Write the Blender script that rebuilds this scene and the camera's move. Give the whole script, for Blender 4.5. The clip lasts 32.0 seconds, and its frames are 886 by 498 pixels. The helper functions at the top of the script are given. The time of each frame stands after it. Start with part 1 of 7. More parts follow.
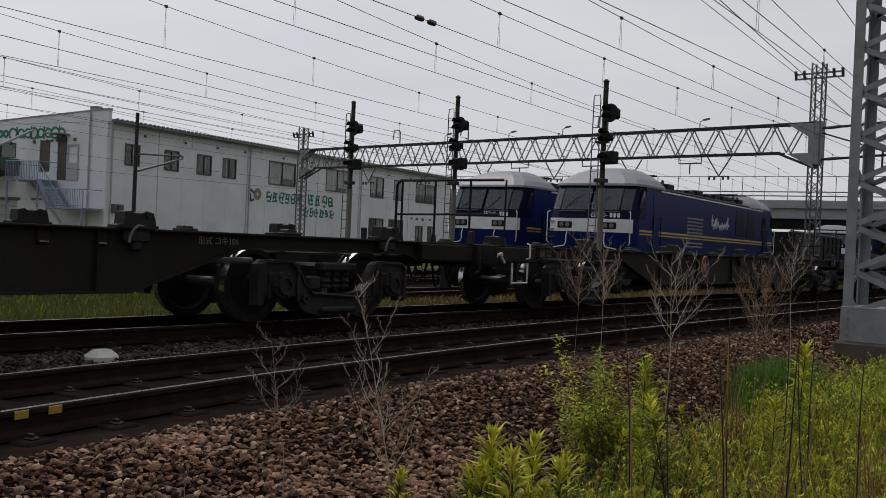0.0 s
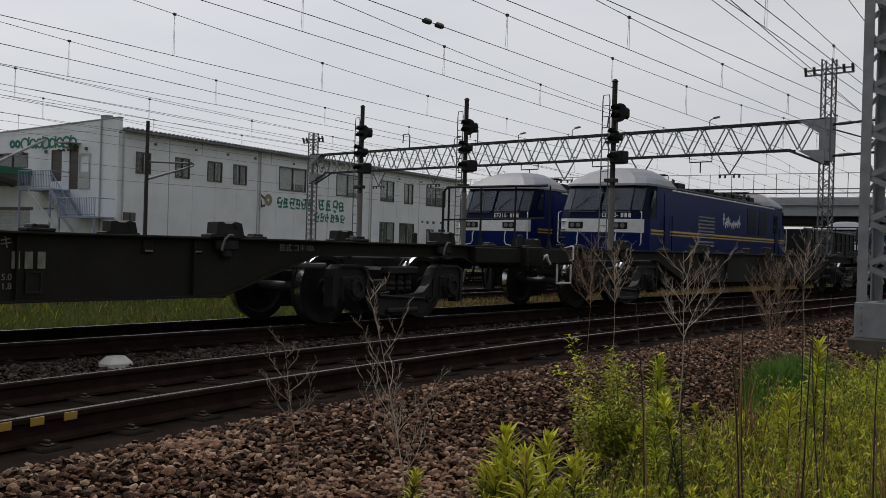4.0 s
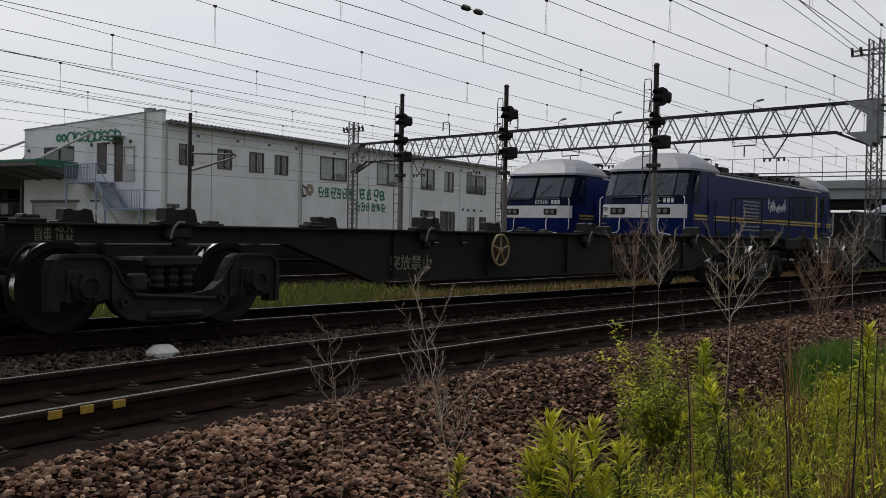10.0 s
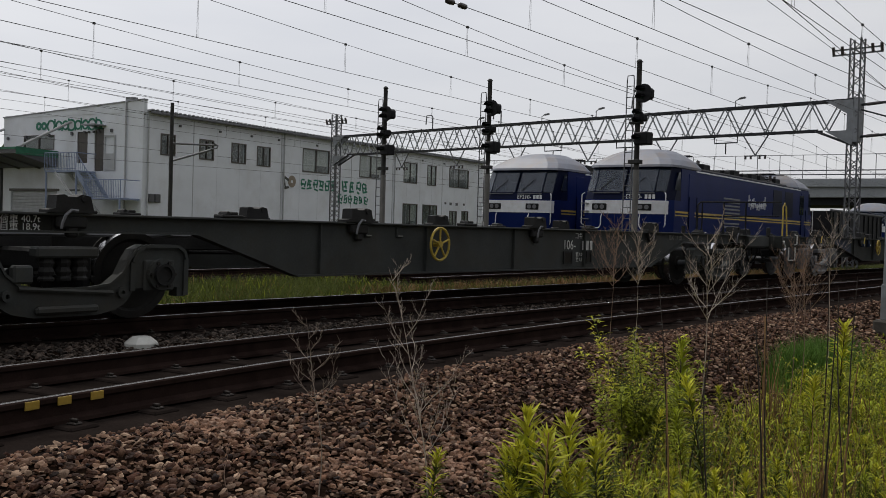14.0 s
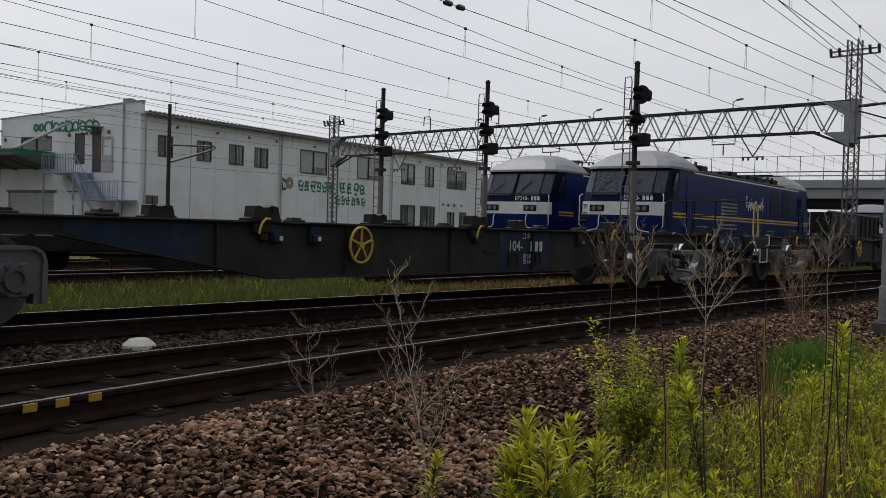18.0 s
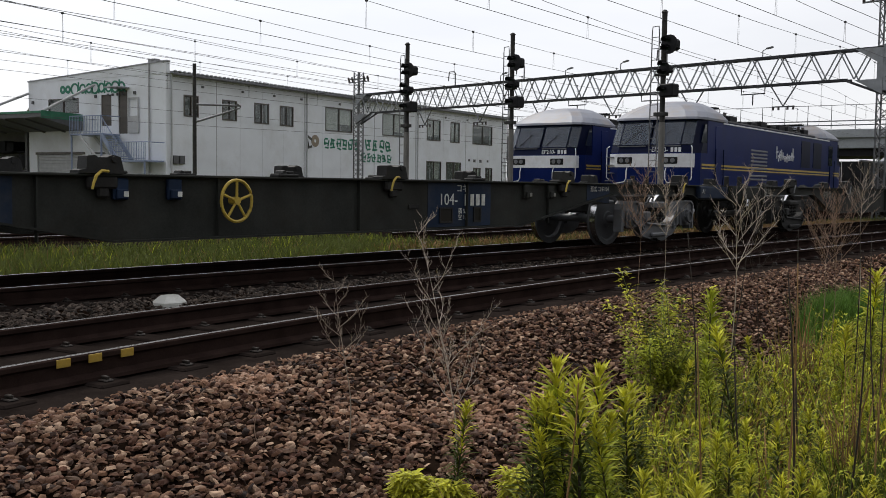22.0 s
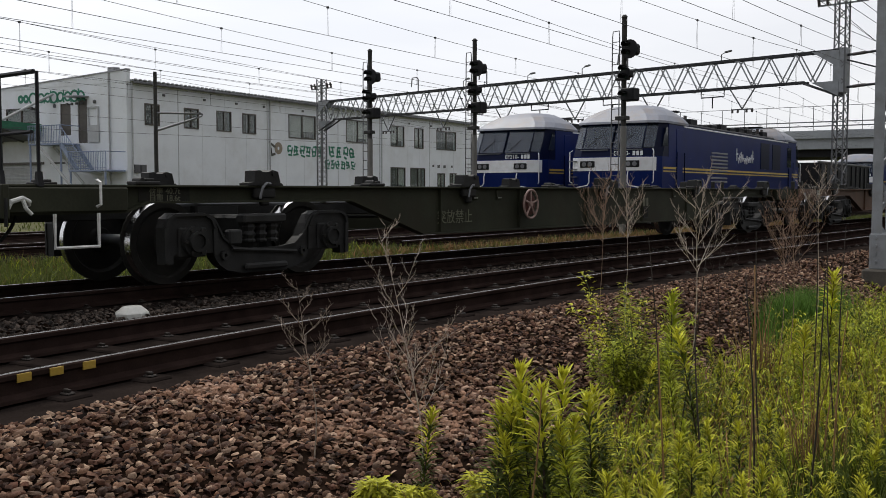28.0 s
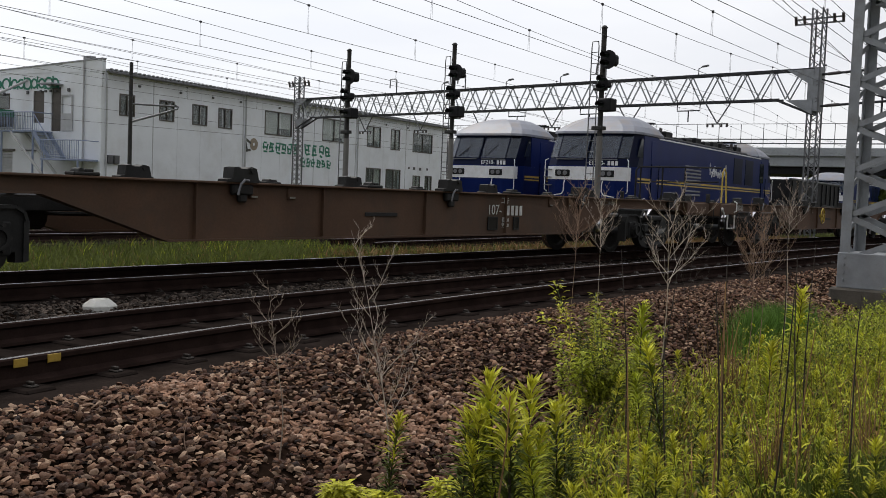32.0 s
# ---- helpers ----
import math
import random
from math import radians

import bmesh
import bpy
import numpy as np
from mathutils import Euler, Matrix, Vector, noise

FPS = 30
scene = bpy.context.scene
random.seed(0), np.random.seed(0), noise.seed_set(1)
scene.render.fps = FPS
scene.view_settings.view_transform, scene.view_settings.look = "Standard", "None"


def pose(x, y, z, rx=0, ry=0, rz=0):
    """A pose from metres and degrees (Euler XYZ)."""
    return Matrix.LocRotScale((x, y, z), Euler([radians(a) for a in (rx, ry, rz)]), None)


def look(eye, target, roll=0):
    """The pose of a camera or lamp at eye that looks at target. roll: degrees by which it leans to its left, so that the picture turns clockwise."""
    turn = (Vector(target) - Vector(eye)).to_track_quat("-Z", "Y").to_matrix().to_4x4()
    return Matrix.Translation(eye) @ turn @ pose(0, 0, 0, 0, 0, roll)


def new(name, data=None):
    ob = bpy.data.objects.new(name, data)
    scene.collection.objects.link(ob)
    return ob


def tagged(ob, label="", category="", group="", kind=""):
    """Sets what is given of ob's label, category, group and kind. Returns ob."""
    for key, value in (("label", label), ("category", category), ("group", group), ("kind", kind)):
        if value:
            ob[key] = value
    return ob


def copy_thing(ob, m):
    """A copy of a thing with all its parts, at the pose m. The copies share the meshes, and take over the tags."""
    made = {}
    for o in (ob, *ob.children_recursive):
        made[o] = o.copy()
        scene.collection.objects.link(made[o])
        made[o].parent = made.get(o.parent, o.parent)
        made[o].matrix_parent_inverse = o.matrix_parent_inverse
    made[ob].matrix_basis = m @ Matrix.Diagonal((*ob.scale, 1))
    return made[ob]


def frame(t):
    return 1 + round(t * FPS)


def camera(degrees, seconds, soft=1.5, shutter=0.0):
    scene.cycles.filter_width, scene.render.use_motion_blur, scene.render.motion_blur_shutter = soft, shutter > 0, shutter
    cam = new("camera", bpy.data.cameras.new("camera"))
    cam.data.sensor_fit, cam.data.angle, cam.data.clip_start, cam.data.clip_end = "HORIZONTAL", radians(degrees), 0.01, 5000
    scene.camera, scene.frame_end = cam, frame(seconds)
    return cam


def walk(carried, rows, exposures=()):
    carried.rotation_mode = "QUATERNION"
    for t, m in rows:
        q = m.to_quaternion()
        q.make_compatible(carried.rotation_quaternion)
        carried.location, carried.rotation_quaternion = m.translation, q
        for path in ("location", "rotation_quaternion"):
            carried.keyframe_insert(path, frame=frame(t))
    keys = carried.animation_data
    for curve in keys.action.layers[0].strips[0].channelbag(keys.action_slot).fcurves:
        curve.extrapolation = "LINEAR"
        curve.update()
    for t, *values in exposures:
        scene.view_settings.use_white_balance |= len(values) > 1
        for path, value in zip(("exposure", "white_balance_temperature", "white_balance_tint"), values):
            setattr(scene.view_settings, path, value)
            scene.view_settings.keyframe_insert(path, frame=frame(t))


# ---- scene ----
# ---- camera ----
cam = camera(48.7, 32.0, soft=0.7)
PATH = [
    (0.0, -0.012, -0.001, 0.996, 89.72, -2.53, -53.27),
    (0.5, -0.014, -0.005, 0.998, 89.73, -2.34, -52.97),
    (1.0, -0.007, 0.009, 0.996, 90.06, -2.26, -52.99),
    (1.5, -0.003, -0.006, 0.988, 90.04, -2.20, -52.79),
    (2.0, -0.006, -0.009, 0.994, 90.27, -2.02, -53.46),
    (2.5, -0.018, -0.019, 0.995, 89.98, -1.49, -53.48),
    (3.0, -0.019, -0.016, 0.986, 90.34, -1.36, -53.26),
    (3.5, -0.016, -0.012, 0.984, 90.24, -1.49, -52.92),
    (5.5, -0.014, 0.004, 0.987, 88.59, -1.65, -51.89),
    (6.0, -0.011, -0.003, 0.976, 88.51, -1.13, -51.59),
    (6.5, -0.003, 0.009, 0.974, 88.60, -0.89, -51.02),
    (7.0, 0.003, 0.012, 0.970, 88.27, -0.89, -51.24),
    (7.5, -0.005, 0.002, 0.976, 88.03, -0.83, -51.53),
    (8.0, 0.000, 0.010, 0.977, 88.04, -0.77, -51.13),
    (8.5, 0.001, 0.010, 0.973, 88.53, -0.82, -50.56),
    (9.0, 0.003, 0.015, 0.975, 88.41, -1.10, -50.53),
    (9.5, -0.002, 0.014, 0.977, 88.89, -1.07, -50.69),
    (10.0, -0.008, 0.005, 0.976, 89.12, -1.00, -50.22),
    (10.5, -0.005, 0.009, 0.977, 88.93, -0.91, -50.01),
    (11.0, -0.011, 0.005, 0.974, 89.36, -1.15, -49.58),
    (11.5, -0.002, 0.014, 0.971, 88.72, -1.27, -49.51),
    (12.0, -0.003, 0.007, 0.975, 88.46, -1.23, -49.15),
    (12.5, -0.005, 0.005, 0.978, 88.47, -1.25, -49.50),
    (13.0, -0.008, -0.003, 0.977, 88.58, -1.39, -49.68),
    (13.5, -0.015, -0.011, 0.985, 88.47, -1.56, -50.63),
    (14.0, -0.014, -0.011, 0.984, 88.76, -1.66, -51.26),
    (14.5, -0.018, -0.017, 0.985, 88.35, -1.70, -51.83),
    (16.5, -0.013, -0.007, 0.980, 88.70, -1.85, -52.05),
    (17.0, -0.009, -0.004, 0.979, 88.76, -1.83, -51.26),
    (17.5, -0.012, -0.007, 0.983, 88.45, -1.75, -51.79),
    (18.0, -0.013, -0.002, 0.986, 88.84, -1.64, -51.40),
    (18.5, -0.020, -0.018, 0.981, 88.94, -1.37, -51.53),
    (19.0, -0.016, -0.023, 0.980, 88.58, -1.32, -51.63),
    (19.5, -0.011, -0.011, 0.971, 87.91, -1.52, -51.56),
    (20.0, -0.004, 0.001, 0.968, 87.27, -1.63, -51.20),
    (20.5, -0.006, 0.011, 0.966, 87.20, -1.38, -50.36),
    (21.0, -0.000, 0.004, 0.964, 86.54, -1.18, -50.50),
    (21.5, 0.008, 0.014, 0.959, 86.36, -0.80, -50.23),
    (22.0, 0.010, 0.018, 0.957, 86.26, -0.77, -49.86),
    (22.5, 0.007, 0.005, 0.962, 85.97, -0.83, -49.41),
    (23.0, 0.002, 0.004, 0.965, 86.12, -1.02, -49.92),
    (23.5, 0.004, 0.006, 0.962, 86.20, -1.04, -50.46),
    (24.0, 0.001, 0.004, 0.961, 86.10, -0.86, -50.46),
    (24.5, 0.007, 0.009, 0.955, 85.93, -0.84, -50.65),
    (25.0, 0.007, 0.005, 0.955, 85.70, -0.80, -50.41),
    (25.5, 0.006, 0.005, 0.957, 85.60, -0.78, -50.26),
    (27.5, 0.005, 0.003, 0.956, 86.23, -0.18, -51.63),
    (28.0, 0.002, -0.005, 0.964, 86.60, -0.04, -51.92),
    (28.5, 0.001, -0.013, 0.969, 87.18, -0.05, -52.73),
    (29.0, 0.000, -0.000, 0.963, 87.42, -0.00, -52.90),
    (29.5, 0.006, 0.016, 0.968, 87.65, -0.21, -52.60),
    (30.0, 0.007, 0.018, 0.968, 87.79, -0.33, -52.83),
    (30.5, 0.011, 0.028, 0.966, 87.31, -0.67, -52.91),
    (31.0, 0.010, 0.022, 0.962, 87.09, -1.15, -53.16),
    (31.5, 0.003, 0.011, 0.967, 86.73, -1.77, -53.27),
    (32.0, 0.004, 0.004, 0.976, 86.79, -2.22, -53.41),
]
EXPOSURES = [(0.0, -0.08), (3.0, -0.08), (6.0, 0.06), (14.0, 0.06), (18.0, 0.06), (19.0, 0.11), (20.0, 0.34), (21.0, 0.46), (22.0, 0.52), (24.0, 0.62), (25.0, 0.67), (28.0, 0.5), (30.0, 0.38), (31.0, 0.4), (32.0, 0.5)]
walk(cam, [(t, pose(x, y, z, rx, ry, rz)) for t, x, y, z, rx, ry, rz in PATH], EXPOSURES)

# ---- light: an overcast sky, brighter towards the far horizon ----
world = bpy.data.worlds.new("overcast_sky")
scene.world = world
world.use_nodes = True
wn, wl = world.node_tree.nodes, world.node_tree.links
wn.clear()
SUN_ELEVATION, SUN_AZIMUTH = 52.0, 24.0
sky = wn.new("ShaderNodeTexSky")
sky.sky_type, sky.sun_disc = "NISHITA", False
sky.sun_elevation, sky.sun_rotation = radians(SUN_ELEVATION), radians(SUN_AZIMUTH)
coords = wn.new("ShaderNodeTexCoord")
stretch = wn.new("ShaderNodeMapping")
stretch.inputs["Scale"].default_value = (1.0, 1.0, 5.0)
clouds = wn.new("ShaderNodeTexNoise")
clouds.inputs["Scale"].default_value, clouds.inputs["Detail"].default_value = 2.2, 5.0
ramp = wn.new("ShaderNodeValToRGB")
ramp.color_ramp.elements[0].position, ramp.color_ramp.elements[0].color = 0.3, (0.68, 0.69, 0.73, 1)
ramp.color_ramp.elements[1].position, ramp.color_ramp.elements[1].color = 0.7, (0.80, 0.80, 0.82, 1)
mixed = wn.new("ShaderNodeMixRGB")
mixed.inputs[0].default_value = 0.93
scaled = wn.new("ShaderNodeMixRGB")
scaled.blend_type, scaled.inputs[0].default_value, scaled.inputs[2].default_value = "MULTIPLY", 1.0, (0.1, 0.1, 0.1, 1)
back = wn.new("ShaderNodeBackground")
back.inputs["Strength"].default_value = 1.0
wout = wn.new("ShaderNodeOutputWorld")
wl.new(coords.outputs["Generated"], stretch.inputs["Vector"])
wl.new(stretch.outputs["Vector"], clouds.inputs["Vector"])
wl.new(clouds.outputs["Fac"], ramp.inputs["Fac"])
wl.new(sky.outputs["Color"], scaled.inputs[1])
wl.new(scaled.outputs["Color"], mixed.inputs[1])
wl.new(ramp.outputs["Color"], mixed.inputs[2])
# thicker cloud on the side away from the sun
aim = wn.new("ShaderNodeVectorMath")
aim.operation = "DOT_PRODUCT"
aim.inputs[1].default_value = (math.sin(radians(SUN_AZIMUTH)) * math.cos(radians(SUN_ELEVATION)), math.cos(radians(SUN_AZIMUTH)) * math.cos(radians(SUN_ELEVATION)), math.sin(radians(SUN_ELEVATION)))
fade = wn.new("ShaderNodeMapRange")
fade.inputs["From Min"].default_value, fade.inputs["From Max"].default_value = -0.5, 0.75
fade.inputs["To Min"].default_value, fade.inputs["To Max"].default_value = 0.25, 1.0
shaded = wn.new("ShaderNodeMixRGB")
shaded.blend_type, shaded.inputs[0].default_value = "MULTIPLY", 1.0
wl.new(coords.outputs["Generated"], aim.inputs[0])
wl.new(aim.outputs["Value"], fade.inputs["Value"])
wl.new(mixed.outputs["Color"], shaded.inputs[1])
wl.new(fade.outputs["Result"], shaded.inputs[2])
wl.new(shaded.outputs["Color"], back.inputs["Color"])
wl.new(back.outputs["Background"], wout.inputs["Surface"])
sun = new("sun", bpy.data.lights.new("sun", "SUN"))
sun.data.energy, sun.data.angle, sun.data.color = 1.2, radians(16), (1.0, 0.96, 0.9)
sun.matrix_world = look((0, 0, 40), (-math.sin(radians(SUN_AZIMUTH)) * 30, -math.cos(radians(SUN_AZIMUTH)) * 30, 40 - 30 * math.tan(radians(SUN_ELEVATION))))

# ---- materials ----
MATS = {}


def mat(name, color, rough=0.6, metal=0.0, var=0.2, scale=6.0, fine=60.0, bump=0.1, dirt=None, dirt_amount=0.35, spec=0.5, stretch=(1, 1, 1), island=0.0):
    """A surface with patches at a large scale, grain at a fine one, optional dirt, and a fine relief."""
    m = bpy.data.materials.new(name)
    m.use_nodes = True
    n, l = m.node_tree.nodes, m.node_tree.links
    b = n["Principled BSDF"]
    b.inputs["Roughness"].default_value, b.inputs["Metallic"].default_value = rough, metal
    b.inputs["Specular IOR Level"].default_value = spec
    tc = n.new("ShaderNodeTexCoord")
    mp = n.new("ShaderNodeMapping")
    mp.inputs["Scale"].default_value = stretch
    l.new(tc.outputs["Object"], mp.inputs["Vector"])
    big, small = n.new("ShaderNodeTexNoise"), n.new("ShaderNodeTexNoise")
    big.inputs["Scale"].default_value, big.inputs["Detail"].default_value = scale, 4.0
    small.inputs["Scale"].default_value, small.inputs["Detail"].default_value = fine, 3.0
    l.new(mp.outputs["Vector"], big.inputs["Vector"])
    l.new(mp.outputs["Vector"], small.inputs["Vector"])
    r = n.new("ShaderNodeValToRGB")
    dark = tuple(c * (1 - var) for c in color)
    light = tuple(min(1, c * (1 + var)) for c in color)
    r.color_ramp.elements[0].position, r.color_ramp.elements[0].color = 0.3, (*dark, 1)
    r.color_ramp.elements[1].position, r.color_ramp.elements[1].color = 0.7, (*light, 1)
    l.new(big.outputs["Fac"], r.inputs["Fac"])
    g = n.new("ShaderNodeMixRGB")
    g.blend_type, g.inputs[0].default_value = "OVERLAY", min(0.5, var + 0.05)
    l.new(r.outputs["Color"], g.inputs[1])
    l.new(small.outputs["Color"], g.inputs[2])
    gray = n.new("ShaderNodeRGBToBW")
    l.new(small.outputs["Color"], gray.inputs["Color"])
    l.new(gray.outputs["Val"], g.inputs[2])
    last = g.outputs["Color"]
    if dirt:
        d = n.new("ShaderNodeTexNoise")
        d.inputs["Scale"].default_value, d.inputs["Detail"].default_value, d.inputs["Roughness"].default_value = scale * 0.6, 8.0, 0.7
        l.new(mp.outputs["Vector"], d.inputs["Vector"])
        dr = n.new("ShaderNodeValToRGB")
        dr.color_ramp.elements[0].position, dr.color_ramp.elements[0].color = 0.48, (0, 0, 0, 1)
        dr.color_ramp.elements[1].position, dr.color_ramp.elements[1].color = 0.68, (dirt_amount,) * 3 + (1,)
        l.new(d.outputs["Fac"], dr.inputs["Fac"])
        dm = n.new("ShaderNodeMixRGB")
        dm.inputs[2].default_value = (*dirt, 1)
        l.new(dr.outputs["Color"], dm.inputs[0])
        l.new(last, dm.inputs[1])
        last = dm.outputs["Color"]
    if island:
        geo = n.new("ShaderNodeNewGeometry")
        ir = n.new("ShaderNodeMapRange")
        ir.inputs["To Min"].default_value, ir.inputs["To Max"].default_value = 1 - island, 1 + island
        l.new(geo.outputs["Random Per Island"], ir.inputs["Value"])
        im = n.new("ShaderNodeMixRGB")
        im.blend_type, im.inputs[0].default_value = "MULTIPLY", 1.0
        l.new(last, im.inputs[1])
        l.new(ir.outputs["Result"], im.inputs[2])
        last = im.outputs["Color"]
    l.new(last, b.inputs["Base Color"])
    if bump:
        bp = n.new("ShaderNodeBump")
        bp.inputs["Strength"].default_value, bp.inputs["Distance"].default_value = bump, 0.01
        l.new(small.outputs["Fac"], bp.inputs["Height"])
        l.new(bp.outputs["Normal"], b.inputs["Normal"])
    MATS[name] = m
    return m


# near-black sheet under the stones; the shade in their gaps is its colour
mat("gap_shade_bed", (0.016, 0.01, 0.007), 0.95, var=0.4, scale=3, fine=50, bump=0.8, spec=0.0)
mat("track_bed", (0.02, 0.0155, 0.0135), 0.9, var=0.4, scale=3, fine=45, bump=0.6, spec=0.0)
mat("grass_ground", (0.07, 0.07, 0.022), 0.95, var=0.4, scale=1.2, fine=30, bump=0.8, dirt=(0.12, 0.1, 0.05), spec=0.15)
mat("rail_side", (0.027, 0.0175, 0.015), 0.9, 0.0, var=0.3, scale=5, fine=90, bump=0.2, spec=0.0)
mat("rail_top", (0.3, 0.29, 0.28), 0.24, 0.9, var=0.1, scale=8, fine=120, bump=0.03)
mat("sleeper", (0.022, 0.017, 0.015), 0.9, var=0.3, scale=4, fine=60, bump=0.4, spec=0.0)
mat("clip_steel", (0.036, 0.03, 0.026), 0.6, 0.5, var=0.3, spec=0.3)
mat("rail_yellow", (0.4, 0.26, 0.03), 0.6, var=0.25, scale=14, dirt=(0.05, 0.03, 0.02))
mat("marker_white", (0.6, 0.6, 0.56), 0.6, var=0.08, scale=10, dirt=(0.3, 0.28, 0.24))
mat("wagon_black", (0.03, 0.032, 0.029), 0.65, var=0.3, scale=2.2, fine=40, bump=0.15, dirt=(0.028, 0.023, 0.018), dirt_amount=0.5, spec=0.12)
mat("wagon_grey", (0.048, 0.052, 0.05), 0.6, var=0.2, scale=2.2, fine=40, bump=0.12, dirt=(0.05, 0.042, 0.03), dirt_amount=0.5, spec=0.2)
mat("wagon_brown", (0.1, 0.058, 0.037), 0.65, var=0.2, scale=1.4, fine=40, bump=0.12, dirt=(0.06, 0.05, 0.04), dirt_amount=0.6, spec=0.2)
mat("wagon_olive", (0.032, 0.034, 0.022), 0.65, var=0.25, scale=1.6, fine=40, bump=0.12, dirt=(0.034, 0.027, 0.019), dirt_amount=0.6, spec=0.12)
mat("wagon_soot", (0.02, 0.0195, 0.0165), 0.65, var=0.25, scale=1.6, fine=40, bump=0.12, dirt=(0.03, 0.024, 0.018), dirt_amount=0.6, spec=0.12)
mat("wagon_blue", (0.009, 0.021, 0.05), 0.55, var=0.2, scale=2.5, fine=40, bump=0.1, dirt=(0.05, 0.05, 0.045), dirt_amount=0.5, spec=0.2)
mat("under_black", (0.027, 0.027, 0.0265), 0.55, var=0.3, scale=4, fine=50, bump=0.2, dirt=(0.02, 0.016, 0.013), spec=0.12)
mat("bogie_grey", (0.095, 0.1, 0.108), 0.45, 0.0, var=0.15, scale=5, fine=60, bump=0.12, dirt=(0.06, 0.05, 0.045), dirt_amount=0.5, spec=0.5)
mat("wheel_steel", (0.085, 0.09, 0.097), 0.5, 0.1, var=0.15, scale=6, fine=70, bump=0.1, dirt=(0.06, 0.05, 0.045), spec=0.4)
mat("wheel_dark", (0.028, 0.027, 0.025), 0.6, 0.2, var=0.25, scale=6, fine=70, bump=0.15, dirt=(0.04, 0.032, 0.026), spec=0.2)
mat("tread_steel", (0.62, 0.62, 0.63), 0.22, 1.0, var=0.05)
mat("hose_rubber", (0.014, 0.014, 0.014), 0.6, var=0.2, spec=0.2)
mat("paint_white", (0.72, 0.72, 0.7), 0.55, var=0.12, scale=12, dirt=(0.3, 0.27, 0.22), dirt_amount=0.5)
mat("letter_white", (0.62, 0.63, 0.6), 0.6, var=0.15, scale=10, dirt=(0.2, 0.18, 0.15), dirt_amount=0.4)
mat("letter_dim", (0.23, 0.23, 0.2), 0.6, var=0.2, scale=10, dirt=(0.08, 0.07, 0.06), dirt_amount=0.5)
mat("letter_olive", (0.13, 0.13, 0.085), 0.6, var=0.2, scale=10, dirt=(0.05, 0.045, 0.035), dirt_amount=0.5)
mat("paint_yellow", (0.5, 0.36, 0.05), 0.5, var=0.15, scale=12, dirt=(0.15, 0.1, 0.05))
mat("paint_red", (0.065, 0.018, 0.013), 0.6, var=0.2, scale=12, dirt=(0.08, 0.03, 0.02))
mat("paint_tan", (0.3, 0.235, 0.13), 0.6, var=0.2, scale=12)
mat("paint_orange", (0.28, 0.145, 0.085), 0.6, var=0.2, scale=12)
mat("paint_rust", (0.035, 0.015, 0.01), 0.7, var=0.3, scale=12)
mat("paint_pink", (0.3, 0.2, 0.175), 0.6, var=0.2, scale=12)
mat("loco_blue", (0.009, 0.02, 0.11), 0.3, var=0.12, scale=1.2, fine=30, bump=0.03, dirt=(0.03, 0.032, 0.06), dirt_amount=0.25, spec=0.05)
mat("loco_navy", (0.004, 0.007, 0.028), 0.3, var=0.1, scale=1.5, fine=30, bump=0.03, spec=0.05)
mat("loco_white", (0.78, 0.79, 0.82), 0.35, var=0.06, scale=3, bump=0.02, dirt=(0.5, 0.47, 0.43), dirt_amount=0.4)
mat("loco_grey", (0.16, 0.165, 0.18), 0.45, var=0.1, scale=3, bump=0.05, dirt=(0.2, 0.18, 0.15))
mat("loco_yellow", (0.55, 0.38, 0.06), 0.45, var=0.1, scale=4)
mat("dark_metal", (0.018, 0.018, 0.02), 0.6, 0.3, var=0.25, scale=5, fine=60, bump=0.1, spec=0.2)
mat("galvanised", (0.15, 0.155, 0.165), 0.55, 0.4, var=0.18, scale=5, fine=70, bump=0.08, dirt=(0.17, 0.14, 0.11), dirt_amount=0.4, spec=0.25)
mat("cab_roof_grey", (0.2, 0.215, 0.26), 0.5, var=0.1, scale=1.5, bump=0.03, dirt=(0.24, 0.19, 0.15), dirt_amount=0.7)
mat("twig_pale", (0.3, 0.24, 0.19), 0.8, var=0.25, scale=12, fine=80, bump=0.2)
mat("twig_brown", (0.26, 0.17, 0.12), 0.8, var=0.25, scale=12, fine=80, bump=0.2)
mat("footing_dark", (0.09, 0.08, 0.065), 0.9, var=0.3, scale=3, fine=40, bump=0.4, dirt=(0.05, 0.045, 0.03))
mat("pylon_grey", (0.27, 0.285, 0.3), 0.55, 0.2, var=0.15, scale=4, fine=70, bump=0.08, dirt=(0.16, 0.13, 0.1), dirt_amount=0.35, spec=0.25)
mat("leaf_brown", (0.26, 0.17, 0.05), 0.7, var=0.3, scale=4, fine=40, bump=0.1, island=0.4, spec=0.15)
mat("blind_pale", (0.62, 0.61, 0.57), 0.7, var=0.1, scale=3)
mat("signal_mast", (0.035, 0.035, 0.034), 0.7, var=0.25, scale=5, fine=60, bump=0.1, dirt=(0.12, 0.1, 0.08), spec=0.2)
mat("pole_concrete", (0.16, 0.155, 0.145), 0.85, var=0.2, scale=3, fine=50, bump=0.2)
mat("wire", (0.07, 0.07, 0.072), 0.6, 0.3, var=0.1, bump=0)
mat("insulator", (0.06, 0.05, 0.048), 0.3, var=0.1)
mat("wall_white", (0.78, 0.81, 0.85), 0.7, var=0.05, scale=0.6, fine=20, bump=0.05, dirt=(0.5, 0.49, 0.47), dirt_amount=0.35)
mat("wall_seam", (0.42, 0.43, 0.44), 0.8, var=0.1)
mat("seam_faint", (0.6, 0.62, 0.65), 0.8, var=0.1)
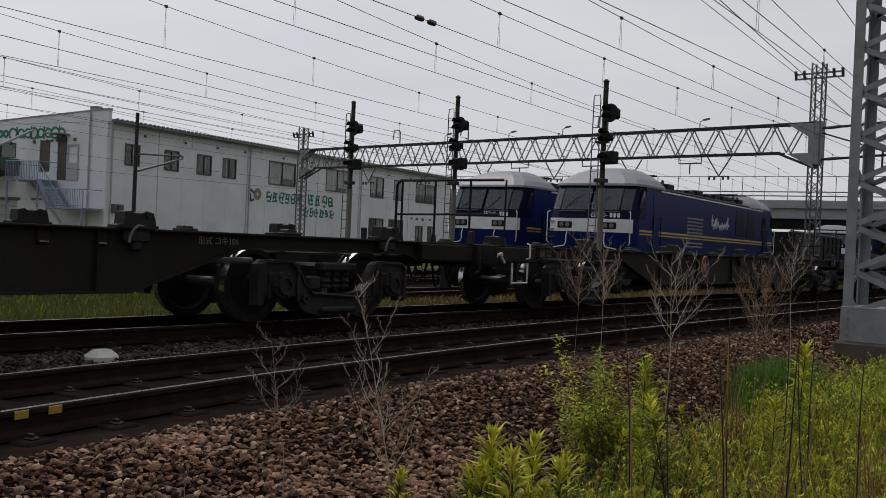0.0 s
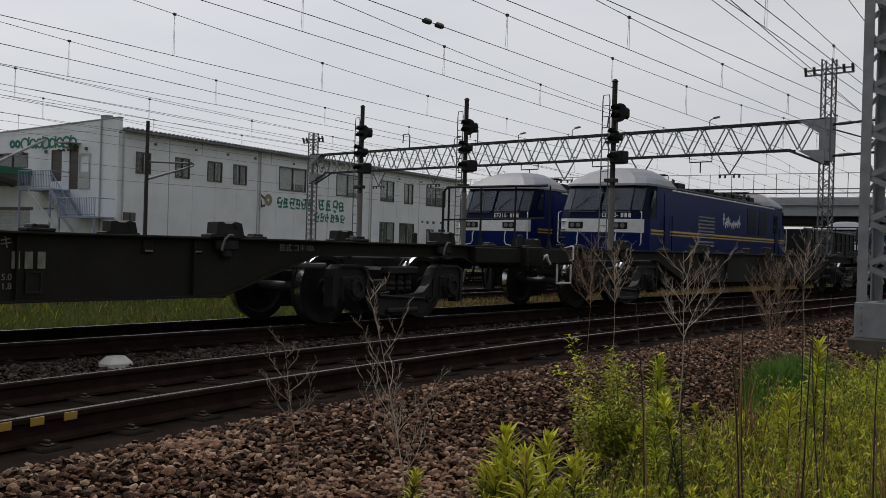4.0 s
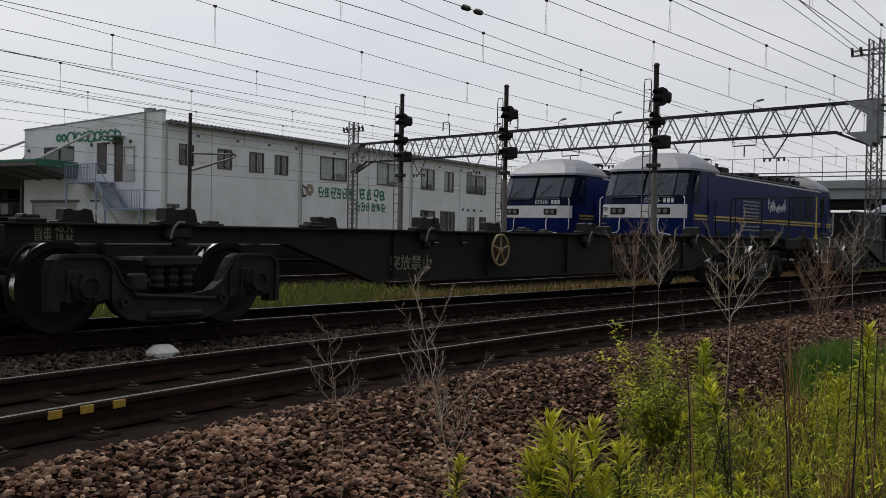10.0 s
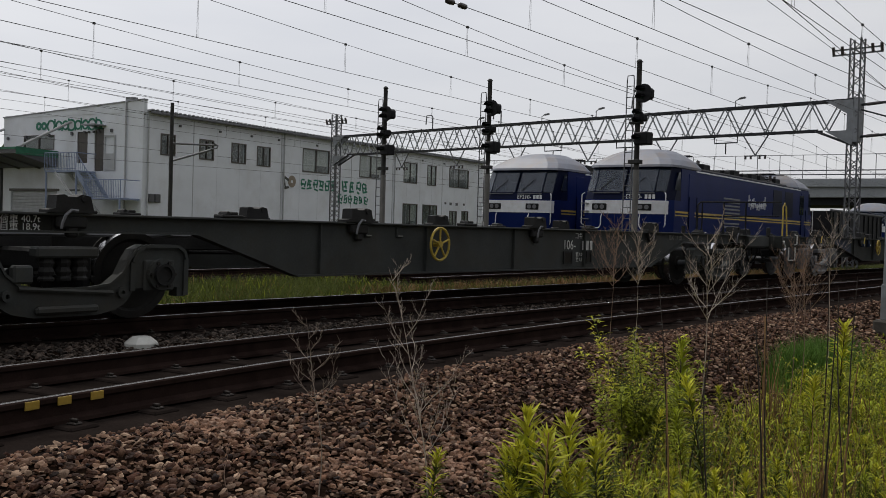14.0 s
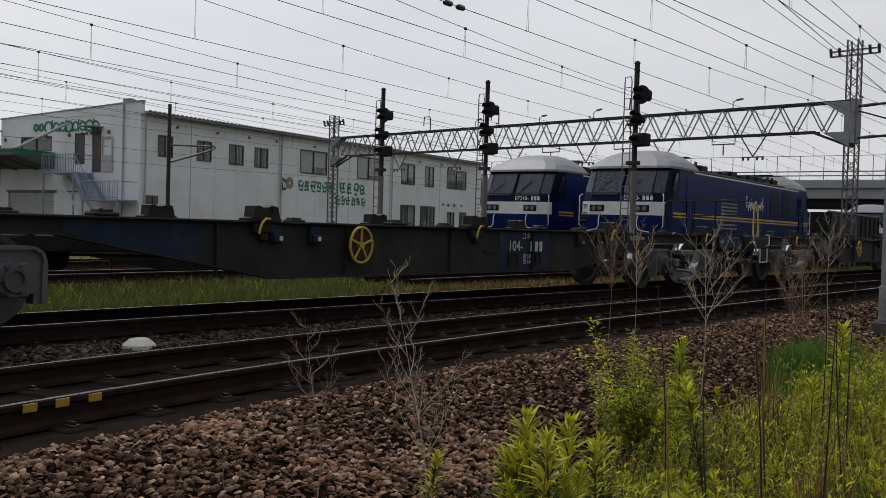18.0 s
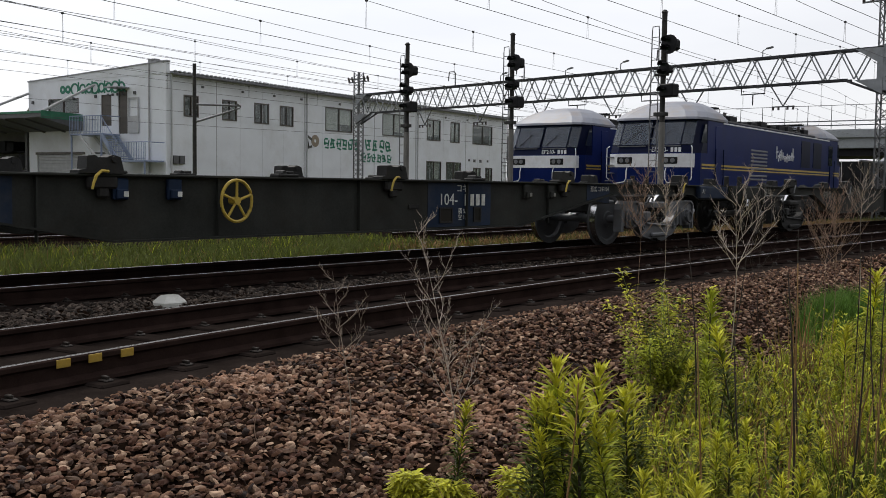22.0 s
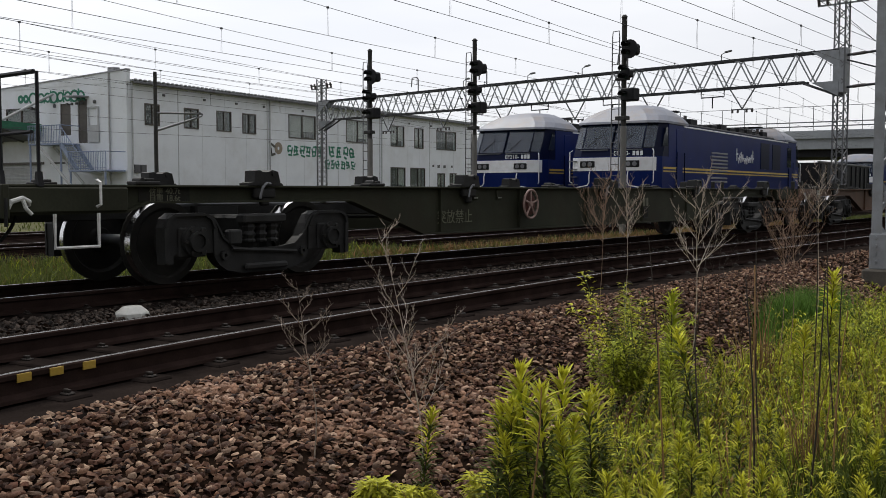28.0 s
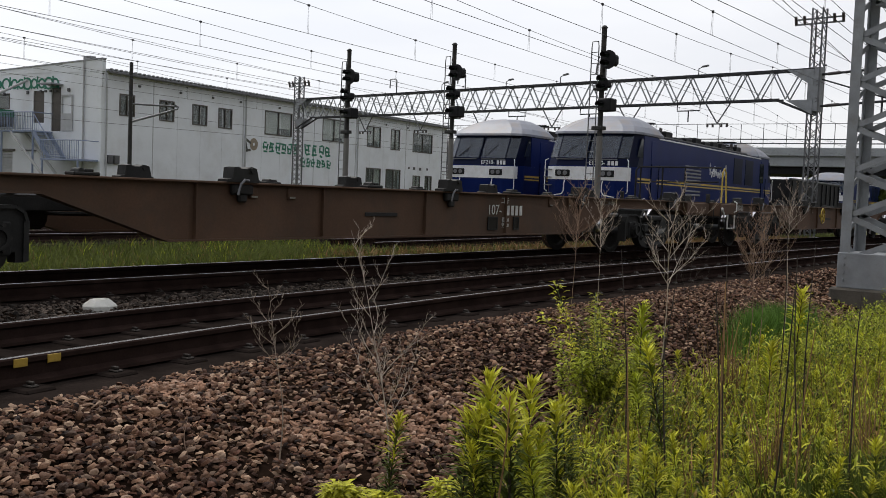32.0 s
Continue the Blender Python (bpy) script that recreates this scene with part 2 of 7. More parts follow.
mat("roof_metal", (0.3, 0.31, 0.33), 0.5, 0.3, var=0.15, scale=1.5, dirt=(0.2, 0.17, 0.14))
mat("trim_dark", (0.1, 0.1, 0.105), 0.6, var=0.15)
mat("frame_bronze", (0.085, 0.075, 0.065), 0.45, 0.3, var=0.1)
mat("sign_green", (0.008, 0.17, 0.1), 0.5, var=0.1, scale=4)
mat("sign_brown", (0.27, 0.22, 0.16), 0.5, var=0.15)
mat("sign_dark", (0.07, 0.07, 0.06), 0.5, var=0.15)
mat("awning_green", (0.03, 0.16, 0.09), 0.6, var=0.2, scale=3)
mat("door_grey", (0.45, 0.46, 0.47), 0.6, var=0.1, scale=3)
mat("stair_blue", (0.25, 0.3, 0.42), 0.5, 0.2, var=0.1, scale=4)
mat("concrete", (0.36, 0.36, 0.35), 0.85, var=0.15, scale=1.2, fine=30, bump=0.2, dirt=(0.2, 0.19, 0.17), dirt_amount=0.5)
mat("concrete_far", (0.34, 0.36, 0.38), 0.9, var=0.12, scale=0.4, fine=6, bump=0.05, dirt=(0.22, 0.22, 0.22))
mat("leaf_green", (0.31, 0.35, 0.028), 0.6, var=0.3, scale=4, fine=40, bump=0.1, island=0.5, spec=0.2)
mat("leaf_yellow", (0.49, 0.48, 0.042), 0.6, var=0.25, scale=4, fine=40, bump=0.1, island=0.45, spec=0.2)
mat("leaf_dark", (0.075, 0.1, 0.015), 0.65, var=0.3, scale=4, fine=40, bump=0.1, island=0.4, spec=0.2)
mat("grass_blade", (0.105, 0.125, 0.03), 0.7, var=0.3, scale=0.8, fine=20, bump=0.05, island=0.4, spec=0.2)
mat("grass_soft", (0.1, 0.19, 0.03), 0.7, var=0.3, scale=2, fine=20, bump=0.05, island=0.4, spec=0.2)
mat("grass_dry", (0.26, 0.155, 0.07), 0.8, var=0.3, scale=3, fine=40, bump=0.05, island=0.4, spec=0.2)
mat("stem_dark", (0.032, 0.022, 0.015), 0.8, var=0.3, scale=12, fine=80, bump=0.2)
mat("stem_pale", (0.42, 0.35, 0.29), 0.8, var=0.25, scale=12, fine=80, bump=0.2)
mat("stem_green", (0.10, 0.14, 0.04), 0.7, var=0.3, scale=12)
mat("lamp_lens", (0.02, 0.03, 0.025), 0.12, var=0.1, bump=0)
# steel darkened in its colour to look backlit against the sky
mat("backlit_steel", (0.045, 0.046, 0.05), 0.6, 0.2, var=0.2, scale=5, fine=60, bump=0.1, spec=0.2)
mat("tail_red", (0.35, 0.02, 0.02), 0.3, var=0.1)


def let_through(name, share):
    """Lets part of the light shine through a thin leaf."""
    m = MATS[name]
    n, l = m.node_tree.nodes, m.node_tree.links
    b, out = n["Principled BSDF"], n["Material Output"]
    t, mx = n.new("ShaderNodeBsdfTranslucent"), n.new("ShaderNodeMixShader")
    l.new(b.inputs["Base Color"].links[0].from_socket, t.inputs["Color"])
    mx.inputs[0].default_value = share
    l.new(b.outputs["BSDF"], mx.inputs[1])
    l.new(t.outputs["BSDF"], mx.inputs[2])
    l.new(mx.outputs["Shader"], out.inputs["Surface"])


for leafy in ("leaf_green", "leaf_yellow", "leaf_dark", "grass_blade"):
    let_through(leafy, 0.22)


def stone_mat(name, tones):
    """Broken stones, each of one of several tones, with grain and paler worn faces."""
    m = mat(name, (0.2, 0.2, 0.2), 0.85, var=0.3, scale=14, fine=150, bump=0.6, spec=0.3)
    n, l = m.node_tree.nodes, m.node_tree.links
    b = n["Principled BSDF"]
    old = b.inputs["Base Color"].links[0].from_socket
    geo, ramp_node = n.new("ShaderNodeNewGeometry"), n.new("ShaderNodeValToRGB")
    e = ramp_node.color_ramp.elements
    e[0].position, e[0].color = 0.0, (*tones[0], 1)
    e[1].position, e[1].color = 1.0, (*tones[-1], 1)
    for i, c in enumerate(tones[1:-1]):
        e.new((i + 1) / (len(tones) - 1)).color = (*c, 1)
    l.new(geo.outputs["Random Per Island"], ramp_node.inputs["Fac"])
    mul = n.new("ShaderNodeMixRGB")
    mul.blend_type, mul.inputs[0].default_value = "MULTIPLY", 1.0
    gain = n.new("ShaderNodeMixRGB")
    gain.blend_type, gain.inputs[0].default_value, gain.inputs[2].default_value = "MULTIPLY", 1.0, (5, 5, 5, 1)
    l.new(old, gain.inputs[1])
    l.new(gain.outputs["Color"], mul.inputs[1])
    l.new(ramp_node.outputs["Color"], mul.inputs[2])
    l.new(mul.outputs["Color"], b.inputs["Base Color"])


stone_mat("stone_brown", [(0.01, 0.0045, 0.0026), (0.065, 0.026, 0.0135), (0.2, 0.105, 0.06), (0.016, 0.007, 0.004), (0.11, 0.046, 0.026), (0.46, 0.31, 0.21), (0.028, 0.0115, 0.0065), (0.26, 0.148, 0.09), (0.042, 0.017, 0.0095), (0.14, 0.068, 0.041)])
stone_mat("stone_rust", [(0.1, 0.05, 0.03), (0.26, 0.14, 0.085), (0.34, 0.19, 0.12), (0.2, 0.11, 0.07), (0.42, 0.28, 0.2)])
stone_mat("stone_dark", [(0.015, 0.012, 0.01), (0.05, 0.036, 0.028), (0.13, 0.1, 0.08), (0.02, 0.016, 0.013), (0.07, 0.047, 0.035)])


def glass(name, tint, rough=0.04):
    m = bpy.data.materials.new(name)
    m.use_nodes = True
    b = m.node_tree.nodes["Principled BSDF"]
    b.inputs["Base Color"].default_value = (*tint, 1)
    b.inputs["Roughness"].default_value = rough
    b.inputs["Specular IOR Level"].default_value = 0.3
    b.inputs["IOR"].default_value = 1.5
    n, l = m.node_tree.nodes, m.node_tree.links
    noise_node, tc, bp = n.new("ShaderNodeTexNoise"), n.new("ShaderNodeTexCoord"), n.new("ShaderNodeBump")
    noise_node.inputs["Scale"].default_value = 1.5
    bp.inputs["Strength"].default_value, bp.inputs["Distance"].default_value = 0.05, 0.02
    l.new(tc.outputs["Object"], noise_node.inputs["Vector"])
    l.new(noise_node.outputs["Fac"], bp.inputs["Height"])
    l.new(bp.outputs["Normal"], b.inputs["Normal"])
    MATS[name] = m


glass("window_glass", (0.72, 0.78, 0.76))
MATS["window_glass"].node_tree.nodes["Principled BSDF"].inputs["Transmission Weight"].default_value = 0.92
glass("cab_glass", (0.02, 0.026, 0.034), 0.06)
glass("screen_glass", (0.16, 0.21, 0.29), 0.04)
MATS["screen_glass"].node_tree.nodes["Principled BSDF"].inputs["Specular IOR Level"].default_value = 0.15
MATS["screen_glass"].node_tree.nodes["Principled BSDF"].inputs["Transmission Weight"].default_value = 0.9


# ---- mesh building ----
class Shape:
    """Vertices and faces of one mesh, gathered from simple solids."""

    def __init__(self):
        self.v, self.f = [], []

    def add(self, verts, faces):
        k = len(self.v)
        self.v.extend(tuple(p) for p in verts)
        self.f.extend(tuple(i + k for i in q) for q in faces)
        return self

    def box(self, x0, x1, y0, y1, z0, z1, c=0.0):
        """A box with its edges cut off by c."""
        x0, x1, y0, y1, z0, z1 = min(x0, x1), max(x0, x1), min(y0, y1), max(y0, y1), min(z0, z1), max(z0, z1)
        c = min(c, 0.45 * min(x1 - x0, y1 - y0, z1 - z0))
        if c <= 0:
            v = [(x, y, z) for x in (x0, x1) for y in (y0, y1) for z in (z0, z1)]
            return self.add(v, [(0, 1, 3, 2), (4, 6, 7, 5), (0, 4, 5, 1), (2, 3, 7, 6), (0, 2, 6, 4), (1, 5, 7, 3)])
        v, idx = [], {}
        for i, x in enumerate((x0, x1)):
            for j, y in enumerate((y0, y1)):
                for k, z in enumerate((z0, z1)):
                    sx, sy, sz = (c if i == 0 else -c), (c if j == 0 else -c), (c if k == 0 else -c)
                    for a, p in enumerate(((x, y + sy, z + sz), (x + sx, y, z + sz), (x + sx, y + sy, z))):
                        idx[i, j, k, a] = len(v)
                        v.append(p)
        f = []
        for a in range(3):
            for s in (0, 1):
                q = []
                for p, r in ((0, 0), (0, 1), (1, 1), (1, 0)):
                    t = [p, r]
                    t.insert(a, s)
                    q.append(idx[(*t, a)])
                f.append(tuple(q))
        for a in range(3):
            b1, b2 = [b for b in range(3) if b != a]
            for p in (0, 1):
                for r in (0, 1):
                    q = []
                    for s, w in ((0, b1), (0, b2), (1, b2), (1, b1)):
                        t = [0, 0, 0]
                        t[a], t[b1], t[b2] = s, p, r
                        q.append(idx[(*t, w)])
                    f.append(tuple(q))
        for i in (0, 1):
            for j in (0, 1):
                for k in (0, 1):
                    f.append(tuple(idx[i, j, k, a] for a in range(3)))
        return self.add(v, f)

    def rod(self, p, q, r, n=6, r2=None):
        """A round bar from p to q, tapering to r2."""
        p, q = Vector(p), Vector(q)
        d = q - p
        if d.length < 1e-6:
            return self
        d.normalize()
        a = d.cross(Vector((0, 0, 1)) if abs(d.z) < 0.9 else Vector((1, 0, 0))).normalized()
        b = d.cross(a)
        r2 = r if r2 is None else r2
        v = []
        for c, rr in ((p, r), (q, r2)):
            for i in range(n):
                t = 2 * math.pi * i / n
                v.append(c + (a * math.cos(t) + b * math.sin(t)) * rr)
        f = [(i, (i + 1) % n, n + (i + 1) % n, n + i) for i in range(n)]
        f += [tuple(range(n - 1, -1, -1)), tuple(range(n, 2 * n))]
        return self.add(v, f)

    def line(self, pts, r, n=6):
        """One connected round tube along the points."""
        pts = [Vector(p) for p in pts]
        closed = (pts[0] - pts[-1]).length < 1e-6
        if closed:
            pts = pts[:-1]
        m, v = len(pts), []
        for i, p in enumerate(pts):
            before = pts[i - 1] if i or closed else p
            after = pts[(i + 1) % m] if i < m - 1 or closed else p
            d = (after - before).normalized()
            a = d.cross(Vector((0, 0, 1)) if abs(d.z) < 0.9 else Vector((0, 1, 0))).normalized()
            if i and a.dot(last) < 0:
                a = -a
            last = a
            b = d.cross(a)
            v += [p + (a * math.cos(2 * math.pi * k / n) + b * math.sin(2 * math.pi * k / n)) * r for k in range(n)]
        f = [(i * n + k, i * n + (k + 1) % n, (i + 1) % m * n + (k + 1) % n, (i + 1) % m * n + k) for i in range(m if closed else m - 1) for k in range(n)]
        if not closed:
            f += [tuple(range(n - 1, -1, -1)), tuple(range((m - 1) * n, m * n))]
        return self.add(v, f)

    def bar(self, p, q, w, h):
        """A flat-sided bar from p to q."""
        p, q = Vector(p), Vector(q)
        d = (q - p).normalized()
        a = d.cross(Vector((0, 0, 1)) if abs(d.z) < 0.95 else Vector((0, 1, 0))).normalized() * w / 2
        b = d.cross(a).normalized() * h / 2
        v = [c + s * a + t * b for c in (p, q) for s, t in ((-1, -1), (1, -1), (1, 1), (-1, 1))]
        return self.add(v, [(0, 1, 2, 3), (7, 6, 5, 4), (0, 4, 5, 1), (1, 5, 6, 2), (2, 6, 7, 3), (3, 7, 4, 0)])

    def plate(self, outline, axis, a, b):
        """A flat outline (two coordinates in order of the other axes) given thickness from a to b along axis."""
        n = len(outline)
        v = []
        for s in (a, b):
            for p, r in outline:
                t = [p, r]
                t.insert("xyz".index(axis), s)
                v.append(tuple(t))
        f = [tuple(range(n)), tuple(range(2 * n - 1, n - 1, -1))]
        f += [((i + 1) % n, i, n + i, n + (i + 1) % n) for i in range(n)]
        return self.add(v, f)

    def disc(self, centre, r0, r1, axis, a, b, n=20):
        """A ring or disc (r0 = 0) with thickness along axis from a to b."""
        k = "xyz".index(axis)
        v = []
        for s in (a, b):
            for rr in (r0, r1):
                for i in range(n):
                    t = 2 * math.pi * i / n
                    p = [rr * math.cos(t), rr * math.sin(t)]
                    p.insert(k, s)
                    v.append(tuple(c + d for c, d in zip(p, centre)))
        f = []
        for i in range(n):
            j = (i + 1) % n
            f += [(i, j, n + j, n + i), (2 * n + j, 2 * n + i, 3 * n + i, 3 * n + j), (n + i, n + j, 3 * n + j, 3 * n + i)]
            if r0 > 0:
                f.append((j, i, 2 * n + i, 2 * n + j))
        return self.add(v, f)

    def lathe(self, profile, n=16, axis="y"):
        """Turns a profile of (radius, along) round the axis."""
        v, f = [], []
        for r, s in profile:
            for i in range(n):
                t = 2 * math.pi * i / n
                p = [r * math.cos(t), r * math.sin(t)]
                p.insert("xyz".index(axis), s)
                v.append(tuple(p))
        for k in range(len(profile) - 1):
            for i in range(n):
                j = (i + 1) % n
                f.append((k * n + i, k * n + j, (k + 1) * n + j, (k + 1) * n + i))
        return self.add(v, f)

    def weld(self):
        """Joins corners at one place and drops the walls between touching solids."""
        at, seen, v = {}, {}, []
        for p in self.v:
            k = tuple(round(c, 5) for c in p)
            if k not in at:
                at[k] = len(v)
                v.append(p)
            seen.setdefault(len(seen), at[k])
        faces = {}
        for q in self.f:
            r = tuple(seen[i] for i in q)
            faces.setdefault(frozenset(r), []).append(r)
        self.v, self.f = v, [r[0] for r in faces.values() if len(r) == 1]
        return self

    def mesh(self, name, material, smooth=False):
        me = bpy.data.meshes.new(name)
        me.from_pydata(self.v, [], self.f)
        bm = bmesh.new()
        bm.from_mesh(me)
        bmesh.ops.recalc_face_normals(bm, faces=bm.faces)
        bm.to_mesh(me)
        bm.free()
        me.materials.append(MATS[material])
        if smooth:
            me.polygons.foreach_set("use_smooth", [True] * len(me.polygons))
        me.update()
        return me


def part(name, shape, material, parent=None, label="", at=None, smooth=False):
    """Links one mesh, from a Shape or an existing mesh, under a thing or a part."""
    me = shape.mesh(name, material, smooth) if isinstance(shape, Shape) else shape
    ob = new(name, me)
    if parent:
        ob.parent = parent
    if at is not None:
        ob.matrix_basis = at
    if label:
        ob["label"] = label
    return ob


def thing(name, label, category, group="", at=None):
    ob = tagged(new(name), label, category, group)
    if at is not None:
        ob.matrix_basis = at
    return ob


def structure(name, shape, material, label="", smooth=False):
    ob = part(name, shape, material, None, label, smooth=smooth)
    return tagged(ob, kind="structure")


def letters(text, size, material, parent, at, depth=0.004, name="lettering"):
    """Raised lettering in the built-in font, as a mesh; its middle lies at the pose."""
    cu = bpy.data.curves.new(name, "FONT")
    cu.body, cu.size, cu.align_x, cu.align_y, cu.extrude = text, size, "CENTER", "CENTER", depth / 2
    cu.resolution_u = 3
    ob = bpy.data.objects.new("text", cu)
    scene.collection.objects.link(ob)
    me = bpy.data.meshes.new_from_object(ob.evaluated_get(bpy.context.evaluated_depsgraph_get()))
    bpy.data.objects.remove(ob)
    me.materials.clear()
    me.materials.append(MATS[material])
    return part(name, me, material, parent, at=at)



def pierced(s, u0, u1, z0, z1, holes, a, b, axis):
    """A wall along one axis with rectangular holes (u0, u1, z0, z1) right through it."""
    us = sorted({u0, u1, *[h[0] for h in holes], *[h[1] for h in holes]})
    zs = sorted({z0, z1, *[h[2] for h in holes], *[h[3] for h in holes]})
    for p, q in zip(us, us[1:]):
        for r, t in zip(zs, zs[1:]):
            if not any(h[0] <= p and q <= h[1] and h[2] <= r and t <= h[3] for h in holes):
                s.box(p, q, a, b, r, t) if axis == "x" else s.box(a, b, p, q, r, t)
    return s.weld()


# ---- plan ----
TRAIN_Y = 9.05


def near_y(x):
    """The middle of the near track, which bends to run along the train's track."""
    return 6.32 - 0.9 * math.exp(-(x - 2.0) / 5.0) if x > -2 else 4.317 + (x + 2) * 0.4


def bank_z(x, y):
    """The height of the ballast: flat under the tracks, falling away on the camera's side."""
    edge = near_y(max(x, -1)) - 1.25
    d = edge - y
    z = -0.19
    if d > 0:
        z -= min(0.36, 0.2 * d + 0.04 * d * d)
    if TRAIN_Y + 1.5 < y:
        z -= min(0.12, 0.1 * (y - TRAIN_Y - 1.5))
    mid = 0.5 * (near_y(max(x, -1)) + TRAIN_Y)
    z -= 0.02 * math.exp(-((y - mid) / 0.5) ** 2)
    return z


def sheet(xs, ys, height):
    s = Shape()
    n = len(ys)
    s.v = [(x, y, height(x, y)) for x in xs for y in ys]
    s.f = [(i * n + j, (i + 1) * n + j, (i + 1) * n + j + 1, i * n + j + 1) for i in range(len(xs) - 1) for j in range(n - 1)]
    return s


rough = lambda x, y, a, k: a * noise.noise(Vector((x * k, y * k, 3.1)))
far_lines = [-1500, -600, -250, -100, -40]
structure("ground", sheet(far_lines + list(range(-20, 121, 10)) + [160, 250, 600, 2500], far_lines + list(range(-20, 101, 8)) + [140, 250, 600, 2500], lambda x, y: -0.75 if y < 11 else -0.36), "grass_ground", "wide flat ground with grass and gravel")
structure("ballast_bank", sheet([-12 + 0.35 * i for i in range(180)] + [52 + 4 * i for i in range(24)], [-3 + 0.25 * i for i in range(58)], lambda x, y: bank_z(x, y) + rough(x, y, 0.03, 1.5)), "gap_shade_bed", "ballast bank sheet, near-black for the shade between its stones")


def pebbles(name, count, place, size, material, label, seed):
    """Many broken stones in one mesh, each a tilted slab with a narrower five-sided top; place gives x and y."""
    rng = np.random.default_rng(seed)
    spots = np.array([place(rng) for _ in range(count)])
    ground = np.array([bank_z(x, y) for x, y in spots])
    turn = np.arange(5) * 2 * math.pi / 5
    angle = turn + rng.uniform(-0.5, 0.5, (count, 5)) + rng.uniform(0, 6.28, (count, 1))
    r = size * rng.uniform(0.55, 1.5, (count, 1)) * rng.uniform(0.72, 1.25, (count, 5))
    tall = size * rng.uniform(0.16, 0.5, (count, 1))
    flat = rng.uniform(0.6, 1.0, (count, 1))
    inset = rng.uniform(0.5, 0.92, (count, 5))
    low = np.stack([r * np.cos(angle), r * np.sin(angle) * flat, np.repeat(-tall, 5, 1) * rng.uniform(0.5, 1, (count, 5))], 2)
    top = np.stack([inset * r * np.cos(angle + 0.2), inset * r * np.sin(angle + 0.2) * flat, np.repeat(tall, 5, 1) * rng.uniform(0.55, 1.0, (count, 5))], 2)
    v = np.concatenate([low, top], 1)
    a, b = rng.normal(0, 0.3, (count, 1)), rng.normal(0, 0.34, (count, 1))
    x, y, z = v[:, :, 0], v[:, :, 1], v[:, :, 2]
    y, z = y * np.cos(a) - z * np.sin(a), y * np.sin(a) + z * np.cos(a)
    x, z = x * np.cos(b) + z * np.sin(b), z * np.cos(b) - x * np.sin(b)
    v = np.stack([x + spots[:, :1], y + spots[:, 1:], z + (ground + 0.006 + rng.uniform(-0.018, 0.034, count))[:, None]], 2).reshape(-1, 3)
    faces = [(5, 6, 7), (5, 7, 8), (5, 8, 9)] + [q for k in range(5) for q in ((k, (k + 1) % 5, 5 + (k + 1) % 5), (k, 5 + (k + 1) % 5, 5 + k))]
    f = (np.array(faces)[None] + 10 * np.arange(count)[:, None, None]).reshape(-1, 3)
    me = bpy.data.meshes.new(name)
    me.vertices.add(len(v))
    me.vertices.foreach_set("co", v.ravel())
    me.loops.add(f.size)
    me.loops.foreach_set("vertex_index", f.ravel())
    me.polygons.add(len(f))
    me.polygons.foreach_set("loop_start", np.arange(0, f.size, 3))
    me.update(calc_edges=True)
    me.validate()
    me.materials.append(MATS[material])
    return tagged(new(name, me), label, "ballast", kind="stuff")


def near_slope(rng):
    x = 1.0 + 14 * rng.uniform() ** 1.5
    top = near_y(x) - 0.98
    return x, top - (0.2 + top - 0.9) * rng.uniform() ** 1.15


def far_slope(rng):
    x = 13 + 30 * rng.uniform() ** 1.3
    top = near_y(x) - 1.05
    return x, top - 3.0 * rng.uniform()


def between(rng):
    x = 2.5 + 26 * rng.uniform() ** 1.3
    a, b = near_y(x) + 0.68, TRAIN_Y - 0.78
    return x, a + (b - a) * rng.uniform()


pebbles("ballast_stones", 54000, near_slope, 0.0215, "stone_brown", "loose brown and grey broken stones on the bank", 1)
pebbles("ballast_stones", 15000, far_slope, 0.03, "stone_brown", "loose brown and grey broken stones on the bank", 2)
pebbles("ballast_stones", 24000, between, 0.023, "stone_dark", "dark stones between two tracks", 3)


def behind(rng):
    x = -7 + 8.2 * rng.uniform()
    return x, -1.5 + (near_y(max(x, -2)) + 0.2) * rng.uniform()


pebbles("ballast_stones", 7000, behind, 0.036, "stone_brown", "loose brown and grey broken stones on the bank", 5)


def rust_patch(rng):
    px, py, pr = ((3.9, 3.7, 0.22), (5.2, 3.5, 0.3), (4.5, 3.5, 0.2), (3.5, 4.4, 0.15))[int(rng.integers(4))]
    return px + rng.normal(0, pr), py + rng.normal(0, pr * 0.7)


pebbles("ballast_stones", 1500, rust_patch, 0.0235, "stone_rust", "loose rust-coloured stones among the brown ballast", 4)


# ---- tracks ----
RAIL = [(-0.07, -0.15), (0.07, -0.15), (0.065, -0.13), (0.012, -0.11), (0.012, -0.045), (0.034, -0.03), (0.034, -0.006), (0.027, 0), (-0.027, 0), (-0.034, -0.006), (-0.034, -0.03), (-0.012, -0.045), (-0.012, -0.11), (-0.065, -0.13)]


def sweep(xs, centre, offset, outline):
    """An outline (sideways, up) drawn along the line y = centre(x), offset sideways."""
    s = Shape()
    n = len(outline)
    for x in xs:
        y, e = centre(x), 0.05
        slope = (centre(x + e) - centre(x - e)) / (2 * e)
        k = 1 / math.hypot(1, slope)
        for p, r in outline:
            o = offset + p
            s.v.append((x - slope * k * o, y + k * o, r))
    for i in range(len(xs) - 1):
        s.f += [(i * n + j, i * n + (j + 1) % n, (i + 1) * n + (j + 1) % n, (i + 1) * n + j) for j in range(n)]
    return s


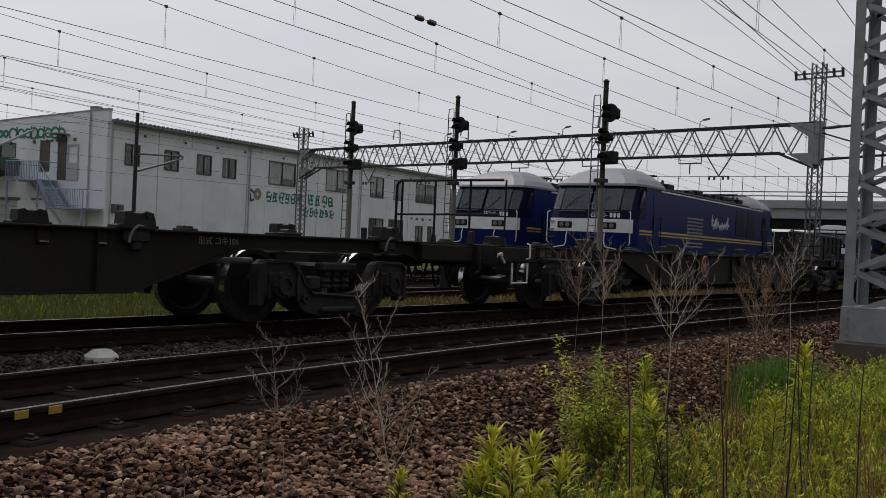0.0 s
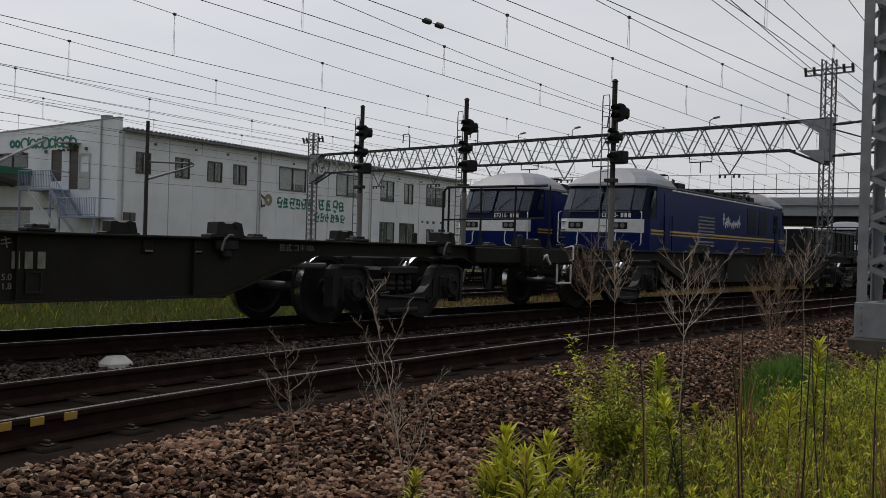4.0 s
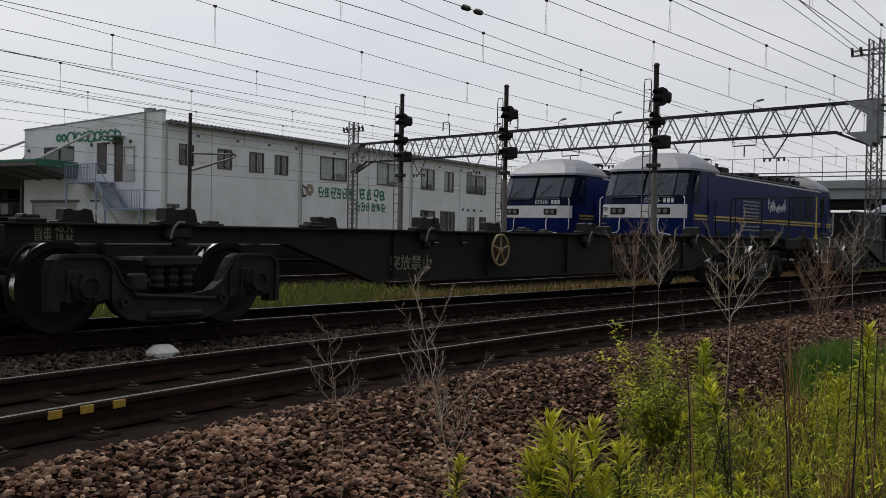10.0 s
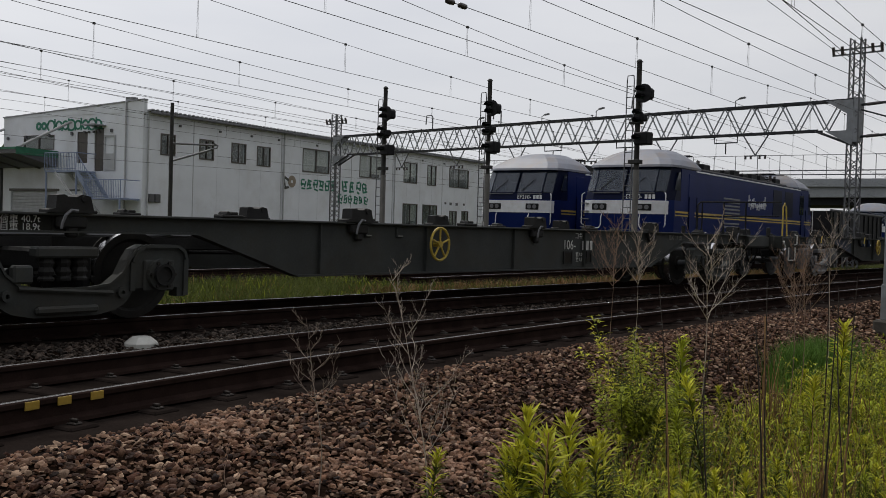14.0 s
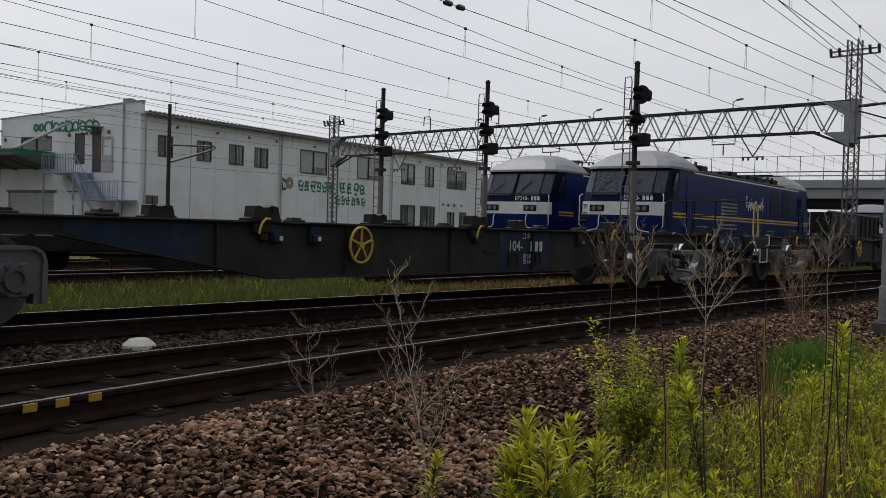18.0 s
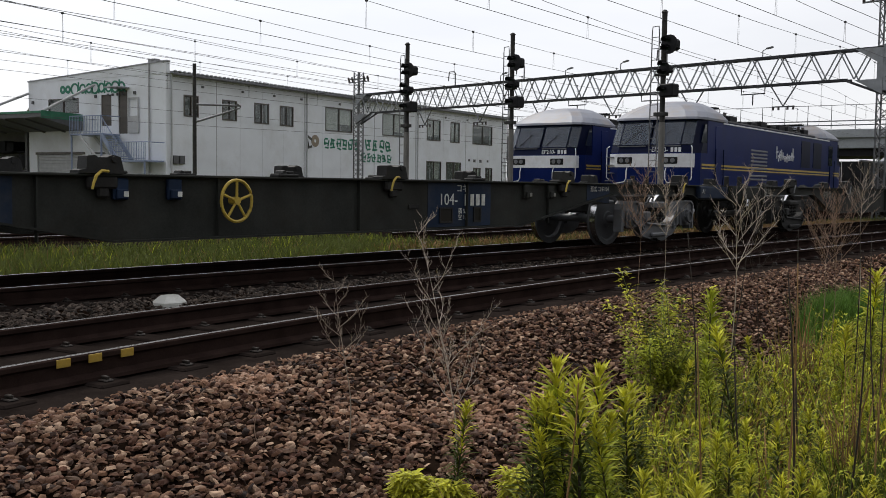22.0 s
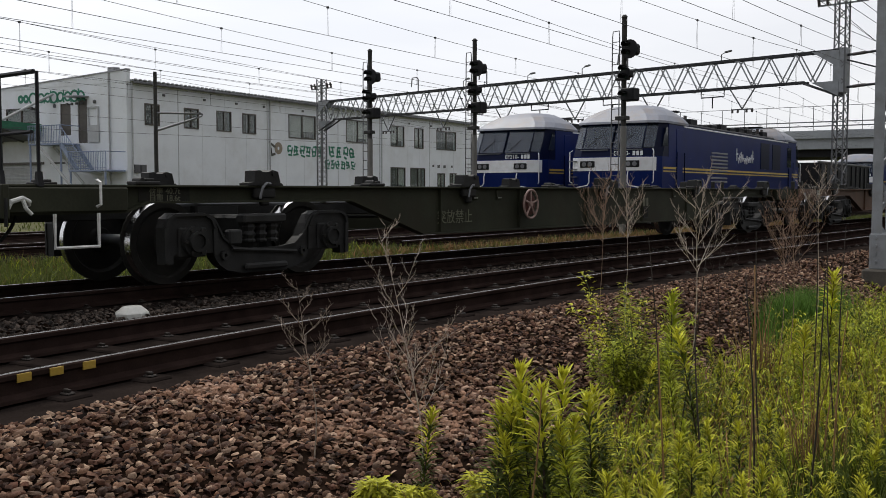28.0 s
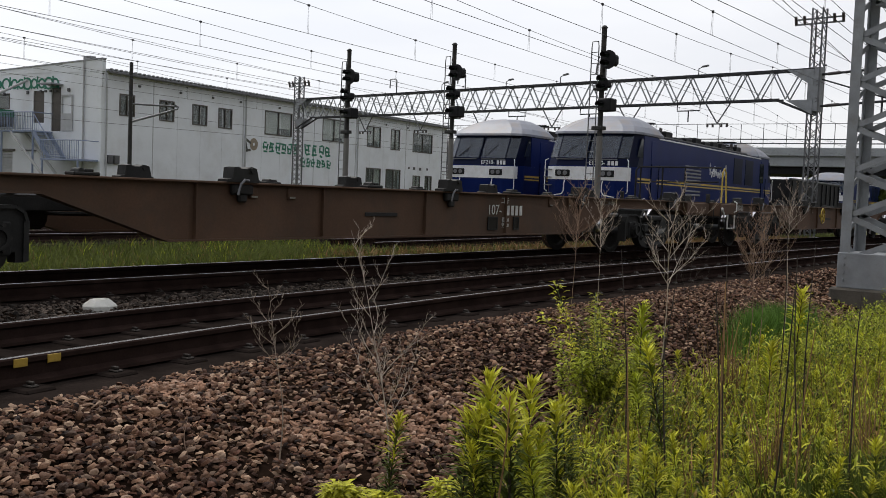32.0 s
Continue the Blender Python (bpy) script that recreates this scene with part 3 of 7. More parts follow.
def track(name, label, xs, centre, sleepers, clips, gauge=0.567, lift=0.0, near=1.35, far=1.35):
    t = tagged(new(name), label, "railway track", kind="structure")
    t.location = (0, 0, lift)
    for side in (-1, 1):
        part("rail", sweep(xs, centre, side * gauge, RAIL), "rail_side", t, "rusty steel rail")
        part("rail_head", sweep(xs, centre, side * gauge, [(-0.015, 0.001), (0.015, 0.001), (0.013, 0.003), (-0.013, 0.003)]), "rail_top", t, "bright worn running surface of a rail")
    bed = part("bed", sweep(xs, centre, 0, [(-near, -0.3), (far, -0.3), (far - 0.12, -0.165), (0.12 - near, -0.165)]), "track_bed", t, "near-black trackbed")
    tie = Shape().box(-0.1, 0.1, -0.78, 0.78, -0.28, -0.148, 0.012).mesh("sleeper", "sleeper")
    clip = Shape().box(-0.03, 0.03, -0.035, 0.035, -0.15, -0.136, 0.006).box(-0.012, 0.012, -0.02, 0.03, -0.136, -0.118, 0.004).mesh("rail_clip", "clip_steel")
    for x in sleepers:
        slope = (centre(x + 0.05) - centre(x - 0.05)) / 0.1
        m = pose(x, centre(x), 0, 0, 0, math.degrees(math.atan(slope)))
        part("sleeper", tie, "sleeper", t, at=m)
        if clips(x):
            for side in (-1, 1):
                for inner in (-1, 1):
                    part("rail_clip", clip, "clip_steel", t, at=m @ pose(0, side * gauge + inner * 0.12, 0, 0, 0, 0 if inner < 0 else 180))
    return t


def steps(a, b, d):
    return [a + d * i for i in range(int((b - a) / d) + 1)]


track("near_track", "single rusty railway track with bright rail heads, bending slightly", steps(-6, 40, 0.5) + steps(42, 120, 3), near_y, steps(1.0, 38, 0.6), lambda x: x < 22, near=1.2, far=0.8)
# the near-black bed reaches 1.0 out, painting the shadow band below the wagons
track("train_track", "straight railway track under the freight train", steps(-30, 150, 3), lambda x: TRAIN_Y, steps(2.2, 38, 0.6), lambda x: x < 24, near=1.0, far=0.85)

LOCO_TURN = 4.2
YARD = [(26.3, 14.25), (26.9, 18.6), (27.0, 23.4)]
for row, (px, py) in enumerate(YARD):
    track("yard_track", "railway track of the yard half hidden in grass", steps(-10 if row else 15, 150, 4), lambda x, px=px, py=py: py + (x - px) * math.tan(radians(LOCO_TURN)), steps(6 if row else 16, 30, 0.65), lambda x: False, lift=-0.05)

# yellow marks painted on the web of the near rail
def rail_marks():
    for i, x in enumerate((2.68, 2.885, 3.105)):
        s = Shape()
        y = near_y(x) - 0.567
        s.box(-0.045, 0.045, -0.046, -0.038, -0.05, -0.004, 0.002)
        a = math.degrees(math.atan((near_y(x + 0.05) - near_y(x - 0.05)) / 0.1))
        tagged(part("rail_mark", s, "rail_yellow", None, at=pose(x, y, 0, 0, 0, a)), "yellow paint patch on the side of a rail", "rail mark", "rail marks")


rail_marks()


def white_marker():
    m = thing("track_marker", "small white eight-sided concrete marker block beside the track", "marker", at=pose(5.27, 7.74, -0.222, 0, 0, 20))
    s = Shape()
    ring = [(math.cos(math.pi * (2 * i + 1) / 8), math.sin(math.pi * (2 * i + 1) / 8)) for i in range(8)]
    levels = [(0.175, 0.0), (0.175, 0.07), (0.165, 0.08), (0.1, 0.125), (0.09, 0.128)]
    for r, z in levels:
        s.v += [(r * c, 0.85 * r * d, z) for c, d in ring]
    for k in range(len(levels) - 1):
        s.f += [(k * 8 + i, k * 8 + (i + 1) % 8, (k + 1) * 8 + (i + 1) % 8, (k + 1) * 8 + i) for i in range(8)]
    s.f += [tuple(range(32, 40)), tuple(range(7, -1, -1))]
    part("cap", s, "marker_white", m)


white_marker()


# ---- the freight train ----
def wheelset():
    """The axle, to be a part; its wheels go under it."""
    axle = Shape().rod((0, -0.98, 0), (0, 0.98, 0), 0.065, 10).mesh("axle", "wheel_steel", True)
    w = Shape()
    w.lathe([(0.06, -0.07), (0.12, -0.07), (0.14, -0.045), (0.33, -0.035), (0.36, -0.065), (0.425, -0.065), (0.43, 0.045), (0.455, 0.055), (0.455, 0.075), (0.36, 0.075), (0.33, 0.03), (0.14, 0.04), (0.12, 0.07), (0.06, 0.07)], 28)
    wheel = w.mesh("wheel", "wheel_steel")
    rim = Shape()
    rim.lathe([(0.4262, -0.06), (0.4312, 0.04)], 28)
    return axle, wheel, w.mesh("wheel", "wheel_dark"), rim.mesh("tread", "tread_steel", True)


AXLE, WHEEL, DARK_WHEEL, TREAD = wheelset()
SPINNERS = []


BOLT = Shape().disc((0, 0, 0), 0.0, 0.018, "y", -0.018, 0.018, 6).mesh("cap_bolt", "wheel_steel")
DARK_BOLT = Shape().disc((0, 0, 0), 0.0, 0.018, "y", -0.018, 0.018, 6).mesh("cap_bolt", "wheel_dark")


def bogie(parent, x, look_mat):
    """A two-axle freight bogie: side frames with axle boxes, bolster, springs, and two wheelsets."""
    for side in (-1, 1):
        s = Shape()
        y0, y1 = side * 0.93, side * 1.06
        half = [(0.68, 0.33), (1.17, 0.33), (1.17, 0.24), (1.27, 0.24), (1.28, 0.6), (1.25, 0.69), (1.17, 0.74), (0.77, 0.74), (0.68, 0.7), (0.61, 0.6), (0.54, 0.46), (0.42, 0.37), (0.2, 0.34)]
        low = [(0.3, 0.1), (0.5, 0.14), (0.6, 0.2), (0.66, 0.28)]
        outline = low + half + [(-a, b) for a, b in reversed(half)] + [(-a, b) for a, b in reversed(low)]
        s.plate([(x + a, b) for a, b in outline], "y", y0, y1)
        f = part("bogie_side_frame", s, look_mat, parent)
        for e in (-1, 1):
            arch = [(0.66, 0.31), (0.665, 0.58), (0.71, 0.68), (0.79, 0.725), (1.16, 0.725), (1.235, 0.68), (1.262, 0.6), (1.255, 0.25)]
            lip = Shape()
            for (p, q), (r, t) in zip(arch, arch[1:]):
                lip.bar((x + e * p, side * 1.07, q), (x + e * r, side * 1.07, t), 0.05, 0.03)
            part("pedestal_lip", lip, look_mat, f)
            lip = Shape()
            for (p, q), (r, t) in zip([(0.0, 0.35), (0.22, 0.35), (0.43, 0.38), (0.56, 0.48), (0.64, 0.62)], [(0.22, 0.35), (0.43, 0.38), (0.56, 0.48), (0.64, 0.62), (0.7, 0.7)]):
                lip.bar((x + e * p, side * 1.065, q), (x + e * r, side * 1.065, t), 0.04, 0.022)
            part("frame_lip", lip, look_mat, f)
            part("frame_boss", Shape().disc((x + e * 0.55, 0, 0.3), 0.02, 0.05, "y", side * 1.06, side * 1.1, 10), look_mat, f)
        part("spring_plank", Shape().box(x - 0.3, x + 0.3, side * 1.06, side * 1.12, 0.13, 0.2, 0.02), look_mat, f)
        for a in (-0.95, 0.95):
            b = Shape()
            b.box(x + a - 0.17, x + a + 0.17, side * 1.055, side * 1.09, 0.3, 0.6, 0.03).disc((x + a, 0, 0.46), 0.0, 0.15, "y", side * 1.085, side * 1.14, 20)
            part("axle_box", b, look_mat, f)
            part("end_cap", Shape().disc((x + a, 0, 0.46), 0.0, 0.1, "y", side * 1.14, side * 1.165, 16).disc((x + a, 0, 0.46), 0.075, 0.105, "y", side * 1.165, side * 1.19, 16), "under_black" if look_mat != "bogie_grey" else "wheel_steel", f)
            for q in range(6):
                c, d = x + a + 0.125 * math.cos(q * 1.047), 0.46 + 0.125 * math.sin(q * 1.047)
                part("cap_bolt", BOLT if look_mat == "bogie_grey" else DARK_BOLT, "wheel_steel", f, at=pose(c, side * 1.145, d))
        c = Shape()
        for a in (-0.16, 0.0, 0.16):
            c.lathe([(0.07, 0), (0.075, 0.02), (0.055, 0.04), (0.075, 0.08), (0.055, 0.12), (0.075, 0.16), (0.055, 0.2), (0.07, 0.22)], 8, "z")
            n = 8 * 8
            c.v[-n:] = [(p + x + a, q + side * 1.0, r + 0.42) for p, q, r in c.v[-n:]]
        part("spring", c, "under_black", f)
        d = Shape().box(x - 0.3, x + 0.3, side * 0.95, side * 1.1, 0.62, 0.72, 0.02).box(x - 0.5, x - 0.32, side * 1.0, side * 1.1, 0.4, 0.56, 0.02).rod((x + 0.45, side * 1.08, 0.3), (x - 0.45, side * 1.08, 0.36), 0.022)
        part("bolster_end", d, look_mat, parent)
        for a in (-0.44, 0.44):
            part("brake_shoe", Shape().box(x + a - 0.05, x + a + 0.05, side * 0.52, side * 0.66, 0.3, 0.62, 0.015), "under_black", parent)
    part("bolster", Shape().box(x - 0.22, x + 0.22, -0.95, 0.95, 0.5, 0.7, 0.03).box(x - 0.3, x + 0.3, -0.3, 0.3, 0.68, 0.84, 0.02), "under_black", parent)
    part("brake_beam", Shape().rod((x - 0.5, -0.7, 0.4), (x - 0.5, 0.7, 0.4), 0.035).rod((x + 0.5, -0.7, 0.4), (x + 0.5, 0.7, 0.4), 0.035).rod((x - 0.5, 0, 0.45), (x + 0.5, 0, 0.36), 0.03), "under_black", parent)
    for a in (-0.95, 0.95):
        ax = part("wheelset", AXLE, "wheel_steel", parent, "wheelset of a bogie", at=pose(x + a, 0, 0.43))
        for side in (-1, 1):
            turn = pose(0, side * 0.58, 0, 0, 0, 0 if side < 0 else 180)
            part("wheel", WHEEL if look_mat == "bogie_grey" else DARK_WHEEL, "wheel_steel", ax, at=turn)
            part("tread", TREAD, "tread_steel", ax, at=turn)
        SPINNERS.append((ax, x + a))


def coupler(parent, end):
    s = Shape().box(end * 9.5, end * 10.02, -0.1, 0.1, 0.72, 0.92, 0.03).box(end * 9.95, end * 10.3, -0.16, 0.12, 0.7, 0.96, 0.05).rod((end * 10.05, 0, 0.66), (end * 10.05, 0, 1.0), 0.035, 8)
    part("coupler", s, "under_black", parent, "cast steel knuckle coupler")
    lever = Shape().line([(end * 9.99, -1.1, 0.78), (end * 10.03, -0.7, 0.84), (end * 10.05, -0.1, 0.93)], 0.016).rod((end * 9.99, -1.12, 0.9), (end * 9.99, -1.12, 0.66), 0.016)
    part("uncoupling_lever", lever, "under_black", parent)
    rng = random.Random(int(end * 7) + 50)
    for y in (-0.75, -0.45, 0.4, 0.62):
        low, pts = rng.uniform(0.3, 0.55), []
        begin, span = rng.uniform(9.5, 9.75), rng.uniform(0.36, 0.46)
        for i in range(13):
            u = i / 12
            sag = (1 - (2 * u - 1) ** 2) ** 0.7
            pts.append((end * (begin + span * u), y + 0.14 * u, 0.84 - low * sag - 0.06 * u + 0.015 * math.sin(7 * u)))
        part("brake_hose", Shape().line(pts, 0.017, 6), "hose_rubber", parent, "hanging rubber brake hose")
        part("hose_cock", Shape().box(end * 9.82, end * 9.92, y - 0.04, y + 0.04, 0.78, 0.88, 0.015).rod((end * 9.88, y, 0.86), (end * 9.98, y - 0.06, 0.93), 0.012), "bogie_grey" if y < -0.6 else "under_black", parent)
    part("coupling_chain", Shape().line([(end * 9.96, 0.2, 0.78), (end * 10.0, 0.16, 0.4), (end * 10.06, 0.12, 0.36), (end * 10.1, 0.1, 0.62)], 0.012), "under_black", parent)


def hand_wheel(parent, x, paint, disc):
    y = -1.06
    s = Shape()
    n = 24
    pts = [(x + 0.19 * math.cos(2 * math.pi * i / n), y, 0.77 + 0.21 * math.sin(2 * math.pi * i / n)) for i in range(n + 1)]
    s.line(pts, 0.017, 6)
    for i in range(5):
        a = 2 * math.pi * i / 5 + 0.3
        s.rod((x, y, 0.77), (x + 0.19 * math.cos(a), y, 0.77 + 0.21 * math.sin(a)), 0.014)
    s.disc((x, 0, 0.77), 0.0, 0.04, "y", y - 0.02, y + 0.09, 12)
    w = part("hand_brake_wheel", s, paint, parent, "five-spoked hand brake wheel")
    if disc:
        part("wheel_disc", Shape().disc((x, 0, 0.77), 0.0, 0.17, "y", y + 0.03, y + 0.04, 20), disc, w, "dark red backing disc")


def block_text(parent, x, z, widths, h, y, paint, gap=0.25, name="marking"):
    """A line of writing too small to read, as bars of its size."""
    s = Shape()
    total = sum(widths) + gap * h * (len(widths) - 1)
    u = x - total / 2
    for w in widths:
        s.box(u, u + w, y, y - 0.004, z, z + h)
        u += w + gap * h
    return part(name, s, paint, parent, "painted white marking")


LIVERY = {"black": "wagon_black", "grey": "wagon_grey", "brown": "wagon_brown", "olive": "wagon_olive", "soot": "wagon_soot", "blue": "wagon_blue"}


def wagon(label, colour, x0, wheel=None, rail="", blue_panels=False, notice=False, plate_x=1.85, bogie_look="under_black", taper=(1.45, 2.84), small_marks=True, series="106", digits=3, loads=("40.7", "18.6")):
    """A long flat container wagon. Its middle is at x = 0, its leading end at -x, and the rails at z = 0."""
    paint = LIVERY[colour]
    w = thing("container_wagon", label, "freight wagon", "wagons of the train", at=pose(x0, TRAIN_Y, 0))
    t0, t1 = 7.1 - taper[0], 7.1 - taper[1]
    for side in (-1, 1):
        y = side * 0.9
        web = [(-9.95, 0.76), (-8.75, 0.76), (-8.5, 0.85), (-t0, 0.85), (-t1, 0.4), (t1, 0.4), (t0, 0.85), (8.5, 0.85), (8.75, 0.76), (9.95, 0.76), (9.95, 1.0), (-9.95, 1.0)]
        g = part("side_sill", Shape().plate(web, "y", y, y + side * 0.025), paint, w)
        part("top_flange", Shape().box(-9.95, 9.95, side * 0.84, side * 1.0, 0.995, 1.02, 0.006), paint, g)
        lo = [(-9.95, 0.76), (-8.75, 0.76), (-8.5, 0.85), (-t0, 0.85), (-t1, 0.4), (t1, 0.4), (t0, 0.85), (8.5, 0.85), (8.75, 0.76), (9.95, 0.76)]
        for (a, b), (c, d) in zip(lo, lo[1:]):
            part("lower_flange", Shape().bar((a, side * 0.93, b), (c, side * 0.93, d), 0.14, 0.02), paint, g)
        for a in (-3.9, -2.0, 0.0, 2.0, 3.9):
            part("sill_rib", Shape().box(a - 0.008, a + 0.008, side * 0.925, side * 0.97, 0.42, 0.99), paint, g)
    deck = Shape().box(-9.95, -8.8, -0.9, 0.9, 0.985, 1.01).box(8.8, 9.95, -0.9, 0.9, 0.985, 1.01).box(-8.8, 8.8, -0.22, 0.22, 0.96, 1.0)
    part("deck", deck, paint, w)
    part("centre_sill", Shape().box(-9.8, 9.8, -0.2, 0.2, 0.66, 0.96, 0.01), "under_black", w)
    for i in range(-9, 10):
        part("cross_member", Shape().box(i * 0.95 - 0.05, i * 0.95 + 0.05, -0.88, 0.88, 0.84, 0.97), "under_black", w)
    for end in (-1, 1):
        part("end_sill", Shape().box(end * 9.95, end * 10.02, -1.12, 1.12, 0.72, 1.02, 0.012), paint, w)
        for side in (-1, 1):
            part("end_side_plate", Shape().box(end * 8.75, end * 9.94, side * 0.93, side * 1.04, 0.77, 0.995, 0.012), "wagon_blue" if blue_panels and end > 0 else paint, w)
        coupler(w, end)
    part("brake_cylinder", Shape().rod((-5.5, 0.3, 0.62), (-4.9, 0.3, 0.62), 0.17, 14).rod((-4.9, 0.3, 0.62), (-3.4, 0.3, 0.6), 0.025), "under_black", w)
    part("air_tank", Shape().rod((2.2, -0.45, 0.62), (3.4, -0.45, 0.62), 0.19, 14), "under_black", w)
    pipe = Shape()
    pipe.rod((-9.9, -0.55, 0.82), (9.9, -0.55, 0.82), 0.025).rod((4.9, -0.86, 0.72), (5.9, -0.86, 0.72), 0.035, 8)
    part("brake_pipe", pipe, "bogie_grey", w)
    # container locks on the deck
    for x in (-8.5, -7.02, -5.2, -3.3, -1.1, 0.55, 2.2, 4.3, 6.4, 8.08):
        for side in (-1, 1):
            big = x in (-7.02, -3.3, 0.55, 4.3, 8.08)
            s = Shape()
            if big:
                s.plate([(x - 0.24, 1.02), (x + 0.2, 1.02), (x + 0.2, 1.06), (x + 0.17, 1.17), (x + 0.09, 1.19), (x + 0.03, 1.165), (x - 0.05, 1.165), (x - 0.09, 1.185), (x - 0.16, 1.175), (x - 0.17, 1.06), (x - 0.24, 1.045)], "y", side * 0.86, side * 1.02).rod((x + 0.1, side * 0.85, 1.15), (x + 0.1, side * 1.04, 1.15), 0.03, 8)
                s.box(x + 0.2, x + 0.27, side * 0.9, side * 0.98, 1.02, 1.05, 0.01)
            else:
                s.box(x - 0.14, x + 0.14, side * 0.84, side * 1.0, 1.02, 1.055, 0.01).rod((x - 0.06, side * 0.86, 1.06), (x - 0.06, side * 0.99, 1.06), 0.03, 8).box(x + 0.0, x + 0.09, side * 0.87, side * 0.97, 1.05, 1.085, 0.01)
            k = part("container_lock", s, "under_black", w, "black container locking block on the deck edge" if big else "low black locking plate on the deck edge")
            if big:
                part("lock_housing", Shape().box(x - 0.14, x + 0.16, side * 0.925, side * 1.0, 0.88, 1.0, 0.02).box(x - 0.04, x + 0.08, side * 0.925, side * 0.99, 0.8, 0.9, 0.02), "under_black", k)
                h = Shape().line([(x + 0.02, side * 1.06, 1.04), (x - 0.06, side * 1.09, 1.045), (x - 0.12, side * 1.1, 1.0), (x - 0.15, side * 1.1, 0.93), (x - 0.16, side * 1.1, 0.88)], 0.014)
                part("lock_lever", h, "paint_yellow" if bogie_look == "bogie_grey" else "galvanised", k, "bent lock lever")
    for x in (-3.1, -2.52, 3.35, 3.95):
        s = Shape().box(x - 0.08, x + 0.08, -0.925, -0.98, 0.78, 0.98, 0.012).box(x - 0.06, x + 0.06, -0.98, -1.01, 0.79, 0.88, 0.01) if blue_panels else Shape().box(x - 0.06, x + 0.06, -0.925, -0.945, 0.84, 0.98, 0.008).box(x - 0.05, x + 0.05, -0.945, -0.96, 0.85, 0.88, 0.004)
        b = part("side_bracket", s, "wagon_blue" if blue_panels and x < 0 else paint, w)
        part("bracket_tag", Shape().box(x + 0.005, x + 0.055, -1.01, -1.016, 0.81, 0.86, 0.002) if blue_panels else Shape().box(x - 0.045, x + 0.045, -0.96, -0.964, 0.858, 0.872), "letter_white" if blue_panels and x < 0 else "letter_dim", b, "small pale tag")
    for side in (-1, 1):
        for end in ((-1, 1) if not rail else (1,)):
            part("end_stub", Shape().box(end * 9.9 - 0.035, end * 9.9 + 0.035, side * 0.98, side * 1.06, 1.0, 1.2, 0.01), "under_black", w, "short black post at the deck corner")
    part("end_cock", Shape().line([(-9.72, -0.98, 0.8), (-9.75, -1.06, 0.87), (-9.83, -1.1, 0.9), (-9.93, -1.1, 0.87), (-9.96, -1.08, 0.8)], 0.022, 8).line([(-9.83, -1.1, 0.89), (-9.81, -1.12, 0.81), (-9.76, -1.12, 0.76)], 0.018, 8), "letter_white" if rail else "galvanised", w, "pale bent air cock at the wagon end")
    bogie(w, -7.1, bogie_look)
    bogie(w, 7.1, bogie_look)
    # steps and grab irons by the leading end
    for side in (-1, 1):
        y = side * 1.12
        part("step_iron", Shape().line([(-9.55, y, 0.76), (-9.55, y, 0.46), (-9.12, y, 0.46), (-9.12, y, 0.76)], 0.018), "paint_white" if rail else "under_black", w, "white bent step iron" if rail else "")
        part("grab_iron", Shape().line([(-9.12, side * 1.1, 0.82), (-9.12, y + side * 0.04, 0.84), (-9.12, y + side * 0.04, 1.04), (-9.12, side * 1.1, 1.06)], 0.014), "paint_white" if rail else "under_black", w, "white grab iron" if rail else "")
    if wheel:
        hand_wheel(w, -1.85, *wheel)
    if rail:
        x, top = -9.62, (2.0 if rail != "a" else 1.8)
        mesh = Shape()
        posts = (1.0, 0.33, -0.35) if rail != "a" else (1.0, 0.45, -0.1)
        for y in posts:
            mesh.rod((x, y, 1.0), (x, y, top), 0.02)
            mesh.plate([(y - 0.05, 1.0), (y + 0.06, 1.0), (y + 0.02, 1.15), (y - 0.02, 1.15)], "x", x - 0.02, x + 0.02)
        mesh.line([(x, 1.12, 1.0), (x, 1.12, top - 0.08), (x, 1.04, top), (x, -0.95, top)], 0.022)
        mesh.line([(x, 1.1, 1.45), (x, -0.9, 1.48)], 0.018)
        r = part("end_railing", mesh, "dark_metal", w, "black tubular end railing")
        y = Shape()
        if rail == "a":
            y.line([(x - 0.1, -1.02, 1.02), (x - 0.04, -1.0, top - 0.1), (x + 0.06, -1.0, top - 0.02), (x + 0.16, -1.0, top - 0.1), (x + 0.2, -1.02, 1.02)], 0.019)
        else:
            y.rod((x, -1.0, 1.0), (x, -1.0, top), 0.016).plate([(-1.04, 1.0), (-0.96, 1.0), (-0.985, 1.13), (-1.015, 1.13)], "x", x - 0.025, x + 0.025)
        part("corner_post", y, "paint_yellow" if rail != "k" else "dark_metal", r, "yellow corner post" if rail != "k" else "")
    # markings
    white = "letter_white" if colour in ("black", "grey", "brown") and small_marks else "letter_olive" if notice == "dim" else "letter_dim"
    if blue_panels:
        part("number_panel", Shape().box(plate_x - 0.68, plate_x + 0.62, -0.926, -0.93, 0.42, 0.985), "wagon_blue", w, "blue number panel")
        for a, b in ((-5.6, -4.1), (5.0, 5.68)):
            part("blue_panel", Shape().plate([(a, 0.865 if b < 0 else 0.75), (b, 0.7 if b > 0 else 0.55), (b, 0.985), (a, 0.985)], "y", -0.926, -0.93), "wagon_blue", w, "faded blue paint panel")
    y = -0.934
    # the class is written out; the running number becomes bars
    letters(series + "-", 0.21, white, w, pose(plate_x - 0.28, y, 0.765, 90), name="class_letters")
    block_text(w, plate_x + 0.27, 0.69, [0.075] * digits, 0.15, y, white, 0.3)
    letters("\u30b3\u30ad", 0.12, white, w, pose(plate_x, y, 0.91, 90), name="kind_letters")
    letters("\u7a4d 5.0", 0.08, white, w, pose(plate_x + 0.02, y, 0.615, 90), name="load_letters")
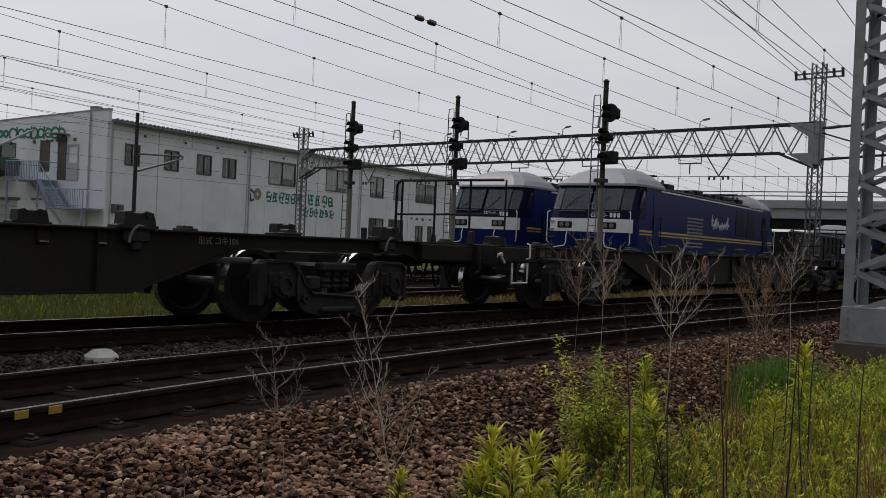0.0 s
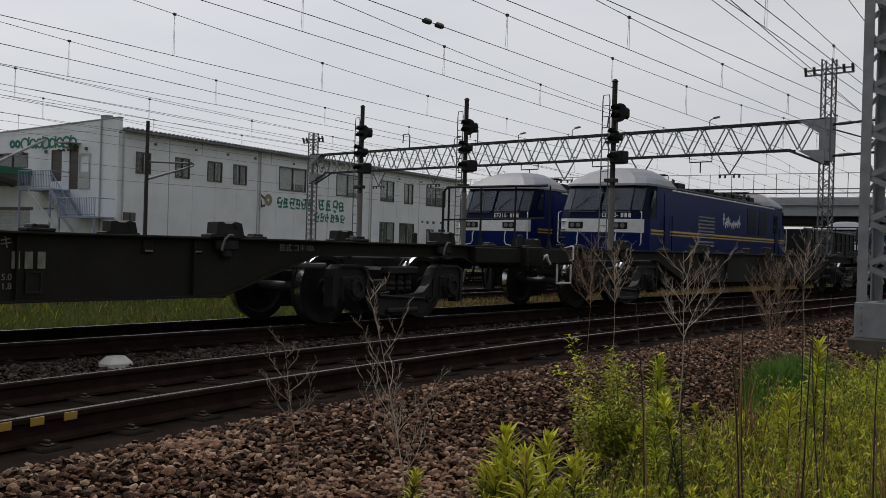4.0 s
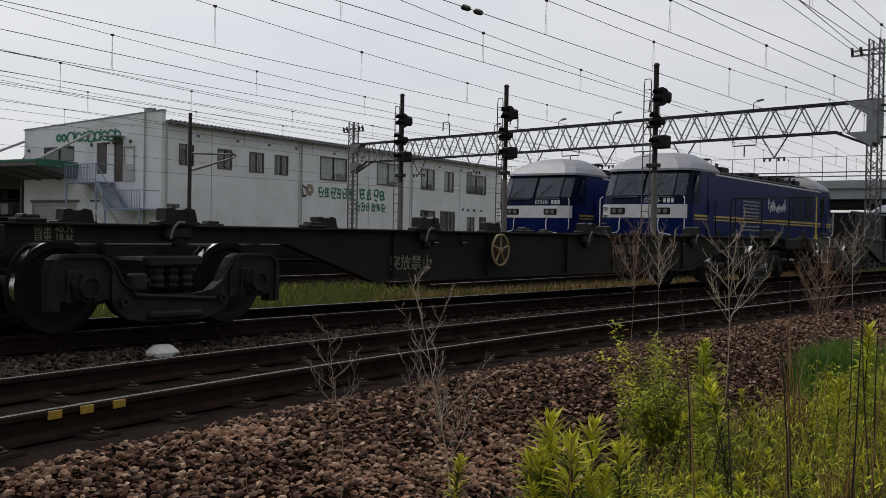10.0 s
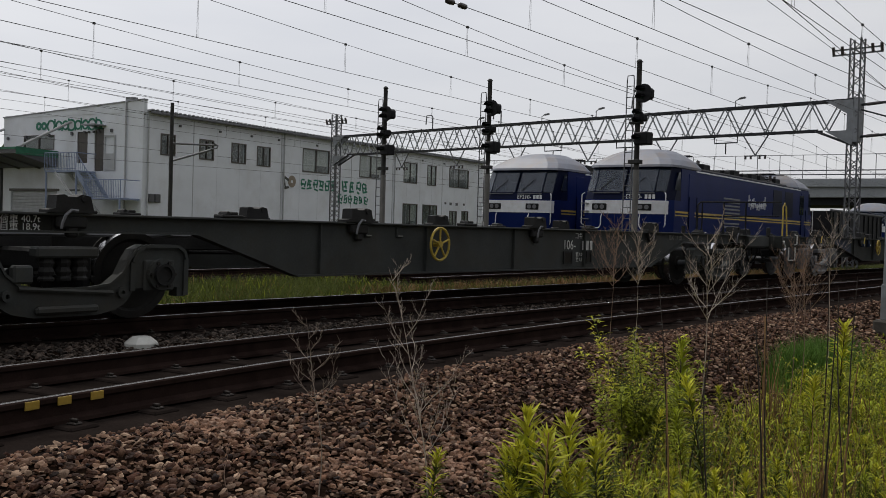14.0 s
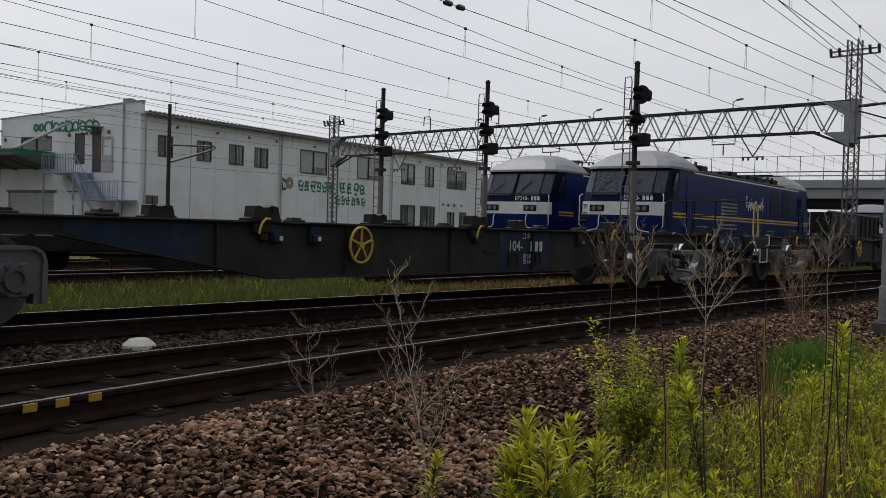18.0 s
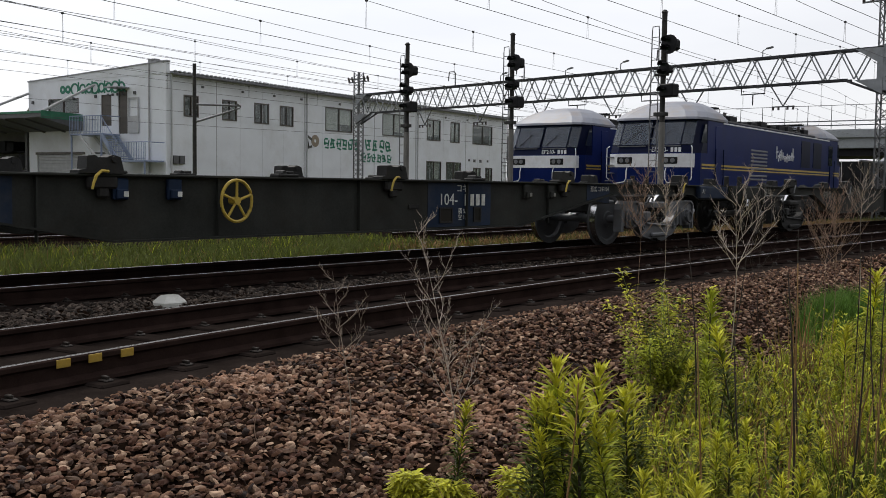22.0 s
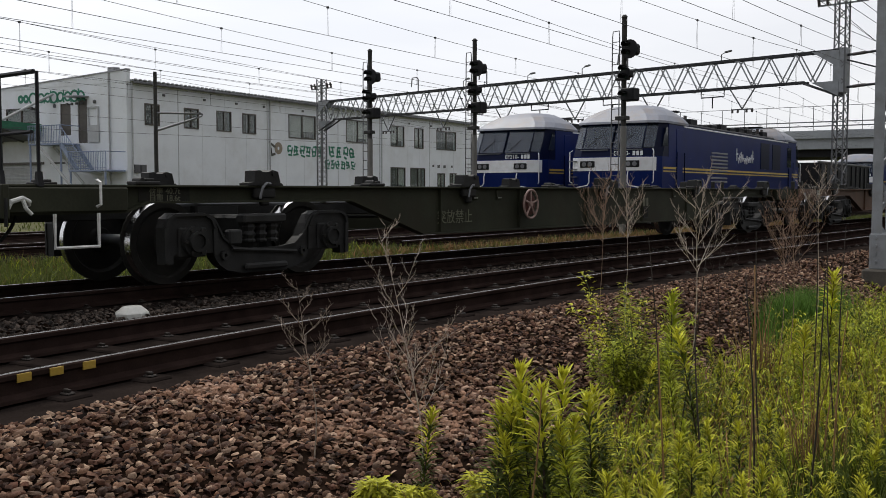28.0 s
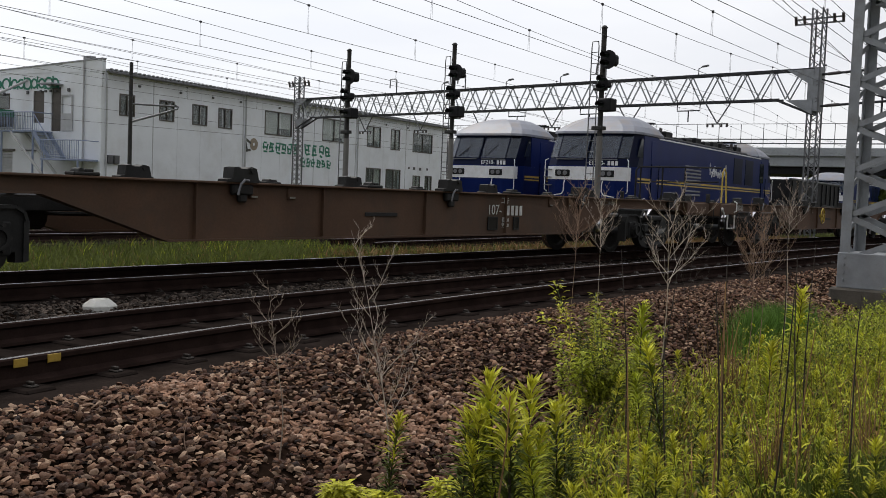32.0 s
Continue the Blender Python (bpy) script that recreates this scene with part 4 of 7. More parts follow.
    letters("\u7a7a 1.8", 0.08, white, w, pose(plate_x + 0.02, y, 0.535, 90), name="load_letters")
    for a, b in ((plate_x - 0.46, plate_x - 0.2), (plate_x + 0.24, plate_x + 0.4)):
        part("card_frame", pierced(Shape(), a, b, 0.47, 0.67, [(a + 0.02, b - 0.02, 0.49, 0.65)], y, y - 0.014, "x"), "under_black", w, "black card frame")
        part("card_back", Shape().box(a + 0.02, b - 0.02, y, y - 0.004, 0.49, 0.65), "wagon_soot", w)
    lx = -7.47 if bogie_look != "under_black" else -8.27
    part("load_panel", Shape().box(lx - 0.3, lx + 0.3, y + 0.006, y, 0.86, 0.99), "wagon_blue" if blue_panels else "wagon_brown" if colour == "brown" else "wagon_soot", w)
    letters("\u8377\u91cd " + loads[0] + "t", 0.085, white, w, pose(lx, y - 0.002, 0.957, 90), name="load_letters")
    letters("\u81ea\u91cd " + loads[1] + "t", 0.085, white, w, pose(lx, y - 0.002, 0.888, 90), name="load_letters")
    if colour in ("brown", "black"):
        sx = -0.9 if colour == "brown" else plate_x - 0.95
        sw = 0.32 if colour == "brown" else 0.1
        # no opening is cut; a near-black plate gives the slot its inner shade
        part("slot_shade_plate", Shape().box(sx - sw, sx + sw, y + 0.004, y - 0.006, 0.66, 0.71, 0.003), "under_black", w, "near-black plate painting the shade inside a girder slot")
    if notice:
        letters("\u7a81\u653e\u7981\u6b62", 0.2, white if notice in ("bright", "dim") else "letter_dim", w, pose(-3.55 if wheel else -4.5, y, 0.6 if wheel else 0.83, 90), name="notice_letters")
    if blue_panels:
        letters("A1", 0.11, "letter_white", w, pose(8.88, -1.043, 0.9, 90), name="class_letters")
    letters("\u5f62\u5f0f \u30b3\u30ad" + series, 0.095, "letter_white" if blue_panels else white if notice == "dim" else "letter_dim", w, pose(5.37, y - 0.002, 0.92, 90), name="kind_letters")
    return w


def pitch_x(k):
    return 12.29 + 7.1 + 20.4 * (k - 6) + (0.1 if k == 5 else 0.0)


GREY = "bogie_grey"
WAGONS = [
    wagon("dark dirty container flat wagon at the head of those in view", "soot", pitch_x(0)),
    wagon("empty dark container flat wagon with a red hand brake wheel", "soot", pitch_x(1), ("paint_orange", "paint_rust"), "k"),
    wagon("empty dark container flat wagon without a brake wheel", "soot", pitch_x(2), None, "k", notice=False, series="107"),
    wagon("empty dark container flat wagon with a pale-spoked brake wheel", "soot", pitch_x(3), ("paint_tan", "paint_rust"), "y", notice="bright"),
    wagon("empty grey container flat wagon with a yellow brake wheel", "grey", pitch_x(4), ("paint_yellow", None), "y", bogie_look="wagon_grey", loads=("40.7", "18.9")),
    wagon("black container flat wagon with blue panels and yellow brake wheel", "black", pitch_x(5), ("paint_yellow", "paint_red"), "a", True, bogie_look=GREY, taper=(1.4, 3.93), series="104", loads=("40.5", "18.7")),
    wagon("black container flat wagon with blue number panel and grey bogies", "black", pitch_x(6), ("paint_yellow", None), "a", True, bogie_look=GREY, taper=(1.4, 3.93), series="104", digits=4, plate_x=1.92, loads=("40.5", "18.7")),
    wagon("empty black container flat wagon with faded white markings", "black", pitch_x(7), None, "", notice="bright", small_marks=False, series="104"),
    wagon("empty dark container flat wagon with a pale-rimmed red brake wheel", "olive", pitch_x(8), ("paint_pink", "paint_red"), "k", notice="dim"),
    wagon("empty brown container flat wagon with black locking blocks", "brown", pitch_x(9), None, "", plate_x=2.0, series="107", digits=4),
    wagon("dark brown container flat wagon with a yellow end post", "brown", pitch_x(10), ("paint_yellow", None), "a"),
]


def travelled(t):
    """Metres that the train has gone, which speeds up slightly."""
    return -1.77138588e-04 * t ** 3 + 2.73573857e-02 * t ** 2 + 4.74906755 * t - 104.530219 + 0.026 * max(0.0, t - 28.0) ** 2


def motions():
    times = [0.1 * i for i in range(321)]
    coarse = [0.5 * i for i in range(65)]
    for k, w in enumerate(WAGONS):
        x0 = w.location.x
        walk(w, [(t, pose(x0 - travelled(t), TRAIN_Y, 0)) for t in coarse])
    for ax, x in SPINNERS:
        walk(ax, [(t, pose(x, 0, 0.43, 0, -math.degrees((travelled(t) + 104.53) / 0.43) % 360.0, 0)) for t in times])



# ---- the warehouse with its outside stairs ----
FACADE = [(1.42, 2.52, 4.89, 6.08), (4.64, 5.84, 4.87, 6.05), (7.55, 8.86, 4.85, 6.08), (10.04, 11.33, 4.83, 6.08), (14.94, 18.03, 4.76, 6.37), (22.01, 25.1, 4.78, 6.45), (28.42, 30.46, 4.7, 6.36), (32.23, 33.66, 4.68, 6.36), (36.06, 39.6, 4.7, 6.34), (28.4, 30.63, 1.0, 2.89), (31.56, 33.94, 1.0, 2.9), (36.25, 37.5, 1.0, 2.5), (38.5, 39.7, 1.0, 2.55)]
GABLE = [(7.76, 10.67, 5.15, 6.08), (4.73, 5.67, 4.3, 6.2), (3.3, 4.1, 3.8, 6.4), (7.45, 11.88, 0.0, 2.57)]


def warehouse():
    b = thing("warehouse", "white two-storey warehouse with bronze windows and outside stairs", "building", at=pose(33.6, 49.6, -0.36, 0, 0, 8.59))
    L, D, top = 42.6, 13.0, 7.66
    z = 0.36
    wall = part("facade_wall", pierced(Shape(), 0, L, 0, top, [(p, q, r + z, t + z) for p, q, r, t in FACADE], 0, 0.25, "x"), "wall_white", b, "long white metal-clad wall")
    gable = part("gable_wall", pierced(Shape(), 0.25, 12.7, 0, 7.6, [(p, q, r + z, t + z) for p, q, r, t in GABLE], 0, 0.25, "y"), "wall_white", b, "white end wall with a sloping top")
    part("parapet", Shape().plate([(-0.06, 7.6), (12.7, 7.6), (12.7, 7.62), (-0.06, 8.3)], "x", -0.02, 0.24), "wall_white", b)
    part("parapet_cap", Shape().bar((0.1, -0.1, 8.34), (0.1, 12.75, 7.65), 0.32, 0.07), "roof_metal", b)
    part("rear_wall", Shape().box(0.25, L, D - 0.25, D, 0, top).box(L - 0.25, L, 0.25, D - 0.25, 0, top), "wall_white", b)
    roof = Shape()
    roof.box(0.3, L + 0.2, -0.25, D, top, top + 0.12)
    r = part("roof", roof, "roof_metal", b, "grey corrugated metal roof edge")
    wave = Shape().box(-0.1, 0.1, -0.34, -0.2, 0.06, 0.17, 0.03).mesh("corrugation", "roof_metal")
    for i in range(116):
        part("corrugation", wave, "roof_metal", r, at=pose(0.475 + i * 0.365, 0, top))
    part("gutter", Shape().box(0.3, L + 0.2, -0.38, -0.25, top - 0.12, top - 0.0, 0.02), "trim_dark", r)
    for x in (4.1, 12.55, 20.9, 26.7, 34.8):
        part("wall_joint", Shape().box(x - 0.03, x + 0.03, -0.012, 0.0, 0.1, top - 0.15), "wall_seam", wall)
    for x in (2.05, 6.2, 8.3, 10.4, 14.6, 16.7, 18.8, 23.0, 25.1, 28.9, 31.0, 33.0, 37.0, 39.2):
        part("panel_seam", Shape().box(x - 0.009, x + 0.009, -0.006, 0.0, 0.1, top - 0.15), "seam_faint", wall)
    part("downpipe", Shape().rod((-0.08, 1.35, 0.1), (-0.08, 1.35, 8.2), 0.05, 8), "wall_seam", gable)
    part("gable_vent", Shape().box(-0.02, 0.4, 0.9, 1.5, 8.26, 8.52, 0.02), "roof_metal", b)
    for y in (2.6, 6.1, 8.2, 10.4, 12.2):
        part("wall_lamp", Shape().box(-0.12, 0.0, y - 0.08, y + 0.08, 6.55 - 0.03 * y, 6.75 - 0.03 * y, 0.02), "trim_dark", gable)
    for x in (0.35, 12.75, 26.9):
        part("downpipe", Shape().rod((x, -0.09, 0.1), (x, -0.09, top - 0.1), 0.05, 8), "door_grey", wall)
    for x in (2.9, 6.4, 9.4, 12.2, 16.5, 20.0, 23.5, 27.0, 31.3, 35.0):
        part("eave_vent", Shape().box(x - 0.1, x + 0.1, -0.08, 0.0, 7.0, 7.14, 0.02), "trim_dark", wall)
    for i, (p, q, r0, r1) in enumerate(FACADE):
        w = part("window_frame", pierced(Shape(), p - 0.05, q + 0.05, r0 + z - 0.05, r1 + z + 0.05, [(p + 0.03, (p + q) / 2 - 0.025, r0 + z + 0.03, r1 + z - 0.03), ((p + q) / 2 + 0.025, q - 0.03, r0 + z + 0.03, r1 + z - 0.03)], -0.03, 0.08, "x"), "frame_bronze", b, "bronze window frame")
        for c, d in ((p + 0.03, (p + q) / 2 - 0.025), ((p + q) / 2 + 0.025, q - 0.03)):
            part("pane", Shape().box(c, d, 0.03, 0.036, r0 + z + 0.03, r1 + z - 0.03), "window_glass", w).visible_shadow = False
            if i > 3 and (i * 7 + int(c * 3)) % 5 < 3:
                part("blind", Shape().box(c, d, 0.14, 0.15, r0 + z + (0.05, 0.3, 0.5)[(i + int(c)) % 3], r1 + z), "blind_pale", w, "pale drawn blind")
    # added dark sheets close behind the panes stand in for unlit, unseen rooms
    part("dim_room_sheet", Shape().box(0.3, L - 0.3, 1.6, 1.7, 0, top - 0.2).box(0.3, L - 0.3, 0.3, 1.6, 3.4, 3.5), "trim_dark", b)
    # gable: window, doors, canopy, shutter
    p, q, r0, r1 = GABLE[0]
    w = part("window_frame", pierced(Shape(), p, q, r0 + z, r1 + z, [(p + 0.05, (p + q) / 2 - 0.03, r0 + z + 0.05, r1 + z - 0.05), ((p + q) / 2 + 0.03, q - 0.05, r0 + z + 0.05, r1 + z - 0.05)], -0.03, 0.1, "y"), "frame_bronze", b)
    part("pane", Shape().box(0.03, 0.05, p, q, r0 + z, r1 + z), "window_glass", w)
    for p, q, r0, r1 in GABLE[1:3]:
        part("door_leaf", Shape().box(0.06, 0.11, p, q, r0 + z, r1 + z), "frame_bronze", gable, "dark bronze door")
    part("shutter", Shape().box(0.13, 0.16, 7.45, 11.88, 0.0, 2.93), "door_grey", gable, "grey roller shutter")
    for i in range(16):
        part("slat", Shape().box(0.08, 0.13, 7.46, 11.87, 0.02 + i * 0.18, 0.19 + i * 0.18, 0.02), "door_grey", gable)
    part("door_hood", Shape().box(-0.9, 0.0, 3.1, 4.3, 6.85, 6.93, 0.01), "roof_metal", gable)
    part("open_door", pierced(Shape(), 2.25, 3.2, 4.2, 6.3, [(2.35, 3.1, 5.2, 6.2)], -0.08, -0.04, "y"), "door_grey", gable, "pale door standing open")
    can = part("canopy", Shape().plate([(-3.0, 5.05), (-3.0, 5.42), (-0.02, 5.3), (-0.02, 4.4)], "y", 7.4, 22.0), "trim_dark", b, "deep dark canopy over the loading bay")
    part("canopy_edge", Shape().plate([(-3.0, 5.02), (-3.0, 5.47), (-0.02, 5.4), (-0.02, 4.98)], "y", 7.36, 7.4), "awning_green", can, "green canopy edge board")
    part("canopy_trim", Shape().box(-3.04, -3.0, 7.4, 22.0, 5.3, 5.44, 0.01), "awning_green", can, "thin green trim along the canopy")
    for y in (9.0, 11.0, 13.0, 15.0, 17.0, 19.0, 21.0):
        part("canopy_rib", Shape().bar((-2.95, y, 5.0), (-0.05, y, 4.36), 0.08, 0.12), "trim_dark", can)
    for y in (13.0, 20.0):
        part("canopy_post", Shape().rod((-2.7, y, 0), (-2.7, y, 5.0), 0.07, 8), "galvanised", can)
    for p, q in (((-2.7, 7.6, 5.45), (-0.05, 6.2, 7.2)), ((-2.7, 14.5, 5.4), (-0.05, 12.6, 6.9))):
        part("stay_rod", Shape().rod(p, q, 0.08, 8), "door_grey", can, "pale slanting stay tube")
    part("lintel", Shape().box(-0.06, 0.0, 7.2, 12.0, 2.93, 3.08, 0.01), "frame_bronze", gable, "dark lintel over the shutter")
    part("wall_mark", Shape().box(-0.05, 0.0, 5.2, 6.6, 2.95, 3.05, 0.01), "trim_dark", gable)
    # stairs: landing at door height, one flight down towards the corner, a lower landing
    st = part("stair_landing", Shape().box(-1.5, -0.05, 3.9, 6.7, 4.02, 4.12, 0.01).box(-1.5, -0.05, 0.1, 3.2, 2.42, 2.52, 0.01), "stair_blue", b, "pale blue steel stair landing")
    fl = Shape().bar((-1.45, 3.9, 4.05), (-1.45, 2.5, 2.5), 0.06, 0.26).bar((-0.35, 3.9, 4.05), (-0.35, 2.5, 2.5), 0.06, 0.26)
    part("stair_stringer", fl, "stair_blue", st)
    for i in range(10):
        part("tread", Shape().box(-1.42, -0.38, 3.9 - i * 0.14 - 0.15, 3.9 - i * 0.14, 3.9 - i * 0.145, 3.93 - i * 0.145), "stair_blue", st)
    fl2 = Shape().bar((-1.55, 5.7, 4.0), (-1.55, 3.0, 1.6), 0.06, 0.16).bar((-0.5, 5.7, 4.0), (-0.5, 3.0, 1.6), 0.06, 0.16)
    part("stair_stringer", fl2, "door_grey", st)
    rail = Shape()
    for a, c, zz in ((3.9, 6.7, 4.12), (0.1, 3.2, 2.52)):
        for x in (-1.5,):
            rail.rod((x, a, zz + 1.05), (x, c, zz + 1.05), 0.03).rod((x, a, zz + 0.1), (x, c, zz + 0.1), 0.02)
            n = int((c - a) / 0.14)
            for i in range(n + 1):
                y = a + (c - a) * i / n
                rail.rod((x, y, zz), (x, y, zz + 1.05), 0.014 if i % 5 else 0.026)
        rail.rod((-1.5, a, zz + 1.05), (-0.05, a, zz + 1.05), 0.03)
    rail.rod((-1.48, 3.9, 5.15), (-1.48, 2.5, 3.58), 0.03)
    for i in range(8):
        y = 3.9 - i * 0.18
        rail.rod((-1.48, y, 4.1 - i * 0.2), (-1.48, y, 5.15 - i * 0.2), 0.014)
    part("stair_railing", rail, "stair_blue", st, "pale blue barred railing")
    for y, h in ((0.2, 2.45), (3.1, 2.45), (6.6, 4.05), (3.9, 4.05)):
        part("stair_post", Shape().rod((-1.45, y, 0), (-1.45, y, h), 0.06), "stair_blue", st)
    # the name of the owner, as plain shapes of its colours
    for y in (9.25, 8.75):
        part("sign_shape", Shape().disc((0, y, 7.0), 0.1, 0.26, "x", -0.03, 0.0, 14), "sign_green", gable, "green ring on the wall")
    for i, y in enumerate((8.1, 7.35, 6.75, 6.2, 5.6, 4.95, 4.35, 3.8)):
        r = 0.38 if i % 3 == 0 else 0.31
        part("sign_shape", Shape().disc((0, y, 7.0), r - 0.11, r, "x", -0.03, 0.0, 16).box(-0.028, 0.0, y - r - 0.03, y - r + 0.07, 6.66, 7.42 if i % 2 == 0 else 7.1), "sign_green", gable, "green rounded letter shape on the wall")
    for i in range(4):
        part("wall_lamp", Shape().box(-0.1, 0.0, 4.9 - i * 0.42, 5.05 - i * 0.42, 6.46, 6.6, 0.02), "trim_dark", gable)

    def strokes(x, zc, w, h, seed):
        g, front = random.Random(seed), Shape()
        t = 0.19 * min(w, h)
        for k in range(3):
            zz = zc - h / 2 + h * (0.1 + 0.8 * k / 2)
            a, c = sorted((g.uniform(0, 0.3), g.uniform(0.65, 1)))
            front.bar((x - w / 2 + a * w, -0.012, zz), (x - w / 2 + c * w, -0.012, zz + g.uniform(-0.14, 0.14) * h), 0.02, t)
        for k in range(2):
            xx = x - w / 2 + w * (0.25 + 0.5 * k) + g.uniform(-0.08, 0.08) * w
            a, c = sorted((g.uniform(0, 0.35), g.uniform(0.7, 1)))
            front.bar((xx, -0.016, zc - h / 2 + a * h), (xx + g.uniform(-0.25, 0.25) * w, -0.016, zc - h / 2 + c * h), t, 0.02)
        part("sign_character", front, "sign_green", wall, "green character strokes on the wall")

    for i in range(6):
        strokes(15.0 + i * 0.72, 4.2, 0.62, 0.78, i)
    for i in range(4):
        strokes(20.1 + i * 0.88, 4.25, 0.74, 0.86, 20 + i)
    for i in range(6):
        strokes(19.5 + i * 0.68, 3.32, 0.56, 0.62, 40 + i)
    part("sign_shape", Shape().disc((13.75, 0, 4.3), 0.12, 0.42, "y", -0.022, 0.0, 20), "sign_brown", wall, "round brown emblem")
    part("sign_shape", Shape().bar((12.75, -0.012, 4.75), (13.0, -0.012, 3.85), 0.02, 0.16).bar((12.9, -0.016, 4.6), (13.4, -0.016, 4.35), 0.02, 0.16).bar((12.95, -0.014, 3.8), (13.4, -0.014, 3.9), 0.02, 0.16), "sign_dark", wall, "dark bent emblem strokes")
    part("wall_mark", Shape().box(35.3, 35.6, -0.02, 0, 3.45, 3.65).box(36.2, 36.6, -0.02, 0, 3.4, 3.65).box(37.3, 37.7, -0.02, 0, 3.4, 3.65).box(38.7, 39.0, -0.02, 0, 3.45, 3.65), "trim_dark", wall)
    part("meter_box", Shape().box(0.45, 0.85, -0.15, 0, 2.35, 2.85, 0.02).box(0.95, 1.35, -0.15, 0, 2.35, 2.85, 0.02), "trim_dark", wall)


warehouse()


# ---- electric locomotives ----
def ring(xf, hw, cut, length):
    """Plan outline of a body with cut corners at both ends; xf: how far the ends stand back."""
    a = [(xf, -hw + cut * 1.5), (xf + cut * 0.5, -hw + cut * 0.45), (xf + cut * 2.0, -hw)]
    one = [(x, y) for x, y in a]
    back = [(length - x, y) for x, y in reversed(one)]
    far = [(length - x, -y) for x, y in one]
    home = [(x, -y) for x, y in reversed(one)]
    return one + back + far + home


def loft(levels, length, close=True):
    s = Shape()
    n = 12
    for z, xf, hw, cut in levels:
        s.v += [(x, y, z) for x, y in ring(xf, hw, cut, length)]
    for k in range(len(levels) - 1):
        s.f += [(k * n + i, k * n + (i + 1) % n, (k + 1) * n + (i + 1) % n, (k + 1) * n + i) for i in range(n)]
    if close:
        s.f += [tuple(range(n - 1, -1, -1)), tuple(range((len(levels) - 1) * n, len(levels) * n))]
    return s


def locomotive(label, at, length=17.0):
    l = thing("electric_locomotive", label, "locomotive", "locomotives in the yard", at=at)
    body = part("body", loft([(0.85, 0.14, 1.34, 0.3), (1.0, 0.06, 1.4, 0.3), (1.55, 0.0, 1.42, 0.3), (2.05, 0.02, 1.42, 0.3)], length), "loco_blue", l, "glossy deep blue body side")
    band_shape = loft([(2.05, 0.02, 1.42, 0.3), (2.28, 0.15, 1.42, 0.3), (3.02, 0.52, 1.4, 0.3), (3.07, 0.545, 1.4, 0.3)], length, False)
    band_shape.f = [q for k, q in enumerate(band_shape.f) if k not in (12 + 5, 12 + 11, 12 + 0, 12 + 10)]
    upper = part("cab_band", band_shape, "loco_navy", l, "dark navy band round the cab windows")
    side = Shape()
    for s in (-1, 1):
        side.box(1.12, length - 1.12, s * 1.4, s * 1.424, 2.04, 3.02)
    part("upper_side", side, "loco_blue", l)
    # white rounded caps over both cabs
    for e in (0, 1):
        s = Shape()
        prof = [(3.05, 0.42, 1.44, 2.75), (3.12, 0.45, 1.44, 2.75), (3.3, 0.72, 1.3, 2.62), (3.5, 1.05, 1.04, 2.42), (3.63, 1.35, 0.78, 2.25), (3.68, 1.6, 0.55, 2.1)]
        for z, xf, hw, xb in prof:
            c = 0.3
            p = [(xf, -hw + c * 1.5), (xf + c * 0.5, -hw + c * 0.45), (xf + c * 2.0, -hw), (xb, -hw), (xb, hw), (xf + c * 2.0, hw), (xf + c * 0.5, hw - c * 0.45), (xf, hw - c * 1.5)]
            s.v += [((x if e == 0 else length - x), y, z) for x, y in p]
        n = 8
        for k in range(len(prof) - 1):
            s.f += [(k * n + i, k * n + (i + 1) % n, (k + 1) * n + (i + 1) % n, (k + 1) * n + i) for i in range(n)]
        s.f.append(tuple(range((len(prof) - 1) * n, len(prof) * n)))
        part("cab_roof", s, "cab_roof_grey", l, "pale grey bevelled roof over the cab")
    part("roof", Shape().box(2.45, length - 2.45, -1.36, 1.36, 2.99, 3.08, 0.02).box(2.6, length - 2.6, -0.95, 0.95, 3.07, 3.22, 0.05), "dark_metal", l, "dark flat roof with equipment")
    strip = Shape()
    for s in (-1, 1):
        strip.box(2.4, length - 2.4, s * 1.39, s * 1.44, 2.985, 3.03, 0.008)
    part("roof_strip", strip, "loco_white", l, "pale strip along the roof edge")
    rng = random.Random(3)
    for i in range(11):
        x = 3.2 + i * (length - 6.4) / 10
        part("roof_equipment", Shape().box(x - 0.35, x + 0.35, -0.7, 0.7, 3.2, rng.choice((3.32, 3.38, 3.45)), 0.03), "dark_metal", l)
    for x in (3.0, 3.6, 5.0, length - 5.0, length - 3.6, length - 3.0):
        for y in (-0.5, 0.5):
            part("roof_insulator", Shape().rod((x, y, 3.25), (x, y, 3.55), 0.06, 8), "insulator", l)
    for x in (3.8, length - 3.8):
        p = Shape()
        for y in (-0.6, 0.6):
            p.line([(x - 0.7, y * 0.5, 3.45), (x + 0.75, y * 0.45, 3.5), (x - 0.5, y * 0.6, 3.56)], 0.022)
        p.rod((x - 0.5, -0.85, 3.58), (x - 0.5, 0.85, 3.58), 0.03).rod((x - 0.3, -0.85, 3.58), (x - 0.3, 0.85, 3.58), 0.03)
        part("pantograph", p, "dark_metal", l, "folded pantograph")
    for e in (0, 1):
        X = (lambda x: x) if e == 0 else (lambda x: length - x)
        band = Shape()
        outline = [(0.3, -1.36), (0.15, -1.29), (-0.008, -0.975), (-0.008, 0.975), (0.15, 1.29), (0.3, 1.36)]
        for (a, b), (c, d) in zip(outline, outline[1:]):
            k = len(band.v)
            band.v += [(X(a - 0.012), b, 1.62), (X(c - 0.012), d, 1.62), (X(c - 0.002), d, 2.02), (X(a - 0.002), b, 2.02), (X(a + 0.03), b * 0.99, 1.62), (X(c + 0.03), d * 0.99, 1.62), (X(c + 0.04), d * 0.99, 2.02), (X(a + 0.04), b * 0.99, 2.02)]
